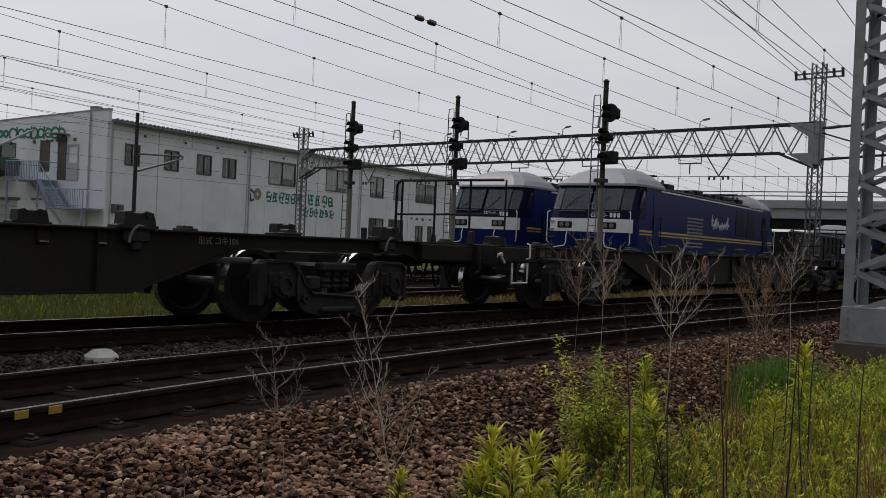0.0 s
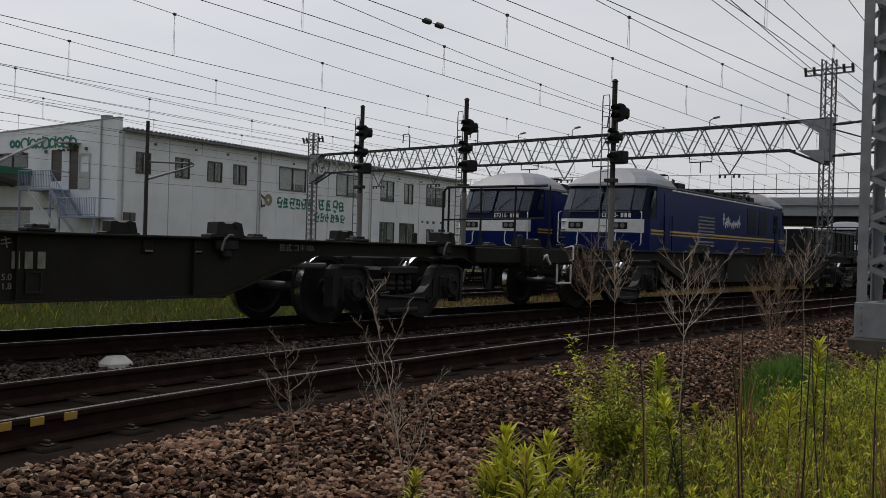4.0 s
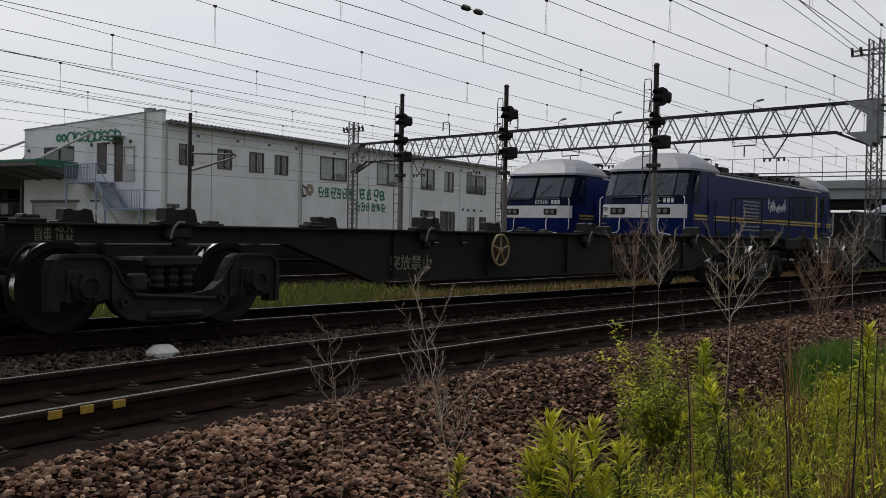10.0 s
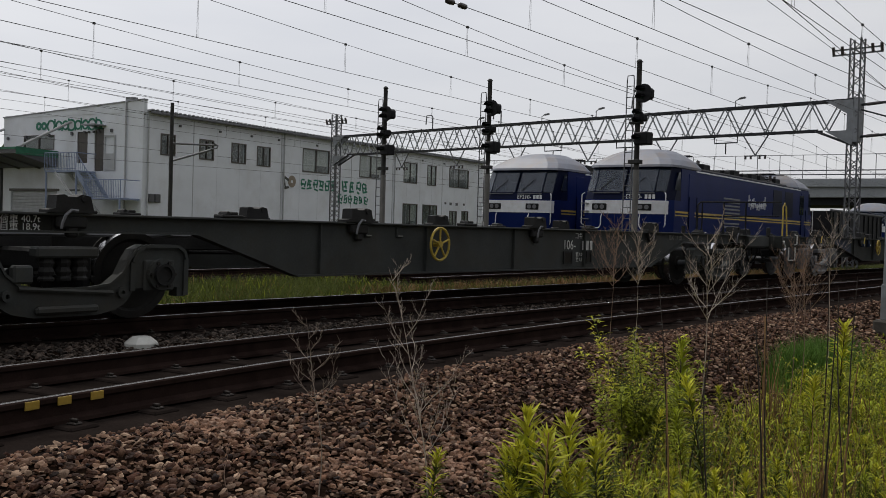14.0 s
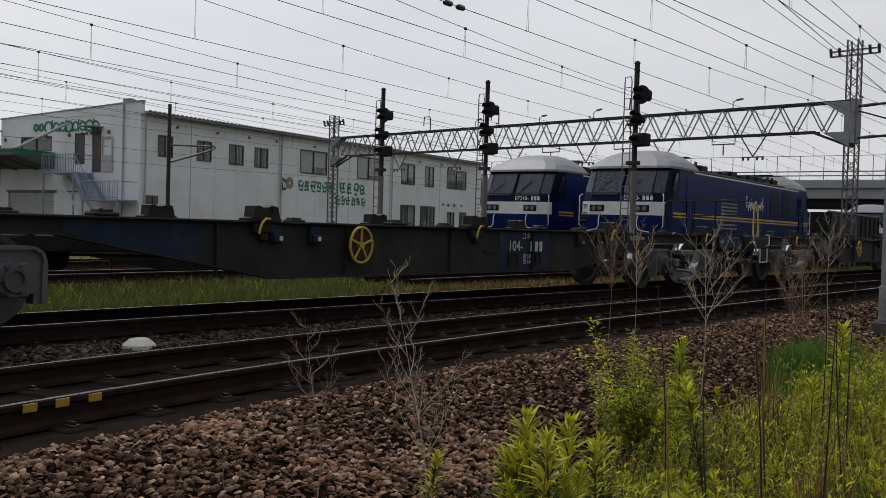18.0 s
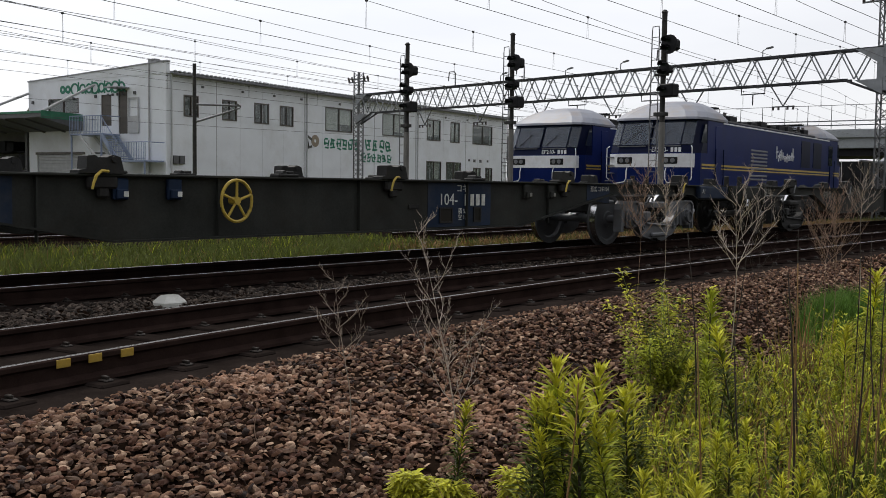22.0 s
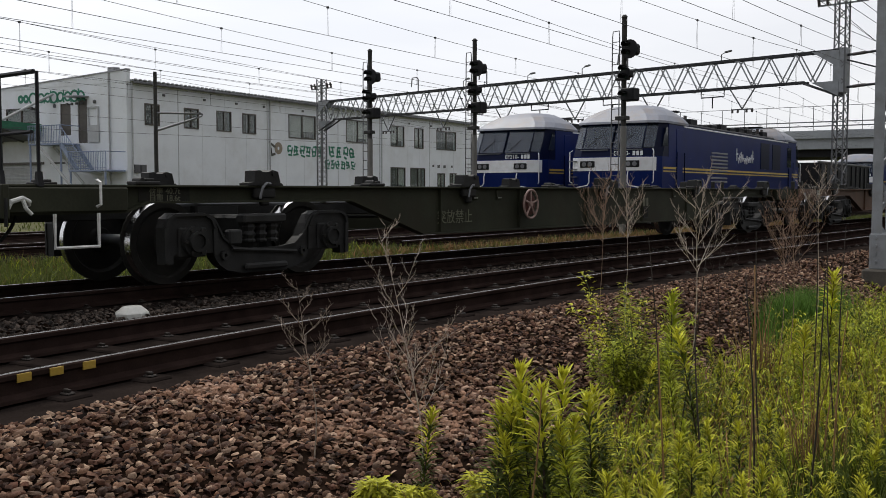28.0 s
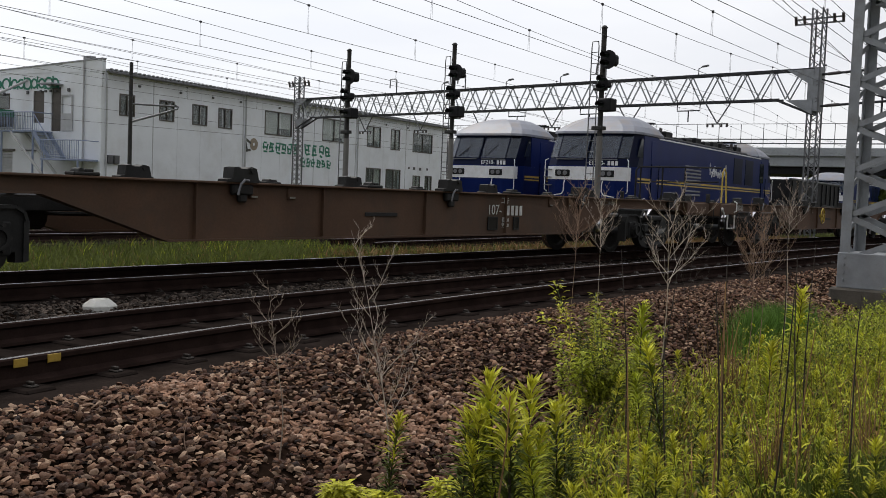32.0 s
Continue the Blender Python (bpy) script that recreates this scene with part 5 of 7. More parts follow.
            band.f += [tuple(k + i for i in q) for q in ((0, 1, 2, 3), (7, 6, 5, 4), (0, 4, 5, 1), (2, 6, 7, 3))]
        b = part("white_band", band, "loco_white", l, "broad white band across the front")
        for y in (-0.72, 0.72):
            part("headlight", Shape().box(X(-0.05), X(0.02), y - 0.24, y + 0.24, 1.72, 1.92, 0.02), "dark_metal", b, "dark rectangular headlight unit")
            part("headlight_lens", Shape().disc((0, y - 0.1, 1.82), 0, 0.07, "x", X(-0.062), X(-0.05), 12).disc((0, y + 0.1, 1.82), 0, 0.07, "x", X(-0.062), X(-0.05), 12), "loco_grey", b)
        # windscreen panes on the sloping front, frames round them
        for y0, y1 in ((-0.96, -0.04), (0.04, 0.96)):
            g = Shape()
            z0, z1 = 2.28, 3.02
            fx = lambda z: 0.17 + (z - 2.32) * 0.5 - 0.015
            g.v = [(X(fx(z0)), y0, z0), (X(fx(z0)), y1, z0), (X(fx(z1)), y1, z1), (X(fx(z1)), y0, z1), (X(fx(z0) + 0.02), y0, z0), (X(fx(z0) + 0.02), y1, z0), (X(fx(z1) + 0.02), y1, z1), (X(fx(z1) + 0.02), y0, z1)]
            g.f = [(0, 1, 2, 3), (7, 6, 5, 4), (0, 4, 5, 1), (1, 5, 6, 2), (2, 6, 7, 3), (3, 7, 4, 0)]
            w = part("windscreen", g, "screen_glass", l, "sloping windscreen pane")
            w.visible_shadow = False
            m = (y0 + y1) / 2
            part("wiper", Shape().line([(X(fx(2.36) - 0.03), m + 0.3, 2.34), (X(fx(2.7) - 0.03), m - 0.1, 2.72)], 0.012), "dark_metal", w)
            part("windscreen_frame", Shape().line([(X(fx(z0) - 0.005), y0 - 0.01, z0), (X(fx(z0) - 0.005), y1 + 0.01, z0), (X(fx(z1) - 0.005), y1 + 0.01, z1), (X(fx(z1) - 0.005), y0 - 0.01, z1), (X(fx(z0) - 0.005), y0 - 0.01, z0)], 0.02), "loco_navy", w)
        for s in (-1, 1):
            g = Shape()
            g.v = [(X(0.16), s * 1.0, 2.3), (X(0.3), s * 1.29, 2.3), (X(0.66), s * 1.275, 3.01), (X(0.52), s * 0.98, 3.01)]
            g.f = [(0, 1, 2, 3)]
            g2 = Shape().add(g.v + [(x + (0.02 if e == 0 else -0.02), y * 0.985, z) for x, y, z in g.v], [(0, 1, 2, 3), (7, 6, 5, 4), (0, 4, 5, 1), (1, 5, 6, 2), (2, 6, 7, 3), (3, 7, 4, 0)])
            part("corner_pane", g2, "screen_glass", l).visible_shadow = False
            part("side_window", Shape().plate([(X(0.66), 2.36), (X(1.04), 2.36), (X(1.04), 2.92), (X(0.9), 2.92)], "y", s * 1.4, s * 1.427), "cab_glass", l)
            part("cab_door", Shape().box(X(1.75), X(2.3), s * 1.418, s * 1.436, 0.98, 2.9, 0.006), "loco_blue", l)
            part("handrail", Shape().rod((X(1.7), s * 1.47, 1.1), (X(1.7), s * 1.47, 2.2), 0.015).rod((X(2.36), s * 1.47, 1.1), (X(2.36), s * 1.47, 2.2), 0.015), "loco_navy", l)
        for h in (-1, 1):
            part("front_handrail", Shape().line([(X(-0.06), h * 0.62, 1.6), (X(-0.11), h * 0.62, 1.5), (X(-0.11), h * 0.62, 1.28), (X(-0.11), h * 0.68, 1.18), (X(-0.11), h * 1.02, 1.12)], 0.018), "loco_white", l, "pale bent handrail on the front")
            part("front_handrail", Shape().line([(X(0.16), h * 1.3, 2.25), (X(0.08), h * 1.36, 2.2), (X(0.08), h * 1.36, 1.3), (X(0.14), h * 1.3, 1.25)], 0.016), "loco_white", l, "pale upright corner handrail")
        # raised grey strips stand in for the highlight line under the glass
        part("highlight_strip", Shape().box(X(0.07), X(0.1), -1.0, -0.1, 2.235, 2.26).box(X(0.07), X(0.1), 0.1, 1.0, 2.235, 2.26), "loco_grey", l, "grey strip painting the highlight line below the windscreen")
        face = pose(X(0.03), -0.38, 2.13, 82, 0, -90) if e == 0 else pose(X(0.03), 0.38, 2.13, 82, 0, 90)
        letters("EF210-", 0.19, "loco_white", l, face, name="class_letters")
        nums = Shape()
        for k in range(3):
            y0 = (-0.8 - 0.12 * k) if e == 0 else (0.72 + 0.12 * k)
            nums.box(X(0.045), X(0.03), y0, y0 + 0.08, 2.07, 2.2)
        part("front_marking", nums, "loco_white", l, "row of pale marks below the windscreen")
        part("cab_interior", Shape().box(X(1.5), X(1.55), -1.2, 1.2, 2.1, 2.95).box(X(0.6), X(1.0), -1.1, 1.1, 2.0, 2.32, 0.04), "dark_metal", l, "dark cab wall and desk behind the windscreen")
        for h in (-0.65, 0.6):
            part("cab_seat", Shape().box(X(1.15), X(1.3), h - 0.22, h + 0.22, 2.15, 2.7, 0.05), "dark_metal", l)
        for q in range(5):
            part("corner_step", Shape().box(X(-0.02), X(0.12), 1.1, 1.36, 0.95 + 0.24 * q, 0.975 + 0.24 * q), "loco_grey", l)
        part("front_skirt", Shape().box(X(0.1), X(0.35), -1.2, 1.2, 0.3, 0.86, 0.04).box(X(-0.35), X(0.1), -0.2, 0.2, 0.72, 0.98, 0.05).box(X(-0.1), X(0.1), -1.25, 1.25, 0.86, 0.95, 0.02), "loco_grey", l)
        part("step_bar", Shape().box(X(-0.12), X(0.05), -1.3, 1.3, 1.05, 1.1, 0.01), "dark_metal", l)
    for s in (-1, 1):
        part("gold_stripe", Shape().box(0.7, length - 0.7, s * 1.42, s * 1.43, 1.68, 1.74).box(0.7, length - 0.7, s * 1.42, s * 1.43, 1.59, 1.63), "loco_yellow", l, "double gold stripe along the side")
        for i in range(8):
            part("louvre", Shape().box(5.0, 6.7, s * 1.42, s * 1.44, 1.3 + i * 0.12 + (0.12 if i > 1 else 0), 1.36 + i * 0.12 + (0.12 if i > 1 else 0), 0.01), "loco_grey", l, "side ventilation louvre")
        for x in (10.7, 12.3):
            part("side_panel", Shape().box(x, x + 1.15, s * 1.42, s * 1.436, 1.85, 2.85), "loco_navy", l, "dark ventilation panel")
        part("side_window", Shape().box(14.5, 15.1, s * 1.42, s * 1.438, 2.0, 2.8), "cab_glass", l)
        g = random.Random(8)
        for i in range(9):
            x = 7.7 + i * 0.24
            h = g.uniform(0.2, 0.5) * (1.6 if i in (0, 1) else 1)
            z = 1.98 + g.uniform(0, 0.12)
            mark = Shape().bar((x, s * 1.428, z), (x + g.uniform(-0.05, 0.2), s * 1.428, z + h), 0.012, 0.07).bar((x - 0.06, s * 1.43, z + h * 0.5), (x + 0.2, s * 1.43, z + h * g.uniform(0.3, 0.7)), 0.012, 0.06)
            part("side_emblem", mark, "loco_white", l, "white script-like emblem stroke")
    for x in (2.9, length / 2, length - 2.9):
        for s in (-1, 1):
            f = part("bogie_frame", Shape().box(x - 1.9, x + 1.9, s * 0.98, s * 1.12, 0.45, 0.72, 0.04).box(x - 1.4, x - 0.9, s * 1.0, s * 1.2, 0.35, 0.8, 0.04).box(x + 0.9, x + 1.4, s * 1.0, s * 1.2, 0.35, 0.8, 0.04), "loco_grey", l)
            for a in (-1.15, 1.15):
                part("wheel", Shape().disc((x + a, 0, 0.56), 0.0, 0.56, "y", s * 0.52, s * 0.66, 24), "wheel_steel", f)
    part("underframe", Shape().box(0.6, length - 0.6, -1.3, 1.3, 0.72, 0.9, 0.02).box(5.4, length - 5.4, -1.2, 1.2, 0.35, 0.75, 0.05), "dark_metal", l)
    return l


def yard_pose(i, dx=0.0):
    px, py = YARD[i]
    return pose(px + dx, py + dx * math.tan(radians(LOCO_TURN)), -0.05, 0, 0, LOCO_TURN)


first = locomotive("blue and white electric locomotive with a gold stripe in the yard", yard_pose(0))
copy_thing(first, yard_pose(1))
copy_thing(first, pose(72.3, 19.8, -0.05, 0, 0, LOCO_TURN))


# ---- signals ----
def signal(at, heads, label):
    s = thing("colour_light_signal", label, "railway signal", "yard signals", at=at)
    m = part("mast", Shape().rod((0, 0, 2.9), (0, 0, 5.66), 0.066, 12), "signal_mast", s, "dark steel signal mast")
    part("footing", Shape().box(-0.25, 0.25, -0.25, 0.25, -0.1, 0.12, 0.03), "pole_concrete", s, "small concrete footing")
    part("lower_mast", Shape().rod((0, 0, 0), (0, 0, 2.95), 0.078, 12), "pole_concrete", m, "grey lower length of the mast")
    part("mast_cap", Shape().rod((0, 0, 5.66), (0, 0, 5.72), 0.09, 12, 0.04), "signal_mast", m)
    lad = Shape()
    for a in (0.18, 0.42):
        lad.rod((0.05, a, 0.4), (0.05, a * 0.9 + 0.02, 5.2), 0.016)
    for i in range(17):
        lad.rod((0.05, 0.18, 0.6 + i * 0.28), (0.05, 0.41, 0.6 + i * 0.28), 0.011)
    part("ladder", lad, "galvanised", s, "thin steel ladder on the mast")
    hoop = Shape().line([(0.05, 0.18, 5.2), (0.05, 0.2, 5.35), (0.05, 0.38, 5.35), (0.05, 0.4, 5.2)], 0.014)
    part("ladder_hoop", hoop, "galvanised", s)
    for z, kind in heads:
        h = Shape()
        if kind == "round":
            h.disc((0, -0.29, z), 0.0, 0.235, "x", -0.2, -0.17, 18).box(-0.17, 0.12, -0.42, -0.05, z - 0.14, z + 0.14, 0.05)
        elif kind == "small":
            h.disc((0, -0.17, z), 0.0, 0.15, "x", -0.2, -0.17, 14).box(-0.17, 0.08, -0.26, -0.03, z - 0.1, z + 0.1, 0.04)
        else:
            h.box(-0.2, 0.1, -0.42, -0.02, z - 0.16, z + 0.16, 0.03)
        hd_ = part("signal_head", h, "dark_metal", s, "black signal head")
        for dz in ((-0.1, 0.1) if kind != "box" else (0.0,)):
            hood = Shape()
            n = 10
            for i in range(n):
                a, b = math.pi * i / n - 0.3, math.pi * (i + 1) / n - 0.3
                c = (-0.25 if kind == "round" else -0.17)
                r = 0.075
                hood.add([(-0.2, c + r * math.cos(a), z + dz + r * math.sin(a)), (-0.2, c + r * math.cos(b), z + dz + r * math.sin(b)), (-0.4, c + r * math.cos(b), z + dz + r * math.sin(b)), (-0.4, c + r * math.cos(a), z + dz + r * math.sin(a)), (-0.2, c + 1.15 * r * math.cos(a), z + dz + 1.15 * r * math.sin(a)), (-0.4, c + 1.15 * r * math.cos(a), z + dz + 1.15 * r * math.sin(a))], [(0, 1, 2, 3), (0, 4, 5, 3)])
            part("hood", hood.weld(), "dark_metal", hd_)
            part("lens", Shape().disc((0, -0.25 if kind == "round" else -0.17, z + dz), 0.0, 0.06, "x", -0.212, -0.2, 12), "lamp_lens", hd_)
    part("bracket", Shape().box(-0.1, 0.1, -0.12, 0.2, 3.1, 3.2, 0.01), "signal_mast", s)
    part("bracket", Shape().box(-0.1, 0.1, -0.12, 0.2, 4.1, 4.16, 0.01), "signal_mast", s)
    return s


SIG = [(4.83, "round"), (4.25, "small"), (3.72, "box")]
sig_a = signal(pose(22.3, 11.7, -0.36, 0, 0, -8), SIG, "tall dark mast signal with three heads and a ladder")
copy_thing(sig_a, pose(23.1, 16.93, -0.36, 0, 0, -8))
copy_thing(sig_a, pose(22.8, 20.75, -0.36, 0, 0, -8))


# ---- overhead line structures ----
def lattice(s, base, w, h, n, r, axis_rot=0.0, taper=1.0):
    """Four angle legs with zigzag bracing on each side."""
    c, d = math.cos(axis_rot), math.sin(axis_rot)

    def at(u, v, z):
        k = w / 2 * (1 + (taper - 1) * z / h)
        return (base[0] + (u * c - v * d) * k, base[1] + (u * d + v * c) * k, base[2] + z)

    corners = [(-1, -1), (1, -1), (1, 1), (-1, 1)]
    for u, v in corners:
        s.bar(at(u, v, 0), at(u, v, h), r * 2, r * 2)
    for i in range(n):
        z0, z1 = h * i / n, h * (i + 1) / n
        for k in range(4):
            p, q = corners[k], corners[(k + 1) % 4]
            if i % 2:
                p, q = q, p
            s.bar(at(*p, z0), at(*q, z1), r * 1.1, r * 1.1)
    return s


def gantry():
    g = thing("catenary_gantry", "grey steel lattice gantry spanning the yard tracks", "gantry")
    L, R = Vector((44.05, 44.2, 0)), Vector((40.46, 11.69, 0))
    turn = math.atan2((L - R).y, (L - R).x)
    for base, h in ((R, 9.3), (L, 8.3)):
        p = part("lattice_post", lattice(Shape(), (base.x, base.y, -0.36), 0.42, h, 28, 0.028, turn), "galvanised", g, "square lattice post")
        arm = Shape()
        d = (L - R).normalized()
        for z in (h - 0.75, h - 0.95):
            arm.bar(base + Vector((0, 0, z)) - d * 1.0, base + Vector((0, 0, z)) + d * 1.0, 0.06, 0.06)
        part("cross_arm", arm, "galvanised", p)
        for k in (-0.95, -0.6, 0.6, 0.95):
            q = base + d * k
            part("insulator", Shape().rod((q.x, q.y, h - 0.92), (q.x - 0.1, q.y, h - 0.62), 0.06, 8), "insulator", p)
    d = (L - R).normalized()
    length = (L - R).length
    side = Vector((-d.y, d.x, 0))
    n = 25
    zb, zt = 5.36, 6.52
    for o in (-0.21, 0.21):
        s = Shape()
        a, b = R + side * o, L + side * o
        s.bar(a + Vector((0, 0, zt)), b + Vector((0, 0, zt)), 0.09, 0.09)
        s.bar(a + d * 1.4 + Vector((0, 0, zb)), b - d * 1.4 + Vector((0, 0, zb)), 0.08, 0.08)
        s.bar(a + Vector((0, 0, zb - 0.65)), a + d * 1.6 + Vector((0, 0, zb)), 0.07, 0.07).bar(b + Vector((0, 0, zb - 0.65)), b - d * 1.6 + Vector((0, 0, zb)), 0.07, 0.07)
        # chords are darker than the bars: their backlit look is painted in
        part("truss_chord", s, "backlit_steel", g)
        for i in range(n):
            p = a + d * (0.5 + (length - 1) * i / n)
            q = a + d * (0.5 + (length - 1) * (i + 0.5) / n)
            e = a + d * (0.5 + (length - 1) * (i + 1) / n)
            part("truss_bar", Shape().bar(p + Vector((0, 0, zt)), q + Vector((0, 0, zb)), 0.045, 0.045), "pylon_grey", g)
            part("truss_bar", Shape().bar(q + Vector((0, 0, zb)), e + Vector((0, 0, zt)), 0.045, 0.045), "pylon_grey", g)
    ties = Shape()
    for i in range(2 * n + 1):
        p = R + d * (length * i / (2 * n))
        ties.bar(p - side * 0.21 + Vector((0, 0, zt)), p + side * 0.21 + Vector((0, 0, zt)), 0.04, 0.04)
    part("truss_tie", ties, "backlit_steel", g)
    for base, sgn in ((R, 1), (L, -1)):
        for z0, z1, w in ((zt, zt - 0.7, 1.1), (zb - 0.65, zb - 0.05, 1.1)):
            p = base + Vector((0, 0, 0))
            pts = [p + Vector((0, 0, z0)), p + d * sgn * w + Vector((0, 0, z0 if z0 > 6 else z1)), p + Vector((0, 0, z1))]
            k = [q + side * 0.26 for q in pts] + [q + side * 0.24 for q in pts]
            part("gusset", Shape().add(k, [(0, 1, 2), (5, 4, 3), (0, 3, 4, 1), (1, 4, 5, 2), (2, 5, 3, 0)]), "pylon_grey", g)
            k = [q - side * 0.26 for q in pts] + [q - side * 0.24 for q in pts]
            part("gusset", Shape().add(k, [(0, 1, 2), (5, 4, 3), (0, 3, 4, 1), (1, 4, 5, 2), (2, 5, 3, 0)]), "pylon_grey", g)
    part("post_plate", Shape().plate([(R.x - 0.24, R.y - 0.22), (R.x + 0.24, R.y - 0.26), (R.x + 0.26, R.y + 0.22), (R.x - 0.22, R.y + 0.26)], "z", 4.85, 6.6), "pylon_grey", g, "plated joint of post and beam")
    # cantilever arms from the post out over the near tracks
    for z0, z1, tip in ((6.3, 6.5, 4.2), (5.05, 5.2, 3.6)):
        a, e = R + Vector((0, 0, z0)), R - d * tip + Vector((0, 0, z1))
        arm = part("cantilever_arm", Shape().rod(a, e, 0.05, 8), "backlit_steel", g, "dark tubular bracket arm")
        part("insulator", Shape().rod(R - d * 0.45 + Vector((0, 0, z0 + 0.02)), R - d * 0.95 + Vector((0, 0, z0 + 0.05)), 0.065, 8), "insulator", arm)
    part("cantilever_stay", Shape().rod(R + Vector((0, 0, 6.2)), R - d * 3.0 + Vector((0, 0, 5.2)), 0.035).rod(R - d * 2.6 + Vector((0, 0, 4.6)), R - d * 2.6 + Vector((0, 0, 5.6)), 0.04), "backlit_steel", g)
    # square loops under the beam
    for k in (5.6, 10.8, 15.2, 19.6):
        p = R + d * k
        lp = Shape().line([p - d * 0.55 + Vector((0, 0, zb)), p - d * 0.55 + Vector((0, 0, zb - 0.32)), p + d * 0.55 + Vector((0, 0, zb - 0.32)), p + d * 0.55 + Vector((0, 0, zb))], 0.03)
        lp.rod(p + Vector((0, 0, zb - 0.32)), p + Vector((0, 0, zb - 0.8)), 0.03)
        part("drop_bracket", lp, "backlit_steel", g)
    # small V-shaped hangers under the beam, with line insulators
    for k in (4.2, 8.6, 13.0, 17.6, 22.0, 26.5):
        p = R + d * k
        h = Shape().bar(p - d * 0.6 + Vector((0, 0, zb)), p + Vector((0, 0, zb - 0.9)), 0.045, 0.045).bar(p + d * 0.6 + Vector((0, 0, zb)), p + Vector((0, 0, zb - 0.9)), 0.045, 0.045)
        h.bar(p - d * 0.5 + Vector((0, 0, zb - 0.92)), p + d * 0.5 + Vector((0, 0, zb - 0.92)), 0.05, 0.05)
        v = part("hanger", h, "galvanised", g)
        for a in (-0.45, -0.2, 0.2, 0.45):
            q = p + d * a
            part("insulator", Shape().rod((q.x, q.y, zb - 0.9), (q.x, q.y, zb - 1.06), 0.05, 8), "insulator", v)
    for k, tall in ((5.2, 0.55), (12.6, 0.6), (16.0, 0.5), (20.5, 0.6)):
        p = R + d * k
        f = Shape().line([p + Vector((0, 0, zt)), p + Vector((0, 0, zt + tall * 0.6)), p - d * 0.2 + Vector((0, 0, zt + tall * 0.75))], 0.022)
        f.bar(p - d * 0.18 + Vector((0, 0, zt + tall * 0.74)), p - d * 0.45 + Vector((0, 0, zt + tall * 0.82)), 0.14, 0.06)
        part("floodlight", f, "galvanised", g, "small floodlight on the beam")
    for k in (10.0, 18.8, 24.0):
        p = R + d * k + Vector((0, 0, zt))
        part("hoop", Shape().line([p, p + Vector((0, 0, 0.75)), p + d * 0.1 + Vector((0, 0, 0.85)), p + d * 0.5 + Vector((0, 0, 0.85)), p + d * 0.55 + Vector((0, 0, 0.35))], 0.035), "galvanised", g)


gantry()


def near_pylon():
    p = thing("lattice_pylon", "grey riveted steel lattice pylon on a concrete footing", "pylon", at=pose(16.21, 3.57, -0.5))
    w, h = 0.95, 11.0
    for u in (-1, 1):
        for v in (-1, 1):
            x, y = u * w / 2, v * w / 2
            part("leg", Shape().plate([(x, y), (x - u * 0.15, y), (x - u * 0.15, y - v * 0.02), (x - u * 0.02, y - v * 0.02), (x - u * 0.02, y - v * 0.15), (x, y - v * 0.15)], "z", 0.5, h), "pylon_grey", p, "angle-section leg")
    n = 30
    for i in range(n):
        z0, z1 = 0.7 + (h - 0.8) * i / n, 0.7 + (h - 0.8) * (i + 1) / n
        f = 1 if i % 2 else -1
        for v in (-1, 1):
            k, o = w / 2 - 0.08, v * (w / 2 - 0.032)
            part("bracing", Shape().bar((-f * k, o, z0), (f * k, o, z1), 0.018, 0.085), "pylon_grey", p)
            part("bracing", Shape().bar((o, -f * k, z0), (o, f * k, z1), 0.018, 0.085), "pylon_grey", p)
    base = Shape().box(-w / 2 - 0.02, w / 2 + 0.02, -w / 2 - 0.02, w / 2 + 0.02, 0.28, 0.82, 0.01)
    b = part("base_box", base, "pylon_grey", p, "plated foot of the pylon")
    bolts = Shape()
    for z in (0.4, 0.52, 0.64, 0.76):
        for y in (-0.4, 0.4):
            bolts.rod((-w / 2 - 0.02, y, z), (-w / 2 - 0.05, y, z), 0.022, 8)
            bolts.rod((y, -w / 2 - 0.02, z), (y, -w / 2 - 0.05, z), 0.022, 8)
    part("bolt", bolts, "pylon_grey", b)
    part("footing", Shape().box(-0.58, 0.58, -0.58, 0.58, -0.3, 0.28, 0.03), "footing_dark", p, "concrete footing")


near_pylon()


def plain_pole(x, y, top, r=0.1):
    p = thing("utility_pole", "dark slender pole with a bracket arm beside the yard", "pole", at=pose(x, y, -0.36))
    part("shaft", Shape().rod((0, 0, 0), (0, 0, top + 0.36), r, 12, r * 0.85), "signal_mast", p)
    a = Shape().rod((0, 0, 4.15), (1.9, -0.7, 4.85), 0.05, 8).rod((0, 0, 5.0), (2.1, -0.75, 5.05), 0.045, 8).line([(1.8, -0.7, 4.85), (2.1, -0.75, 4.92), (2.15, -0.77, 5.02), (1.95, -0.72, 5.12)], 0.04)
    part("bracket_arm", a, "galvanised", p)


plain_pole(28.34, 39.5, 6.57)


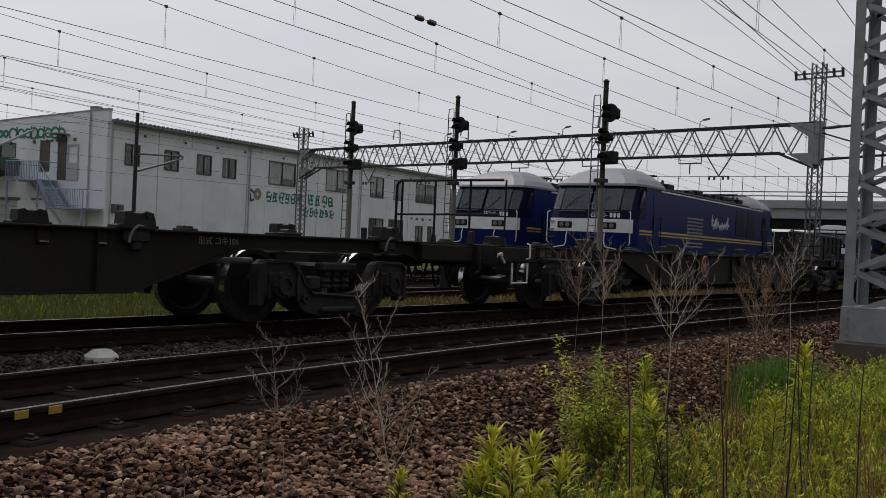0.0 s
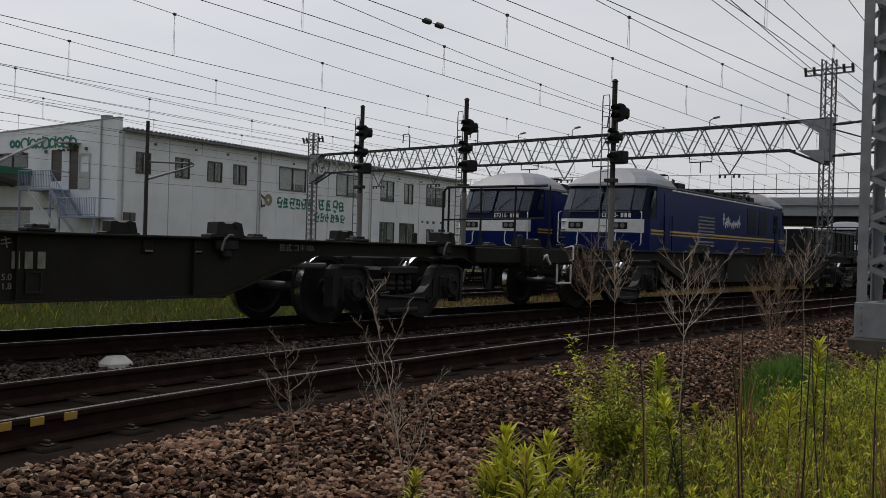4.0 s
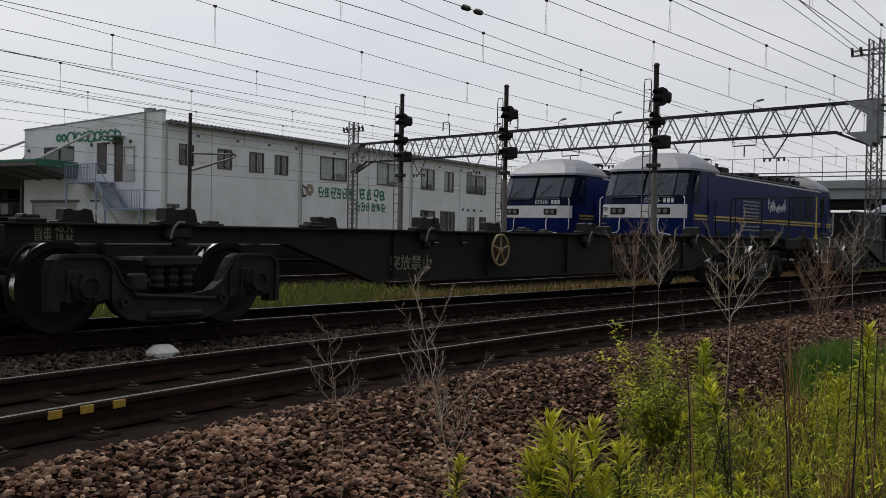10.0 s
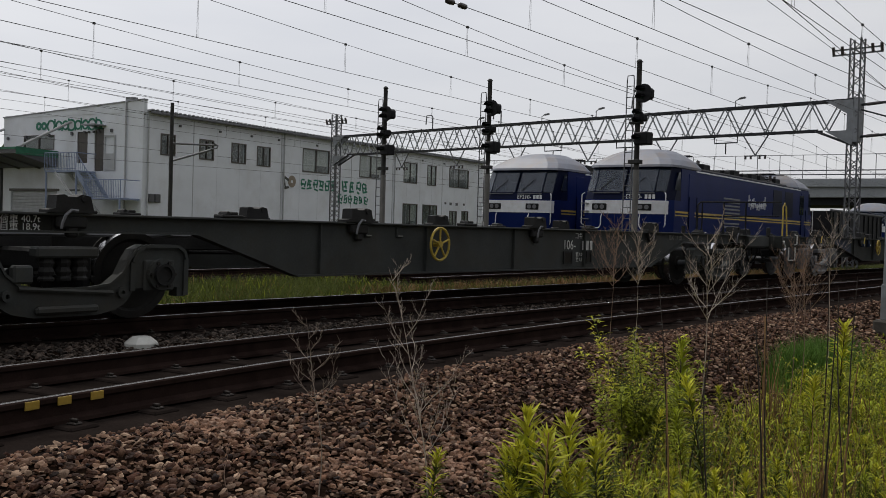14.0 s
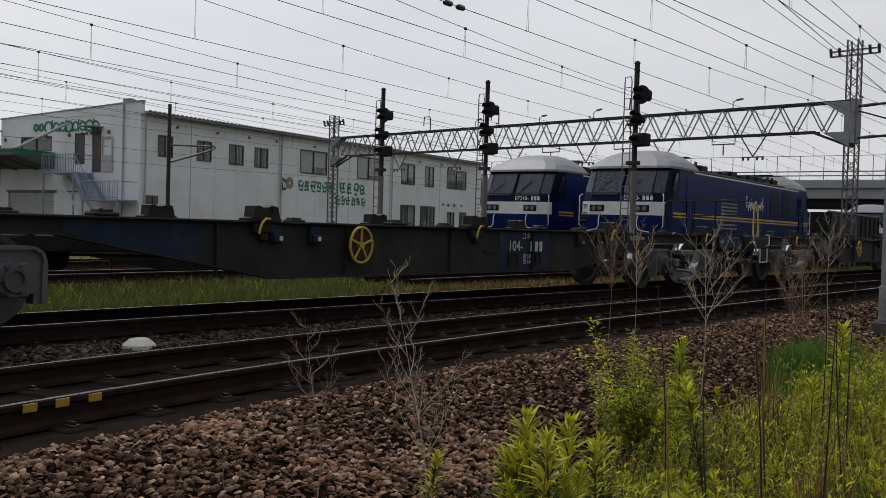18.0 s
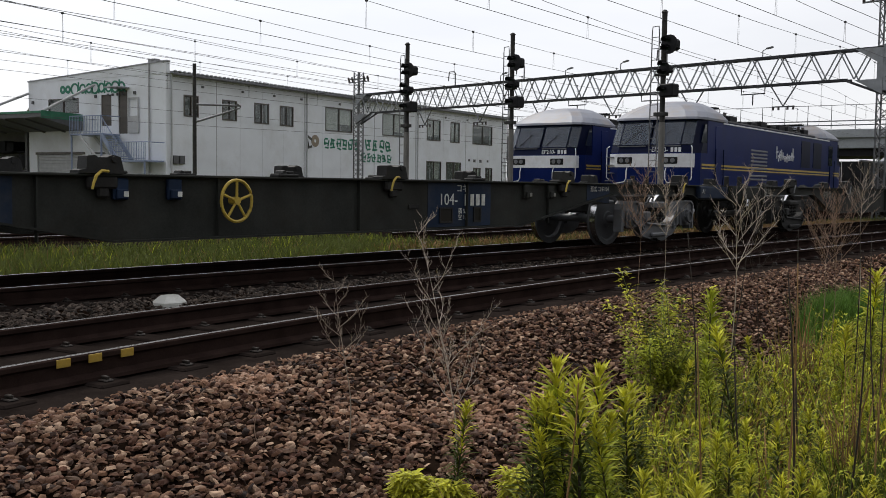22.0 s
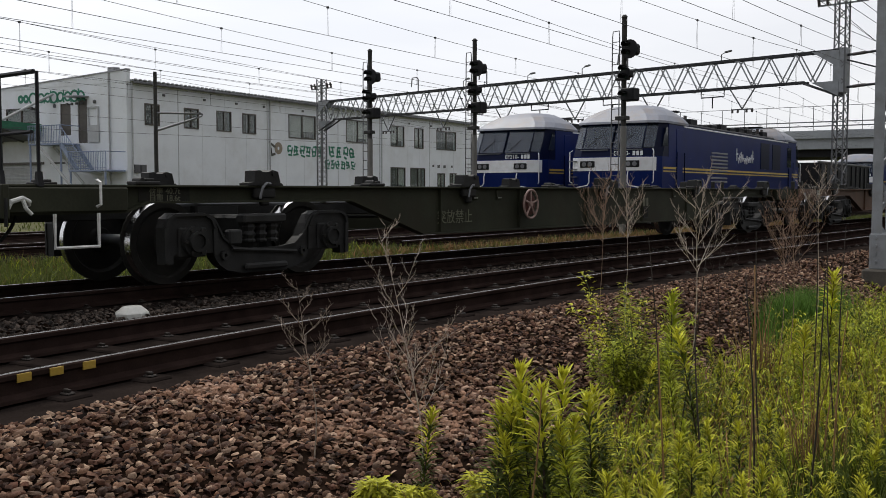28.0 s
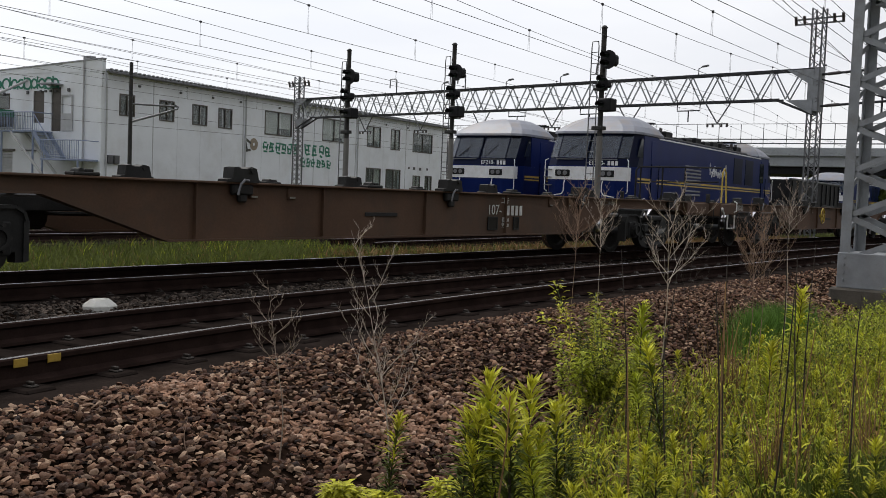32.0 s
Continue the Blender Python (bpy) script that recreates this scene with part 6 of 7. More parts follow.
# ---- overpass ----
def overpass():
    o = thing("overpass", "grey concrete road overpass with parapet and mesh fence", "bridge", at=pose(96.2, 28.0, -0.36, 0, 0, 4))
    part("girder", Shape().box(0, 0.5, -110, 90, 5.3, 6.4, 0.05).box(0.5, 11, -110, 90, 6.0, 6.4), "concrete_far", o, "long concrete girder")
    # the underside behind the girder is one slab in a near-black tone
    part("soffit", Shape().box(0.6, 11, -110, 90, 4.6, 5.9), "dark_metal", o, "near-black slab under the bridge deck")
    part("parapet", Shape().box(-0.3, 0.1, -110, 90, 6.3, 7.1, 0.04), "concrete_far", o)
    f = Shape()
    for i in range(90):
        y = -110 + i * 2.2
        f.rod((-0.1, y, 7.0), (-0.1, y, 9.4), 0.035, 5)
    f.rod((-0.1, -110, 9.4), (-0.1, 90, 9.4), 0.03).rod((-0.1, -110, 7.5), (-0.1, 90, 7.5), 0.06).rod((-0.1, -110, 7.9), (-0.1, 90, 7.9), 0.06)
    part("fence", f, "galvanised", o, "thin post fence along the parapet")
    for y in (-60, -34, -8, 20, 50):
        part("pier", Shape().box(2, 9, y - 0.9, y + 0.9, 0, 5.35, 0.15), "concrete_far", o)


overpass()



# ---- overhead wires ----
def overhead_line(y0, slope, first, x0=-25, x1=120, contact=5.1, low=31.0, gap=0.56, label="thin overhead contact wire hung from a catenary wire"):
    """A contact wire with its carrying wire above and droppers between."""
    o = thing("overhead_line", label, "overhead wire", "overhead wires")
    yy = lambda x: y0 + slope * (x - 15)
    zz = lambda x: contact + gap + 0.6 * min(1.7, ((x - low) / 22.0) ** 2 if x < low + 22 else ((x - low - 44.0) / 22.0) ** 2 if x < low + 67 else 1.0)
    part("contact_wire", Shape().rod((x0, yy(x0), contact), (x1, yy(x1), contact), 0.0075, 5), "wire", o)
    xs = [x0 + 3 * i for i in range(int((x1 - x0) / 3) + 1)]
    part("catenary_wire", Shape().line([(x, yy(x), zz(x)) for x in xs], 0.0075, 5), "wire", o)
    x = first - 5.2 * 4
    while x < 70:
        d = Shape().rod((x, yy(x) - 0.02, contact), (x, yy(x) - 0.008, zz(x)), 0.004, 4).rod((x, yy(x) + 0.03, contact), (x, yy(x) + 0.008, zz(x)), 0.004, 4)
        d.box(x - 0.04, x + 0.04, yy(x) - 0.025, yy(x) + 0.025, zz(x) - 0.03, zz(x) + 0.03, 0.01)
        part("dropper", d, "wire", o)
        x += 5.2
    return o


overhead_line(6.05, 0.055, 17.5)
overhead_line(9.12, 0.016, 18.0, low=27.0, gap=0.55)
overhead_line(11.24, 0.056, 16.8, low=18.0, gap=0.71)
overhead_line(14.0, 0.097, 13.4, low=29.0)
overhead_line(18.35, 0.092, 13.7)
overhead_line(23.17, 0.094, 14.1)
overhead_line(28.0, 0.12, 15.4)
overhead_line(32.5, 0.12, 14.0, contact=5.2)
overhead_line(37.5, 0.12, 16.0, contact=5.2)


def single_wire(p, q, r=0.013, name="feeder_wire", label="single dark feeder wire high over the tracks"):
    """A wire through two places, drawn on to both sides."""
    p, q = Vector(p), Vector(q)
    d = (q - p).normalized()
    tagged(part(name, Shape().rod(p - d * 45, q + d * 75, r * 0.68, 5), "wire"), label, "wire", "feeder wires")


single_wire((12.8, 24.9, 6.0), (31.7, 28.2, 6.0), 0.015)
single_wire((16.2, 15.6, 6.0), (31.8, 16.9, 6.0), 0.014)
single_wire((20.2, 9.32, 6.0), (30.1, 9.15, 6.0), 0.014)
single_wire((21.2, 7.85, 6.0), (26.4, 8.3, 6.0), 0.011)
single_wire((21.4, 7.6, 6.0), (26.6, 8.15, 6.0), 0.014)
single_wire((21.7, 7.1, 6.0), (29.5, 7.6, 6.0), 0.014)
single_wire((16.0, 31.5, 6.0), (32.8, 34.0, 6.0), 0.013)
single_wire((17.4, 33.8, 6.0), (22.2, 35.5, 6.0), 0.012)
single_wire((15.3, 28.2, 6.0), (26.2, 30.6, 6.0), 0.011)
single_wire((17.3, 31.7, 6.0), (35.1, 35.1, 6.0), 0.012)
single_wire((19.0, 34.8, 6.0), (27.9, 36.6, 6.0), 0.012)
single_wire((19.4, 5.35, 6.0), (20.9, 5.5, 6.0), 0.012)
single_wire((22.0, 44.0, 6.3), (40.0, 45.5, 6.2), 0.012)
single_wire((22.0, 43.0, 4.6), (40.0, 44.5, 4.6), 0.012)
single_wire((22.0, 41.0, 3.7), (40.0, 42.5, 3.9), 0.012)


def line_insulators():
    t = thing("line_insulator", "pair of dark ribbed insulators in an overhead wire", "insulator")
    for x in (13.95, 14.35):
        s = Shape()
        s.lathe([(0.015, -0.12), (0.05, -0.09), (0.055, 0.0), (0.05, 0.09), (0.015, 0.12)], 10, "x")
        y = 11.24 + 0.056 * (x - 15)
        s.v = [(a + x, b + y, c + 5.1) for a, b, c in s.v]
        part("insulator_body", s, "insulator", t)


line_insulators()


# ---- plants ----
def leaf(s, base, way, length, width, droop, rng):
    """A narrow pointed leaf folded along its middle."""
    base, way = Vector(base), Vector(way).normalized()
    side = way.cross(Vector((0, 0, 1))).normalized()
    up = side.cross(way)
    mid = base + way * length * 0.45 + up * length * 0.06
    tip = base + way * length - Vector((0, 0, droop * length))
    k = len(s.v)
    s.v += [tuple(base), tuple(mid + side * width / 2 + up * width * 0.2), tuple(mid), tuple(mid - side * width / 2 + up * width * 0.2), tuple(tip)]
    s.f += [(k, k + 1, k + 2), (k, k + 2, k + 3), (k + 1, k + 4, k + 2), (k + 2, k + 4, k + 3)]


def raw_mesh(name, s, material):
    me = bpy.data.meshes.new(name)
    me.from_pydata(s.v, [], s.f)
    me.materials.append(MATS[material])
    return me


def goldenrod(height, seed, label):
    """An upright weed with narrow leaves all round its stem and a pale tuft on top."""
    rng = random.Random(seed)
    g = thing("goldenrod", label, "weed", "green weeds by the track")
    bend = rng.uniform(-0.06, 0.06), rng.uniform(-0.06, 0.06)
    at = lambda u: Vector((bend[0] * u * u, bend[1] * u * u, height * u))
    st = Shape()
    for i in range(5):
        st.rod(at(i / 5), at((i + 1) / 5), 0.007 - i * 0.0008, 5, 0.0062 - i * 0.0008)
    part("stem", st, "stem_dark", g)
    low, top = Shape(), Shape()
    n = int(height * 230)
    for i in range(n):
        u = 0.08 + 0.9 * i / n
        if rng.random() < 0.6 - 1.5 * u:
            continue
        a = i * 2.4 + rng.uniform(-0.4, 0.4)
        rise = rng.uniform(0.25, 1.0) + max(0, u - 0.7) * 1.6
        L = rng.uniform(0.075, 0.13) * (1.0 if u < 0.85 else 0.8) * (0.75 + 0.5 * min(1, u * 2.5))
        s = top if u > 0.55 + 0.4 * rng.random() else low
        leaf(s, at(u), (math.cos(a), math.sin(a), rise), L, rng.uniform(0.015, 0.024), rng.uniform(0.0, 0.6) * (1.2 - u), rng)
    for i in range(16):
        a = rng.uniform(0, 6.28)
        leaf(top, at(1.0), (math.cos(a), math.sin(a), rng.uniform(0.9, 2.6)), rng.uniform(0.05, 0.085), 0.012, 0.05, rng)
    # tips are yellow-green by nature; their extra paleness paints light from above
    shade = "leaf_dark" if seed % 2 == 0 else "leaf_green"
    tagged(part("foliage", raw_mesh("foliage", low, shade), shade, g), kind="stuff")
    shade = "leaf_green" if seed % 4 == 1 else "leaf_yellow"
    tagged(part("tip_foliage", raw_mesh("tip_foliage", top, shade), shade, g, "yellow-green young leaves, paler too as if lit from above"), kind="stuff")
    return g


WEED = "leafy green roadside weed with pale yellow-green tips"
KINDS = [goldenrod(h, 11 + i, WEED) for i, h in enumerate((0.62, 0.7, 0.78, 0.86, 0.74, 0.66))]


def weeds():
    rng = random.Random(4)
    spots = [(3.36, 2.14, 0.78), (3.22, 2.2, 0.66), (3.42, 2.28, 0.7), (3.15, 2.1, 0.55), (3.3, 1.9, 0.6), (3.25, 2.02, 0.74), (3.67, 2.22, 0.72), (3.45, 2.83, 0.5), (5.54, 2.58, 0.86), (4.91, 2.08, 0.78), (7.68, 2.25, 0.9), (3.98, 2.16, 0.6), (6.39, 2.05, 0.62), (3.67, 2.04, 0.62), (5.1, 2.3, 0.55), (3.7, 1.53, 0.42), (3.9, 1.74, 0.46), (3.3, 2.3, 0.62), (3.5, 2.1, 0.55), (2.75, 1.95, 0.36), (2.95, 1.8, 0.4), (5.3, 2.65, 0.5)]
    while len(spots) < 290:
        x = 2.9 + 8.0 * rng.random() ** 1.25
        lim = min(3.0, 1.7 + 0.2 * x)
        y = lim - (0.2 + 2.4) * rng.random() ** 1.1
        if y > lim - 0.25 and rng.random() < 0.5:
            continue
        d = (x * 0.6 + y * 0.8)
        if d < 2.7 or (x < 3.7 and y > 1.95):
            continue
        spots.append((x, y, rng.choice((rng.uniform(0.16, 0.28), rng.uniform(0.2, 0.4))) + (0.12 if x < 4.8 else 0.02)))
    for i, (x, y, h) in enumerate(spots):
        k = KINDS[i % len(KINDS)]
        src_h = (0.62, 0.7, 0.78, 0.86, 0.74, 0.66)[i % len(KINDS)]
        m = pose(x, y, bank_z(x, y) - 0.02, rng.uniform(-7, 7), rng.uniform(-7, 7), rng.uniform(0, 360))
        if i < len(KINDS):
            k.matrix_basis, k.scale = m, (h / src_h,) * 3
        else:
            c = copy_thing(k, m)
            c.scale = (h / src_h,) * 3


weeds()


def blades(name, count, place, height, material, label, seed, width=0.006, lean=0.5):
    """Grass blades, each a bent pointed strip."""
    rng = np.random.default_rng(seed)
    vs, fs = [], []
    for i in range(count):
        x, y, z = place(rng)
        h = height * rng.uniform(0.4, 1.2)
        a, b = rng.uniform(0, 6.28), rng.uniform(0, 6.28)
        w = width * rng.uniform(0.6, 1.4)
        dx, dy = math.cos(a) * w, math.sin(a) * w
        lx, ly = math.cos(b) * h * lean * rng.uniform(0.1, 1), math.sin(b) * h * lean * rng.uniform(0.1, 1)
        k = 5 * i
        vs += [(x - dx, y - dy, z), (x + dx, y + dy, z), (x - dx * 0.8 + lx * 0.35, y - dy * 0.8 + ly * 0.35, z + h * 0.6), (x + dx * 0.8 + lx * 0.35, y + dy * 0.8 + ly * 0.35, z + h * 0.6), (x + lx, y + ly, z + h)]
        fs += [(k, k + 1, k + 3, k + 2), (k + 2, k + 3, k + 4)]
    me = bpy.data.meshes.new(name)
    me.from_pydata(vs, [], fs)
    me.materials.append(MATS[material])
    return tagged(new(name, me), label, "grass", kind="stuff")


def weed_floor(rng):
    x = 2.6 + 9.5 * rng.uniform() ** 1.3
    y = min(3.0, 1.75 + 0.2 * x) - 2.9 * rng.uniform()
    return x, y, bank_z(x, y) - 0.01


def verge(rng):
    x = 2 + 46 * rng.uniform() ** 1.3
    return x, 9.95 + 2.5 * rng.uniform(), -0.28


def verge_left(rng):
    x = -1 + 17 * rng.uniform()
    y = 9.85 + 6.5 * rng.uniform() ** 1.25
    return x, y, -0.24 - 0.1 * min(1, max(0, y - 10) / 1.5)


def verge_dry(rng):
    x = 12 + 24 * rng.uniform()
    return x, 9.9 + 1.9 * rng.uniform(), -0.27


def yard_grass(rng):
    x = 4 + 60 * rng.uniform() ** 1.2
    y = 12.4 + 34 * rng.uniform() ** 1.3
    return x, y + 0.08 * x, -0.36


def right_tuft(rng):
    k = rng.integers(2)
    x = (10.0, 10.9)[k] + rng.normal(0, (0.22, 0.3)[k])
    y = (3.3, 3.35)[k] + rng.normal(0, (0.1, 0.13)[k])
    return x, y, bank_z(x, y)


def pylon_weeds(rng):
    x = 8.5 + 6.0 * rng.uniform()
    y = 2.0 + 1.05 * rng.uniform()
    return x, y, bank_z(x, y) - 0.01


def leaf_litter(name, count, height, material, label, seed, place=weed_floor):
    """Small narrow leaves at all heights, the tangle between the upright weeds."""
    rng = random.Random(seed)
    nrg = np.random.default_rng(seed)
    s = Shape()
    for i in range(count):
        x, y, z = place(nrg)
        z += height * rng.random() ** 1.3 * (0.55 + 0.9 * abs(noise.noise(Vector((x * 1.7, y * 1.7, 0.4)))))
        a = rng.uniform(0, 6.28)
        leaf(s, (x, y, z), (math.cos(a), math.sin(a), rng.uniform(-0.2, 1.5)), rng.uniform(0.04, 0.1), rng.uniform(0.009, 0.019), rng.uniform(0, 0.5), rng)
    return tagged(new(name, raw_mesh(name, s, material)), label, "weeds", kind="stuff")


# the darkest leaves stay lowest: shade inside the tangle is put into leaf colour
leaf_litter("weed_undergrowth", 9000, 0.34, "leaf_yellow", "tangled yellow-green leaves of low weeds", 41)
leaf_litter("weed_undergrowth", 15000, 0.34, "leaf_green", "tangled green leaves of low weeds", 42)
leaf_litter("weed_undergrowth", 14000, 0.3, "leaf_dark", "tangled low weed leaves, dark green for the shade between plants", 43)
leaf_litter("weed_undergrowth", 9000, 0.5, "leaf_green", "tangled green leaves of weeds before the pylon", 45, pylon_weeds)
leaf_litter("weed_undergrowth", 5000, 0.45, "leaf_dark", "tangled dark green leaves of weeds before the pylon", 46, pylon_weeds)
leaf_litter("withered_undergrowth", 3000, 0.3, "leaf_brown", "withered brown leaves of low weeds", 44)
blades("weed_undergrowth", 3500, weed_floor, 0.3, "leaf_yellow", "thin yellow-green grass blades among the weeds", 20, 0.004, 0.7)
blades("weed_undergrowth", 4500, weed_floor, 0.3, "leaf_green", "thin green grass blades among the weeds", 21, 0.004, 0.7)
blades("dry_undergrowth", 2500, weed_floor, 0.34, "grass_dry", "dry brown blades among green weeds", 23, 0.004, 0.6)
blades("verge_grass", 24000, verge, 0.21, "grass_blade", "green grass strip behind the train's track", 24, 0.006, 0.8)
blades("verge_grass", 8000, verge_dry, 0.24, "grass_dry", "dry orange-brown grass strip behind the train's track", 25, 0.012, 0.7)
blades("verge_grass", 46000, verge_left, 0.2, "grass_blade", "soft green grass beside the train's track", 34, 0.005, 0.8)
def verge_patch(rng):
    x, y, z = verge_left(rng)
    while noise.noise(Vector((x * 0.9, y * 1.4, 7.3))) < 0.08:
        x, y, z = verge_left(rng)
    return x, y, z


blades("verge_weeds", 2600, verge_patch, 0.24, "leaf_green", "patches of yellow-green weeds in the grass by the track", 35, 0.007, 0.9)
blades("verge_weeds", 6000, verge_patch, 0.26, "leaf_dark", "patches of dark green weeds in the grass by the track", 36, 0.008, 0.9)
blades("verge_weeds", 1500, verge_patch, 0.3, "grass_dry", "patches of dry stalks in the grass by the track", 37, 0.004, 0.6)
blades("yard_grass", 12000, yard_grass, 0.18, "grass_blade", "sparse grass between the yard tracks", 26, 0.02, 0.7)
blades("grass_tuft", 6500, right_tuft, 0.42, "grass_soft", "soft dark green grass tufts near the pylon", 27, 0.004, 0.5)


def dry_reeds(rng):
    x, y = ((4.75, 1.45), (5.6, 1.25), (6.9, 2.5))[int(rng.integers(3))]
    return x + rng.normal(0, 0.05), y + rng.normal(0, 0.05), bank_z(x, y)


def corner_tuft(rng):
    x, y = 4.7 + rng.normal(0, 0.3), 0.95 + rng.normal(0, 0.22)
    return x, y, bank_z(x, y)


blades("dry_reeds", 130, dry_reeds, 0.75, "grass_dry", "feathery dry orange-brown reeds among weeds", 29, 0.0035, 0.35)
blades("grass_tuft", 5000, corner_tuft, 0.34, "leaf_dark", "soft dark green grass tuft among weeds", 30, 0.004, 0.6)


def twig(s, p, d, length, r, level, rng):
    """A twig that bends upwards, with finer twigs to both sides in turn."""
    n = 7
    pts = [p]
    for i in range(n):
        d = (d + Vector((rng.uniform(-0.2, 0.2), rng.uniform(-0.2, 0.2), 0.08))).normalized()
        pts.append(pts[-1] + d * length / n)
    for i in range(n):
        s.rod(pts[i], pts[i + 1], r * (1 - 0.12 * i), 4, r * (1 - 0.12 * (i + 1)))
    if level:
        a0 = rng.uniform(0, 6.28)
        for k in range(1, n + 1 if level > 1 else n - 1):
            a = a0 + k * 2.6 + rng.uniform(-0.5, 0.5)
            side = Vector((math.cos(a), math.sin(a), 0.15))
            nd = ((pts[k] - pts[k - 1]).normalized() + side * rng.uniform(0.6, 1.0)).normalized()
            twig(s, pts[k], nd, length * rng.uniform(0.24, 0.46) * (1.2 - 0.09 * k), max(0.0009, r * 0.52), level - 1, rng)


def dead_shrub(x, y, fork, top, width, seed, material="stem_pale", n=9, thick=0.0038, lean=(0.0, 0.0), steep=1.2, stems=1, label="bare pale dead shrub with fine forked twigs"):
    """A bare stalk; from the fork's height up to the top, branches rise to all sides like a vase."""
    rng = random.Random(seed)
    base = bank_z(x, y) - 0.02
    t = thing("dead_shrub", label, "dead shrub", "bare shrubs by the track", at=pose(x, y, base))
    height = top - base
    start = (fork - base) / height
    for i in range(stems):
        foot = Vector((rng.uniform(-0.05, 0.05), rng.uniform(-0.05, 0.05), 0)) * (stems - 1)
        at = lambda u: foot + Vector((lean[0], lean[1], 0)) * u * u + Vector((0.012 * math.sin(9 * u + seed), 0.012 * math.cos(8 * u + seed), height * u))
        trunk = Shape()
        for k in range(12):
            trunk.rod(at(k / 12), at((k + 1) / 12), thick * (1 - 0.07 * k), 6, thick * (1 - 0.07 * (k + 1)))
        tr = part("stalk", trunk, material, t)
        for k in range(n):
            u = start + (0.95 - start) * (k / max(1, n - 1)) ** 1.5
            a = k * 2.4 + rng.uniform(-0.4, 0.4)
            s = Shape()
            d = Vector((math.cos(a), math.sin(a), steep * rng.uniform(0.75, 1.3))).normalized()
            twig(s, at(u), d, width * (1 - 0.7 * (u - start) / (1 - start)) * rng.uniform(0.6, 1.2), thick * 0.52, 2, rng)
            part("branch", s, material, tr)
    return t


dead_shrub(3.43, 3.49, 0.08, 0.52, 0.27, 31, "twig_pale", 10, thick=0.004, lean=(-0.07, 0.07), steep=0.75)
dead_shrub(3.78, 3.09, -0.16, 0.78, 0.46, 32, "stem_pale", 14, thick=0.0048, lean=(-0.15, 0.17), steep=0.9)
dead_shrub(6.06, 3.33, 0.6, 1.12, 0.4, 34, "twig_brown", 15, steep=0.95)
dead_shrub(6.23, 3.23, 0.62, 1.04, 0.36, 35, n=12, steep=1.3)
dead_shrub(6.53, 2.84, 0.38, 1.0, 0.68, 36, n=11, thick=0.0058, steep=1.0)
dead_shrub(8.36, 2.81, 0.3, 0.92, 0.5, 37, "twig_brown", 15, thick=0.004, steep=1.3, stems=2, label="bare reddish-brown dead shrub with dense upright twigs")
dead_shrub(9.96, 3.05, 0.68, 1.2, 0.42, 38, n=12, steep=1.1)
dead_shrub(7.6, 3.1, 0.2, 0.75, 0.3, 39, "stem_dark", 6)
dead_shrub(3.02, 3.72, -0.3, -0.02, 0.1, 40, "twig_brown", 3, thick=0.003)


def dry_stalk(x, y, height, seed, material="stem_dark"):
    rng = random.Random(seed)
    t = thing("dry_stalk", "tall thin dark dead weed stalk", "dead stalk", "dead stalks", at=pose(x, y, bank_z(x, y), rng.uniform(-6, 6), rng.uniform(-6, 6), 0))
    s = Shape()
    pts = [Vector((0.02 * math.sin(i * 0.9 + seed), 0.02 * math.cos(i * 0.7 + seed), height * i / 5)) for i in range(6)]
    for i in range(5):
        s.rod(pts[i], pts[i + 1], 0.0058 - 0.0007 * i, 5, 0.0051 - 0.0007 * i)
    part("stalk", s, material, t)


for i, (x, y, h) in enumerate([(3.92, 1.44, 1.22), (3.85, 1.4, 1.18), (4.24, 1.34, 1.2), (4.76, 1.15, 1.15), (4.5, 1.3, 1.0), (5.3, 1.9, 1.3), (5.0, 2.25, 1.15), (5.2, 2.45, 1.25), (3.6, 1.7, 0.95), (4.1, 1.75, 0.9), (5.9, 1.7, 1.25), (6.4, 1.8, 1.3), (3.1, 2.0, 0.8), (7.2, 2.2, 1.35)]):
    dry_stalk(x, y, h, 50 + i, "stem_dark" if i % 4 else "grass_dry")


def weed_bush(x, y, height, seed, label, material="leaf_yellow"):
    """A loose branching bush of small leaves."""
    rng = random.Random(seed)
    t = thing("weed_bush", label, "bush", at=pose(x, y, bank_z(x, y) - 0.02))
    st, fo = Shape(), Shape()
    for k in range(9):
        a = rng.uniform(0, 6.28)
        d = Vector((math.cos(a) * rng.uniform(0.1, 0.75), math.sin(a) * rng.uniform(0.1, 0.75), 1)).normalized()
        L = height * rng.uniform(0.6, 1.08)
        st.rod((0, 0, 0), d * L, 0.004, 4, 0.002)
        for i in range(90):
            u = 0.3 + 0.7 * i / 90
            b = rng.uniform(0, 6.28)
            tw = Vector((math.cos(b), math.sin(b), rng.uniform(-0.1, 0.6)))
            p = d * L * u + tw * rng.uniform(0.0, 0.1) * (1.25 - u)
            leaf(fo, p, tw, rng.uniform(0.04, 0.075), rng.uniform(0.014, 0.024), rng.uniform(0, 0.4), rng)
    part("stem", st, "stem_green", t)
    tagged(part("foliage", raw_mesh("foliage", fo, material), material, t), kind="stuff")


weed_bush(6.05, 3.02, 0.8, 61, "loose green bushy weed beside the ballast", "leaf_green")
weed_bush(6.3, 3.0, 0.78, 62, "loose green bushy weed beside the ballast", "leaf_green")
weed_bush(6.15, 3.1, 0.8, 63, "loose green bushy weed beside the ballast", "leaf_dark")
weed_bush(3.38, 3.02, 0.17, 64, "low yellow-green bushy weed on the stones")
weed_bush(3.42, 2.84, 0.17, 65, "low yellow-green bushy weed on the stones")
weed_bush(3.75, 2.62, 0.2, 66, "low yellow-green bushy weed on the stones")
weed_bush(6.28, 3.2, 0.98, 67, "loose yellow-green bushy weed beside the ballast")
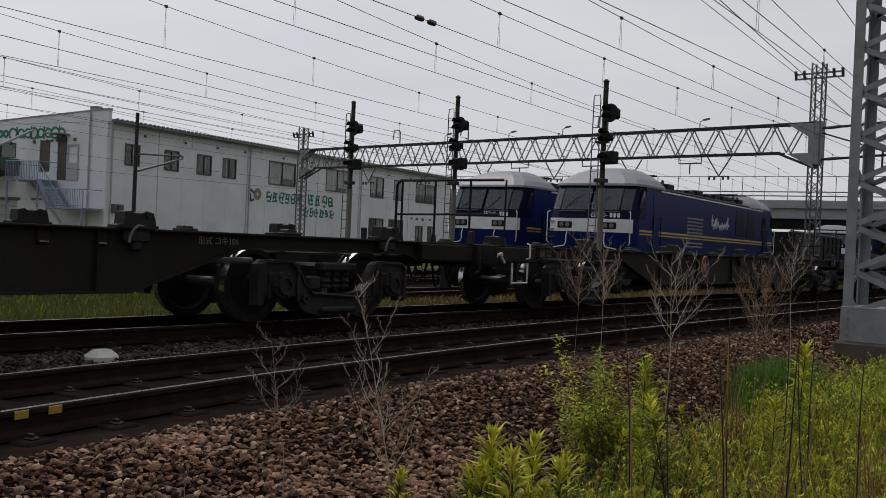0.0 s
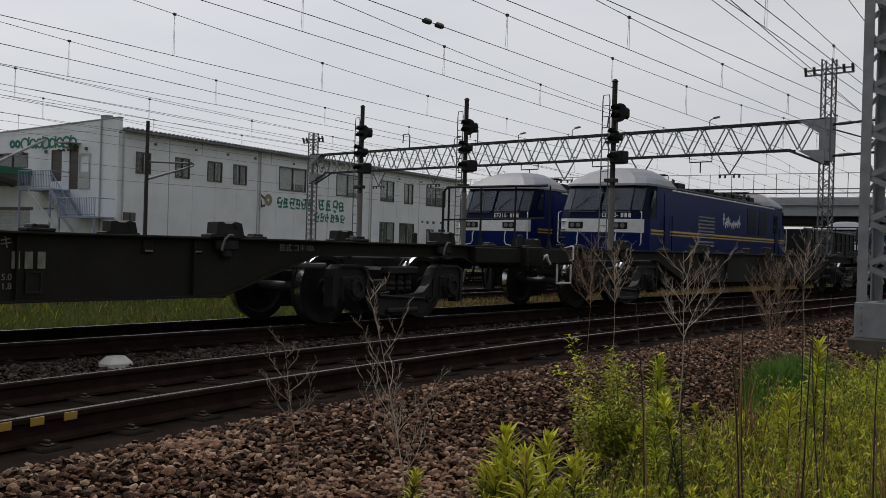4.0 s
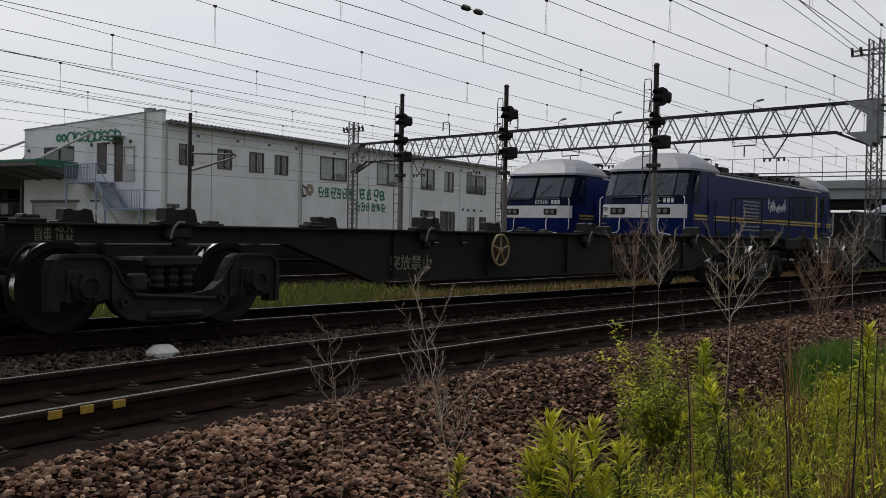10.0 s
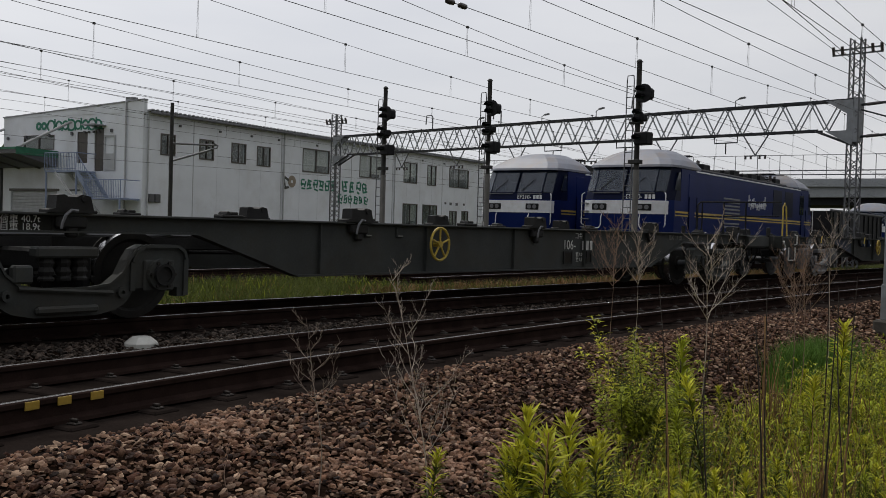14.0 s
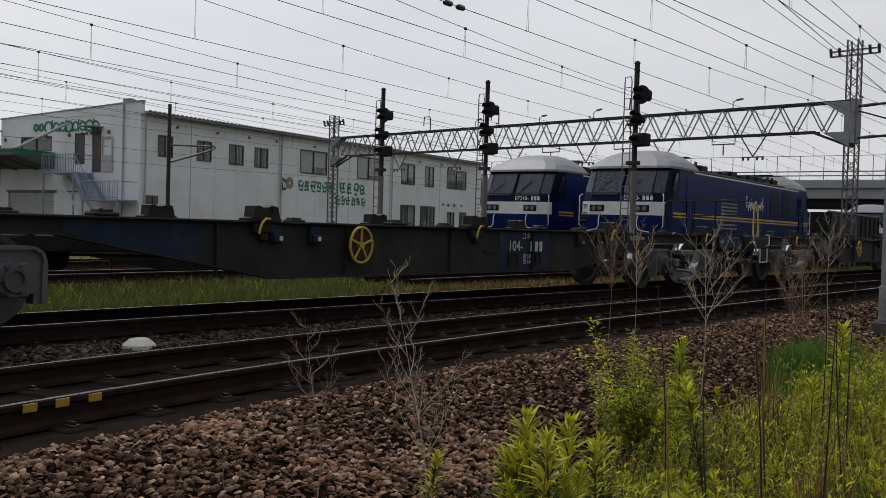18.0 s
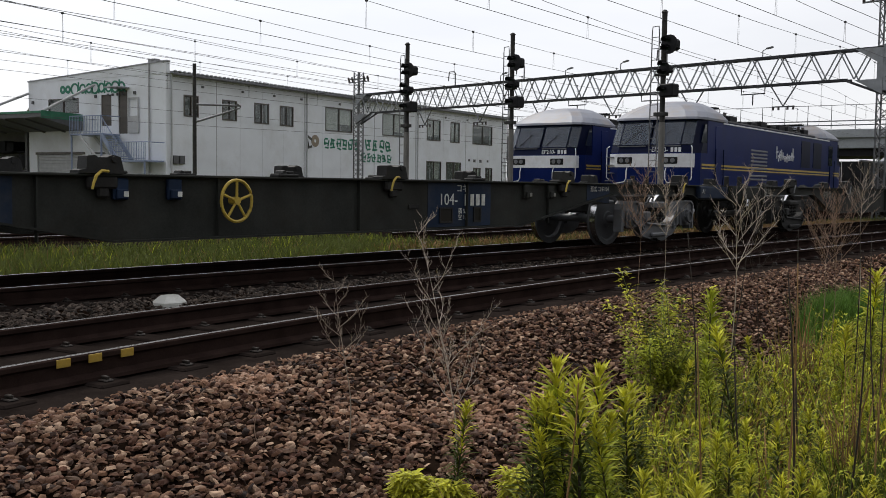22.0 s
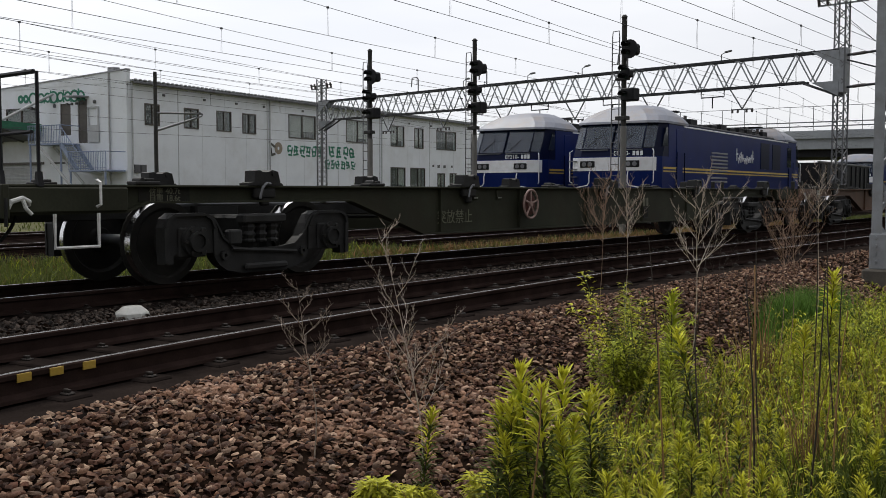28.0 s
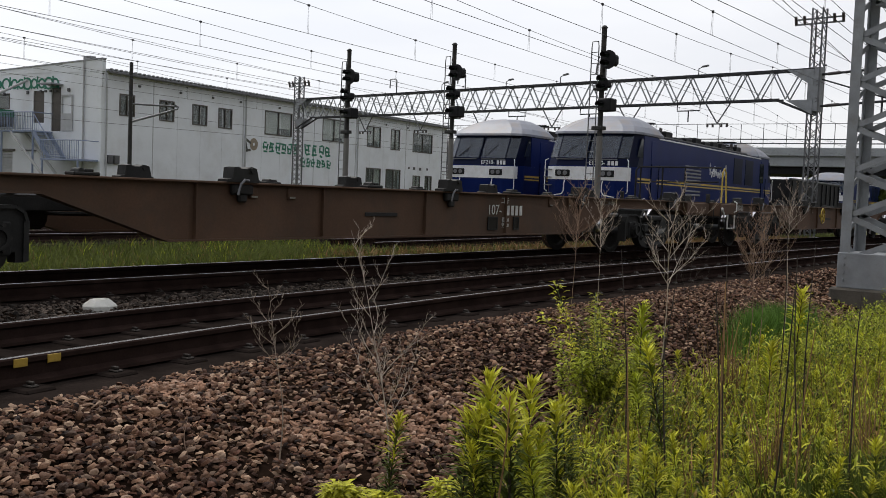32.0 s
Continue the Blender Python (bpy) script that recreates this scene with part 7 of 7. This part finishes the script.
weed_bush(5.95, 3.15, 0.6, 68, "loose green bushy weed beside the ballast", "leaf_green")


def far_trees():
    """Woods far behind the yard, as many leaf clumps."""
    rng = np.random.default_rng(9)
    s = Shape()
    for i in range(5200):
        if i % 3:
            x, y, top = rng.uniform(112, 124), rng.uniform(-10, 75), 6.2
        else:
            x, y, top = rng.uniform(44, 62), rng.uniform(78, 86), 7.5
        top *= 0.7 + 0.3 * math.sin(y * 0.37) * math.sin(y * 0.11 + 1)
        z = top * rng.uniform() ** 0.6
        a = Euler(rng.uniform(0, 6.28, 3)).to_matrix()
        r = rng.uniform(0.3, 0.7)
        k = len(s.v)
        for c, d in ((-1, -0.6), (1, -0.5), (0.8, 0.7), (-0.7, 0.8)):
            q = a @ Vector((c * r, d * r, rng.uniform(-0.2, 0.2)))
            s.v.append((x + q.x, y + q.y, z + q.z))
        s.f.append((k, k + 1, k + 2, k + 3))
    tagged(new("far_woods", raw_mesh("far_woods", s, "leaf_dark")), "dark green woods far behind the yard", "trees", kind="stuff")


far_trees()



# ---- what stands behind the yard ----
def open_wagon(at, label):
    w = thing("open_wagon", label, "freight wagon", "grey wagons in the yard", at=at)
    part("box", Shape().box(0, 12, -1.3, 1.3, 1.0, 1.06).box(0, 12, -1.3, -1.24, 1.06, 2.35).box(0, 12, 1.24, 1.3, 1.06, 2.35).box(0, 0.06, -1.24, 1.24, 1.06, 2.35).box(11.94, 12, -1.24, 1.24, 1.06, 2.35), "dark_metal", w)
    for i in range(11):
        part("side_rib", Shape().box(0.3 + i * 1.13, 0.4 + i * 1.13, -1.36, -1.3, 1.0, 2.3), "dark_metal", w)
    part("top_rail", Shape().box(-0.05, 12.05, -1.36, -1.24, 2.35, 2.43, 0.01), "galvanised", w)
    part("underframe", Shape().box(0, 12, -1.2, 1.2, 0.7, 1.0), "under_black", w)
    for x in (1.6, 3.4, 8.6, 10.4):
        for s in (-1, 1):
            part("wheel", Shape().disc((x, 0, 0.43), 0, 0.43, "y", s * 0.52, s * 0.66, 20), "wheel_steel", w)


for i in range(1):
    x = 46.8 + 12.8 * i
    open_wagon(pose(x, 14.25 + (x - 26.3) * math.tan(radians(LOCO_TURN)), -0.05, 0, 0, LOCO_TURN), "standing open wagon with grey ribbed sides in the yard")


def loading_bay():
    """The open bay that goes on behind the end wall, under the same canopy."""
    b = thing("loading_bay", "shaded open loading bay with racks beside the warehouse", "loading bay", at=pose(33.6, 49.6, -0.36, 0, 0, 8.59))
    part("back_wall", Shape().box(5.0, 5.2, 12.8, 34, 0, 4.8), "concrete", b)
    part("bay_roof", Shape().box(0.1, 6, 12.8, 34, 4.86, 5.02), "trim_dark", b, "dark underside of the bay roof")
    part("fascia", Shape().box(0.0, 0.1, 22.05, 34, 4.86, 5.3), "trim_dark", b)
    part("dock", Shape().box(0.6, 5.0, 12.8, 34, 0, 0.95, 0.03), "concrete", b)
    for y in (13.6, 17.5, 21.4, 25.3, 29.2):
        part("bay_post", Shape().box(0.4, 0.6, y - 0.1, y + 0.1, 0, 4.86), "trim_dark", b)
    rng = random.Random(12)
    for k in range(8):
        y = 13.4 + k * 2.3
        for z in (0.95, 2.1, 3.2):
            part("rack_shelf", Shape().box(2.4, 4.4, y, y + 2.0, z + 0.0, z + 0.07), "dark_metal", b)
            for j in range(2):
                if rng.random() < 0.75:
                    h = rng.uniform(0.4, 0.95)
                    part("crate", Shape().box(2.6, 4.2, y + 0.1 + j * 0.95, y + 0.9 + j * 0.95, z + 0.08, z + 0.08 + h, 0.02), rng.choice(("door_grey", "trim_dark", "concrete", "awning_green", "dark_metal")), b, "stacked crate")


loading_bay()


def far_house(x, y, w, d, h, turn, label):
    b = thing("far_house", label, "house", "houses behind the warehouse", at=pose(x, y, -0.36, 0, 0, turn))
    part("wall", Shape().box(0, w, 0, d, 0, h), "concrete", b)
    part("roof", Shape().plate([(-0.5, h), (d + 0.5, h), (d / 2, h + 1.6)], "x", -0.4, w + 0.4), "trim_dark", b, "dark grey tiled gable roof")
    for i in range(int(w // 3)):
        part("window", Shape().box(1 + i * 3, 2.4 + i * 3, -0.05, 0.02, h - 1.9, h - 0.8), "window_glass", b)


far_house(33, 84, 12, 8, 4.4, 20, "small grey house with a dark gable roof behind the warehouse")
far_house(20, 82, 11, 8, 4.0, 12, "small grey house with a dark gable roof behind the warehouse")


def leafy_tree(x, y, height, seed, label):
    """A trunk with limbs and a crown of many small leaf clumps."""
    rng = random.Random(seed)
    t = thing("tree", label, "tree", "trees behind the yard", at=pose(x, y, -0.4))
    tr = Shape().rod((0, 0, 0), (0.1, 0, height * 0.5), height * 0.03, 8, height * 0.018)
    tips = []
    for i in range(9):
        a = i * 2.4 + rng.uniform(-0.3, 0.3)
        p = Vector((0.1, 0, height * rng.uniform(0.25, 0.5)))
        q = p + Vector((math.cos(a) * height * rng.uniform(0.15, 0.32), math.sin(a) * height * rng.uniform(0.15, 0.32), height * rng.uniform(0.15, 0.42)))
        tr.rod(p, q, height * 0.012, 5, height * 0.004)
        tips += [q, (p + q) / 2]
    part("trunk", tr, "stem_dark", t)
    s = Shape()
    for i in range(900):
        c = rng.choice(tips)
        p = c + Vector((rng.gauss(0, 1), rng.gauss(0, 1), rng.gauss(0, 0.8))) * height * 0.09
        r = height * rng.uniform(0.018, 0.04)
        m = Euler((rng.uniform(0, 6.28), rng.uniform(0, 6.28), rng.uniform(0, 6.28))).to_matrix()
        k = len(s.v)
        s.v += [tuple(p + m @ Vector(v)) for v in ((-r, -r * 0.6, 0), (r, -r * 0.5, 0.2 * r), (r * 0.8, r * 0.7, 0), (-r * 0.7, r * 0.8, 0.25 * r))]
        s.f.append((k, k + 1, k + 2, k + 3))
    tagged(part("crown", raw_mesh("crown", s, "leaf_dark"), "leaf_dark", t), kind="stuff")


for i, (x, y, h) in enumerate([(44, 80, 8.5), (40, 84, 7.5), (26, 88, 7), (86, 30, 4.4), (88, 24, 3.8), (90, 35, 4.6), (87, 19, 4.0), (84, 38, 4.2), (91, 14, 4.4), (90, 42, 4.8), (92, 9, 4.0)]):
    leafy_tree(x, y, h, 80 + i, "dark green broadleaf tree with a loose crown")



motions()
